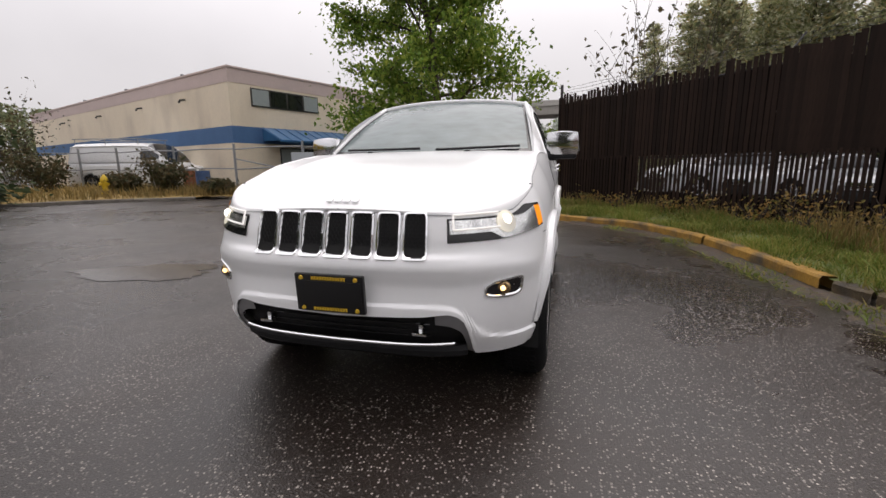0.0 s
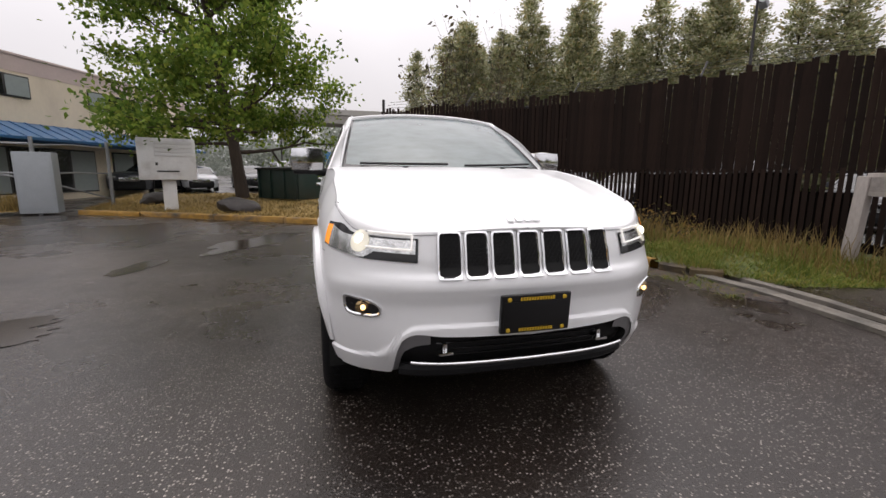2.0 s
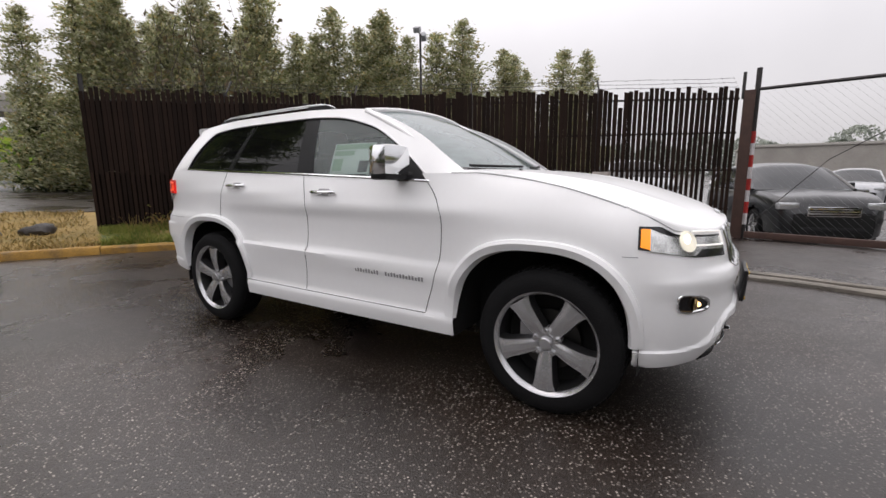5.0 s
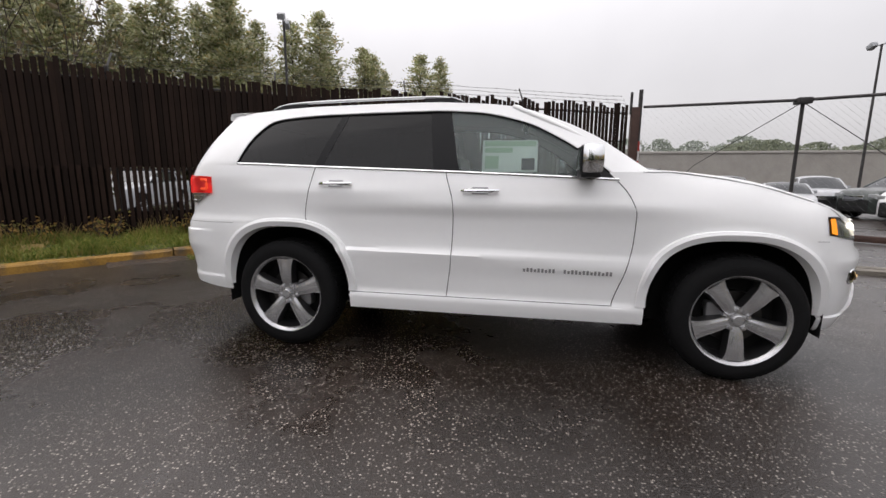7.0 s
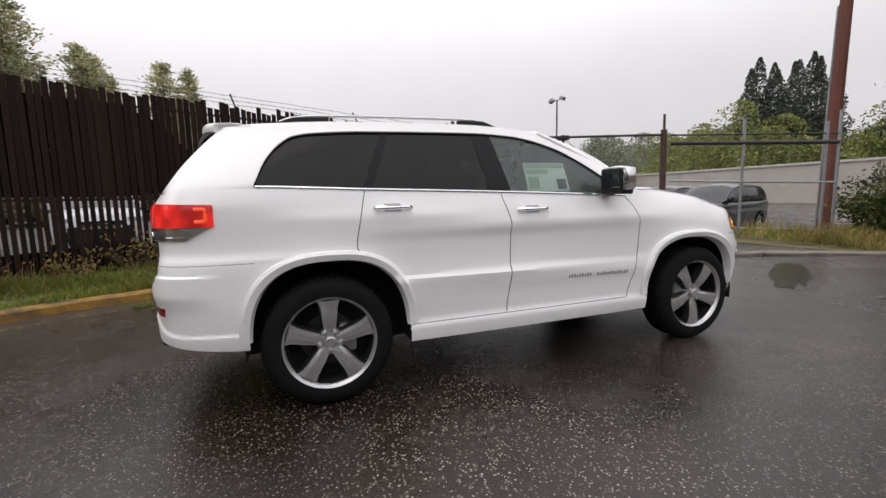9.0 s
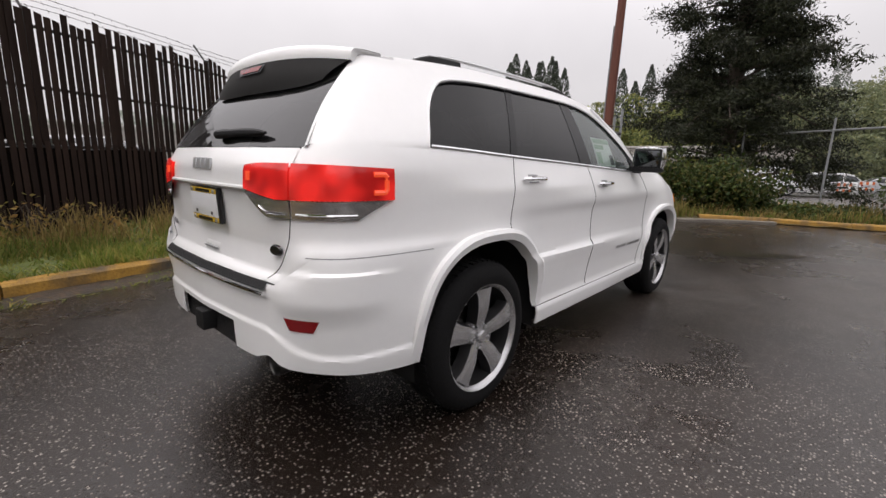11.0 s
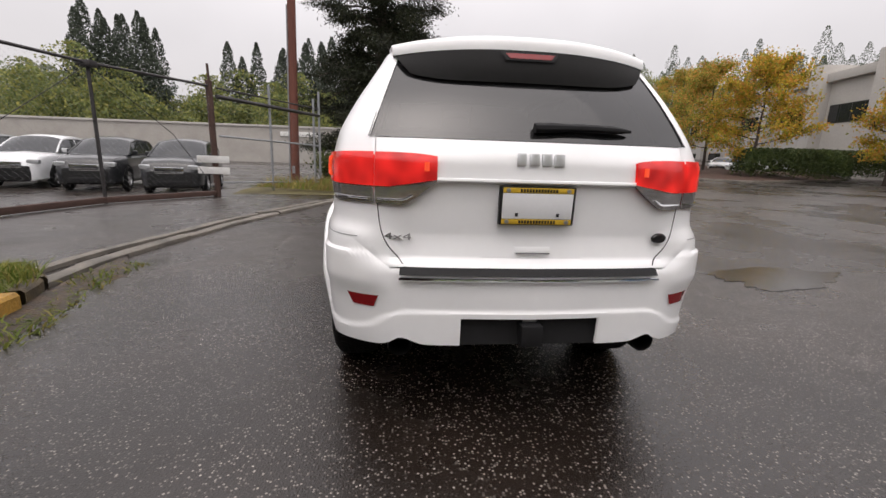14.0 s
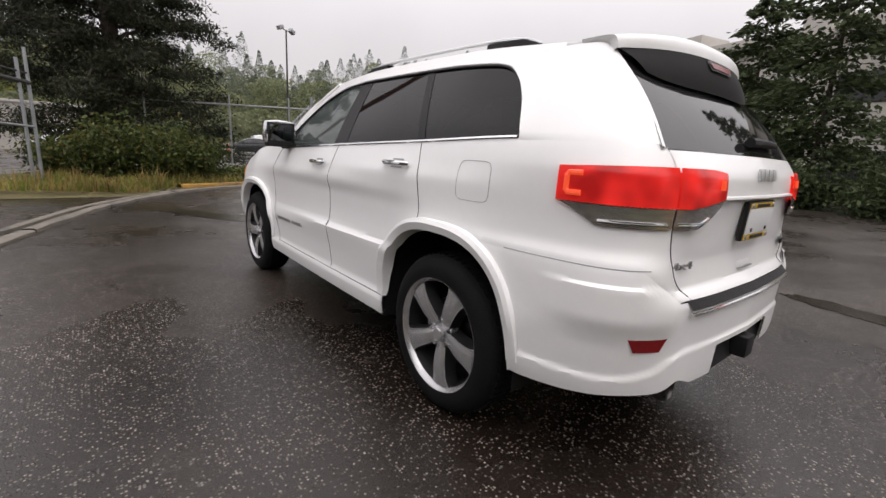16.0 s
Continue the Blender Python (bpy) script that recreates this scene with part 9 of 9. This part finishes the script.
# far overpass
ovp = thing("overpass", "grey concrete road bridge in the distance", "bridge", at=pose(0, 0, 0))
bm = bmesh.new()
box(bm, -75, 60, 92, 101, 11.5, 13.2, 0.1)
part("deck", bm, grey_wall, ovp)
bm = bmesh.new()
box(bm, -75, 60, 91.7, 92.1, 13.2, 14.3)
part("parapet", bm, pale_wall, ovp)
for x in (-40, -8, 7.2, 38):
    bm = bmesh.new()
    tube(bm, [(x, 96, -1), (x, 96, 10.4), (x, 96, 11.6)], [1.1, 1.1, 2.6], 14)
    part("pier", bm, pale_wall, ovp)

# far woods
def woods(name, spots, seed, mat, label, kind_cone, n_leaf=520, size=0.5):
    rs = np.random.RandomState(seed)
    cs, sz = [], []
    for (x, y, h, w) in spots:
        n_ = n_leaf
        g = rs.rand(n_) ** (1.0 if kind_cone else 0.8)
        a = rs.uniform(0, 6.2832, n_)
        rr = np.sqrt(rs.rand(n_)) * 0.85 + 0.15
        if kind_cone:
            r = w / 2 * (1 - g) ** 0.85 * rr * (0.88 + 0.14 * np.sin(g * h * 1.7 + x) + 0.10 * np.sin(a * 2 + x + g * 9)) + 0.15
        else:
            r = w / 2 * np.sqrt(np.maximum(0, 1 - (2 * g - 0.85) ** 2 / 1.4)) * rr * (0.8 + 0.3 * np.sin(a * 3 + g * 7))
        cs.append(np.stack([x + r * np.cos(a), y + r * np.sin(a), g * h], 1))
        sz.append(rs.uniform(0.6, 1.3, n_) * size * (0.70 * (1.05 - 0.55 * g) if kind_cone else 0.7))
    c, s_ = np.concatenate(cs), np.concatenate(sz)
    o = new(name, leaves(name, c, s_, mat, rs, 1.2, 0.3))
    return tagged(o, label, "trees", kind="stuff")


def ring(n, a0, a1, d0, d1, h0, h1, w0, w1, seed):
    """Trees between two bearings, degrees clockwise from +y."""
    r_ = random.Random(seed)
    out = []
    for k in range(n):
        a = radians(a0 + (a1 - a0) * (k + r_.random()) / n)
        d = r_.uniform(d0, d1)
        out.append((math.sin(a) * d, math.cos(a) * d, r_.uniform(h0, h1), r_.uniform(w0, w1)))
    return out


# distance haze is mixed into ridge_fir and hazy_mixed: pale, grey, low contrast
ridge_fir = leaf_material("haze_tinted_fir_needles", [(0.125, 0.148, 0.115), (0.145, 0.170, 0.130), (0.17, 0.195, 0.148)], trans=0.3)
hazy_mixed = leaf_material("haze_tinted_mixed_leaves", [(0.165, 0.195, 0.115), (0.195, 0.225, 0.130), (0.23, 0.255, 0.14), (0.28, 0.28, 0.14)], trans=0.4)
lot_mixed = leaf_material("lot_tree_leaves", [(0.115, 0.145, 0.06), (0.16, 0.195, 0.075), (0.23, 0.255, 0.085), (0.33, 0.31, 0.09)], trans=0.4)
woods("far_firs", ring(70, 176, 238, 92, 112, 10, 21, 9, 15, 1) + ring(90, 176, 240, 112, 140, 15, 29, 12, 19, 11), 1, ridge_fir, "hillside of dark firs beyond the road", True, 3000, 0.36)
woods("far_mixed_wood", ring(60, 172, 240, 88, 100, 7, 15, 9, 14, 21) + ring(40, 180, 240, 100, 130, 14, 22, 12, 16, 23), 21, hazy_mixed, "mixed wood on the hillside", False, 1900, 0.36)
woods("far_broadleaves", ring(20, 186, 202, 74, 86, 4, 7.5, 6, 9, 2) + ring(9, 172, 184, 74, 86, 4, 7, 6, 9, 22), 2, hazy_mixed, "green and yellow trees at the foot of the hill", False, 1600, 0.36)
woods("poplar_undergrowth", [(7.0 + 27.0 * k / 44, 34.5 - 24.0 * k / 44 + 3.0 * math.sin(math.pi * k / 44), 4.6 + 0.8 * math.sin(k * 1.7), 3.2) for k in range(45)], 12, shrub_green, "dark thicket at the feet of the poplars", False, 520, 0.32)
woods("far_lot_trees", ring(24, 138, 178, 78, 90, 5, 11, 7, 12, 3) + ring(22, 138, 178, 90, 102, 9, 17, 9, 15, 31), 3, lot_mixed, "yellow-green trees behind the car park", False, 1900, 0.38)
woods("far_lot_firs", ring(9, 146, 153, 95, 108, 21, 26, 11, 14, 4) + ring(3, 159, 163, 95, 105, 20, 23, 10, 12, 5) + ring(14, 165, 178, 90, 112, 20, 26, 12, 15, 6), 4, leaf_material("dark_fir_needles", [(0.045, 0.058, 0.045), (0.060, 0.075, 0.055), (0.080, 0.095, 0.066)], trans=0.2), "clumps of tall dark firs behind the car park", True, 4200, 0.5)
# haze is put into these leaf colours too, nearly grey for the ridges
haze_green = leaf_material("haze_tinted_far_leaves", [(0.30, 0.33, 0.29), (0.34, 0.37, 0.32), (0.38, 0.41, 0.35)], trans=0.4)
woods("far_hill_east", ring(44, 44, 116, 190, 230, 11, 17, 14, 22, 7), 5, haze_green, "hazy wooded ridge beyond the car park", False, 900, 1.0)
woods("far_hill_south", ring(24, 112, 128, 150, 200, 8, 13, 14, 22, 17) + ring(30, 128, 152, 150, 200, 15, 23, 14, 22, 18), 15, leaf_material("haze_tinted_ridge_leaves", [(0.20, 0.225, 0.17), (0.235, 0.26, 0.19), (0.28, 0.295, 0.21)], trans=0.4), "hazy green wooded ridge behind the storage building", False, 2000, 0.62)
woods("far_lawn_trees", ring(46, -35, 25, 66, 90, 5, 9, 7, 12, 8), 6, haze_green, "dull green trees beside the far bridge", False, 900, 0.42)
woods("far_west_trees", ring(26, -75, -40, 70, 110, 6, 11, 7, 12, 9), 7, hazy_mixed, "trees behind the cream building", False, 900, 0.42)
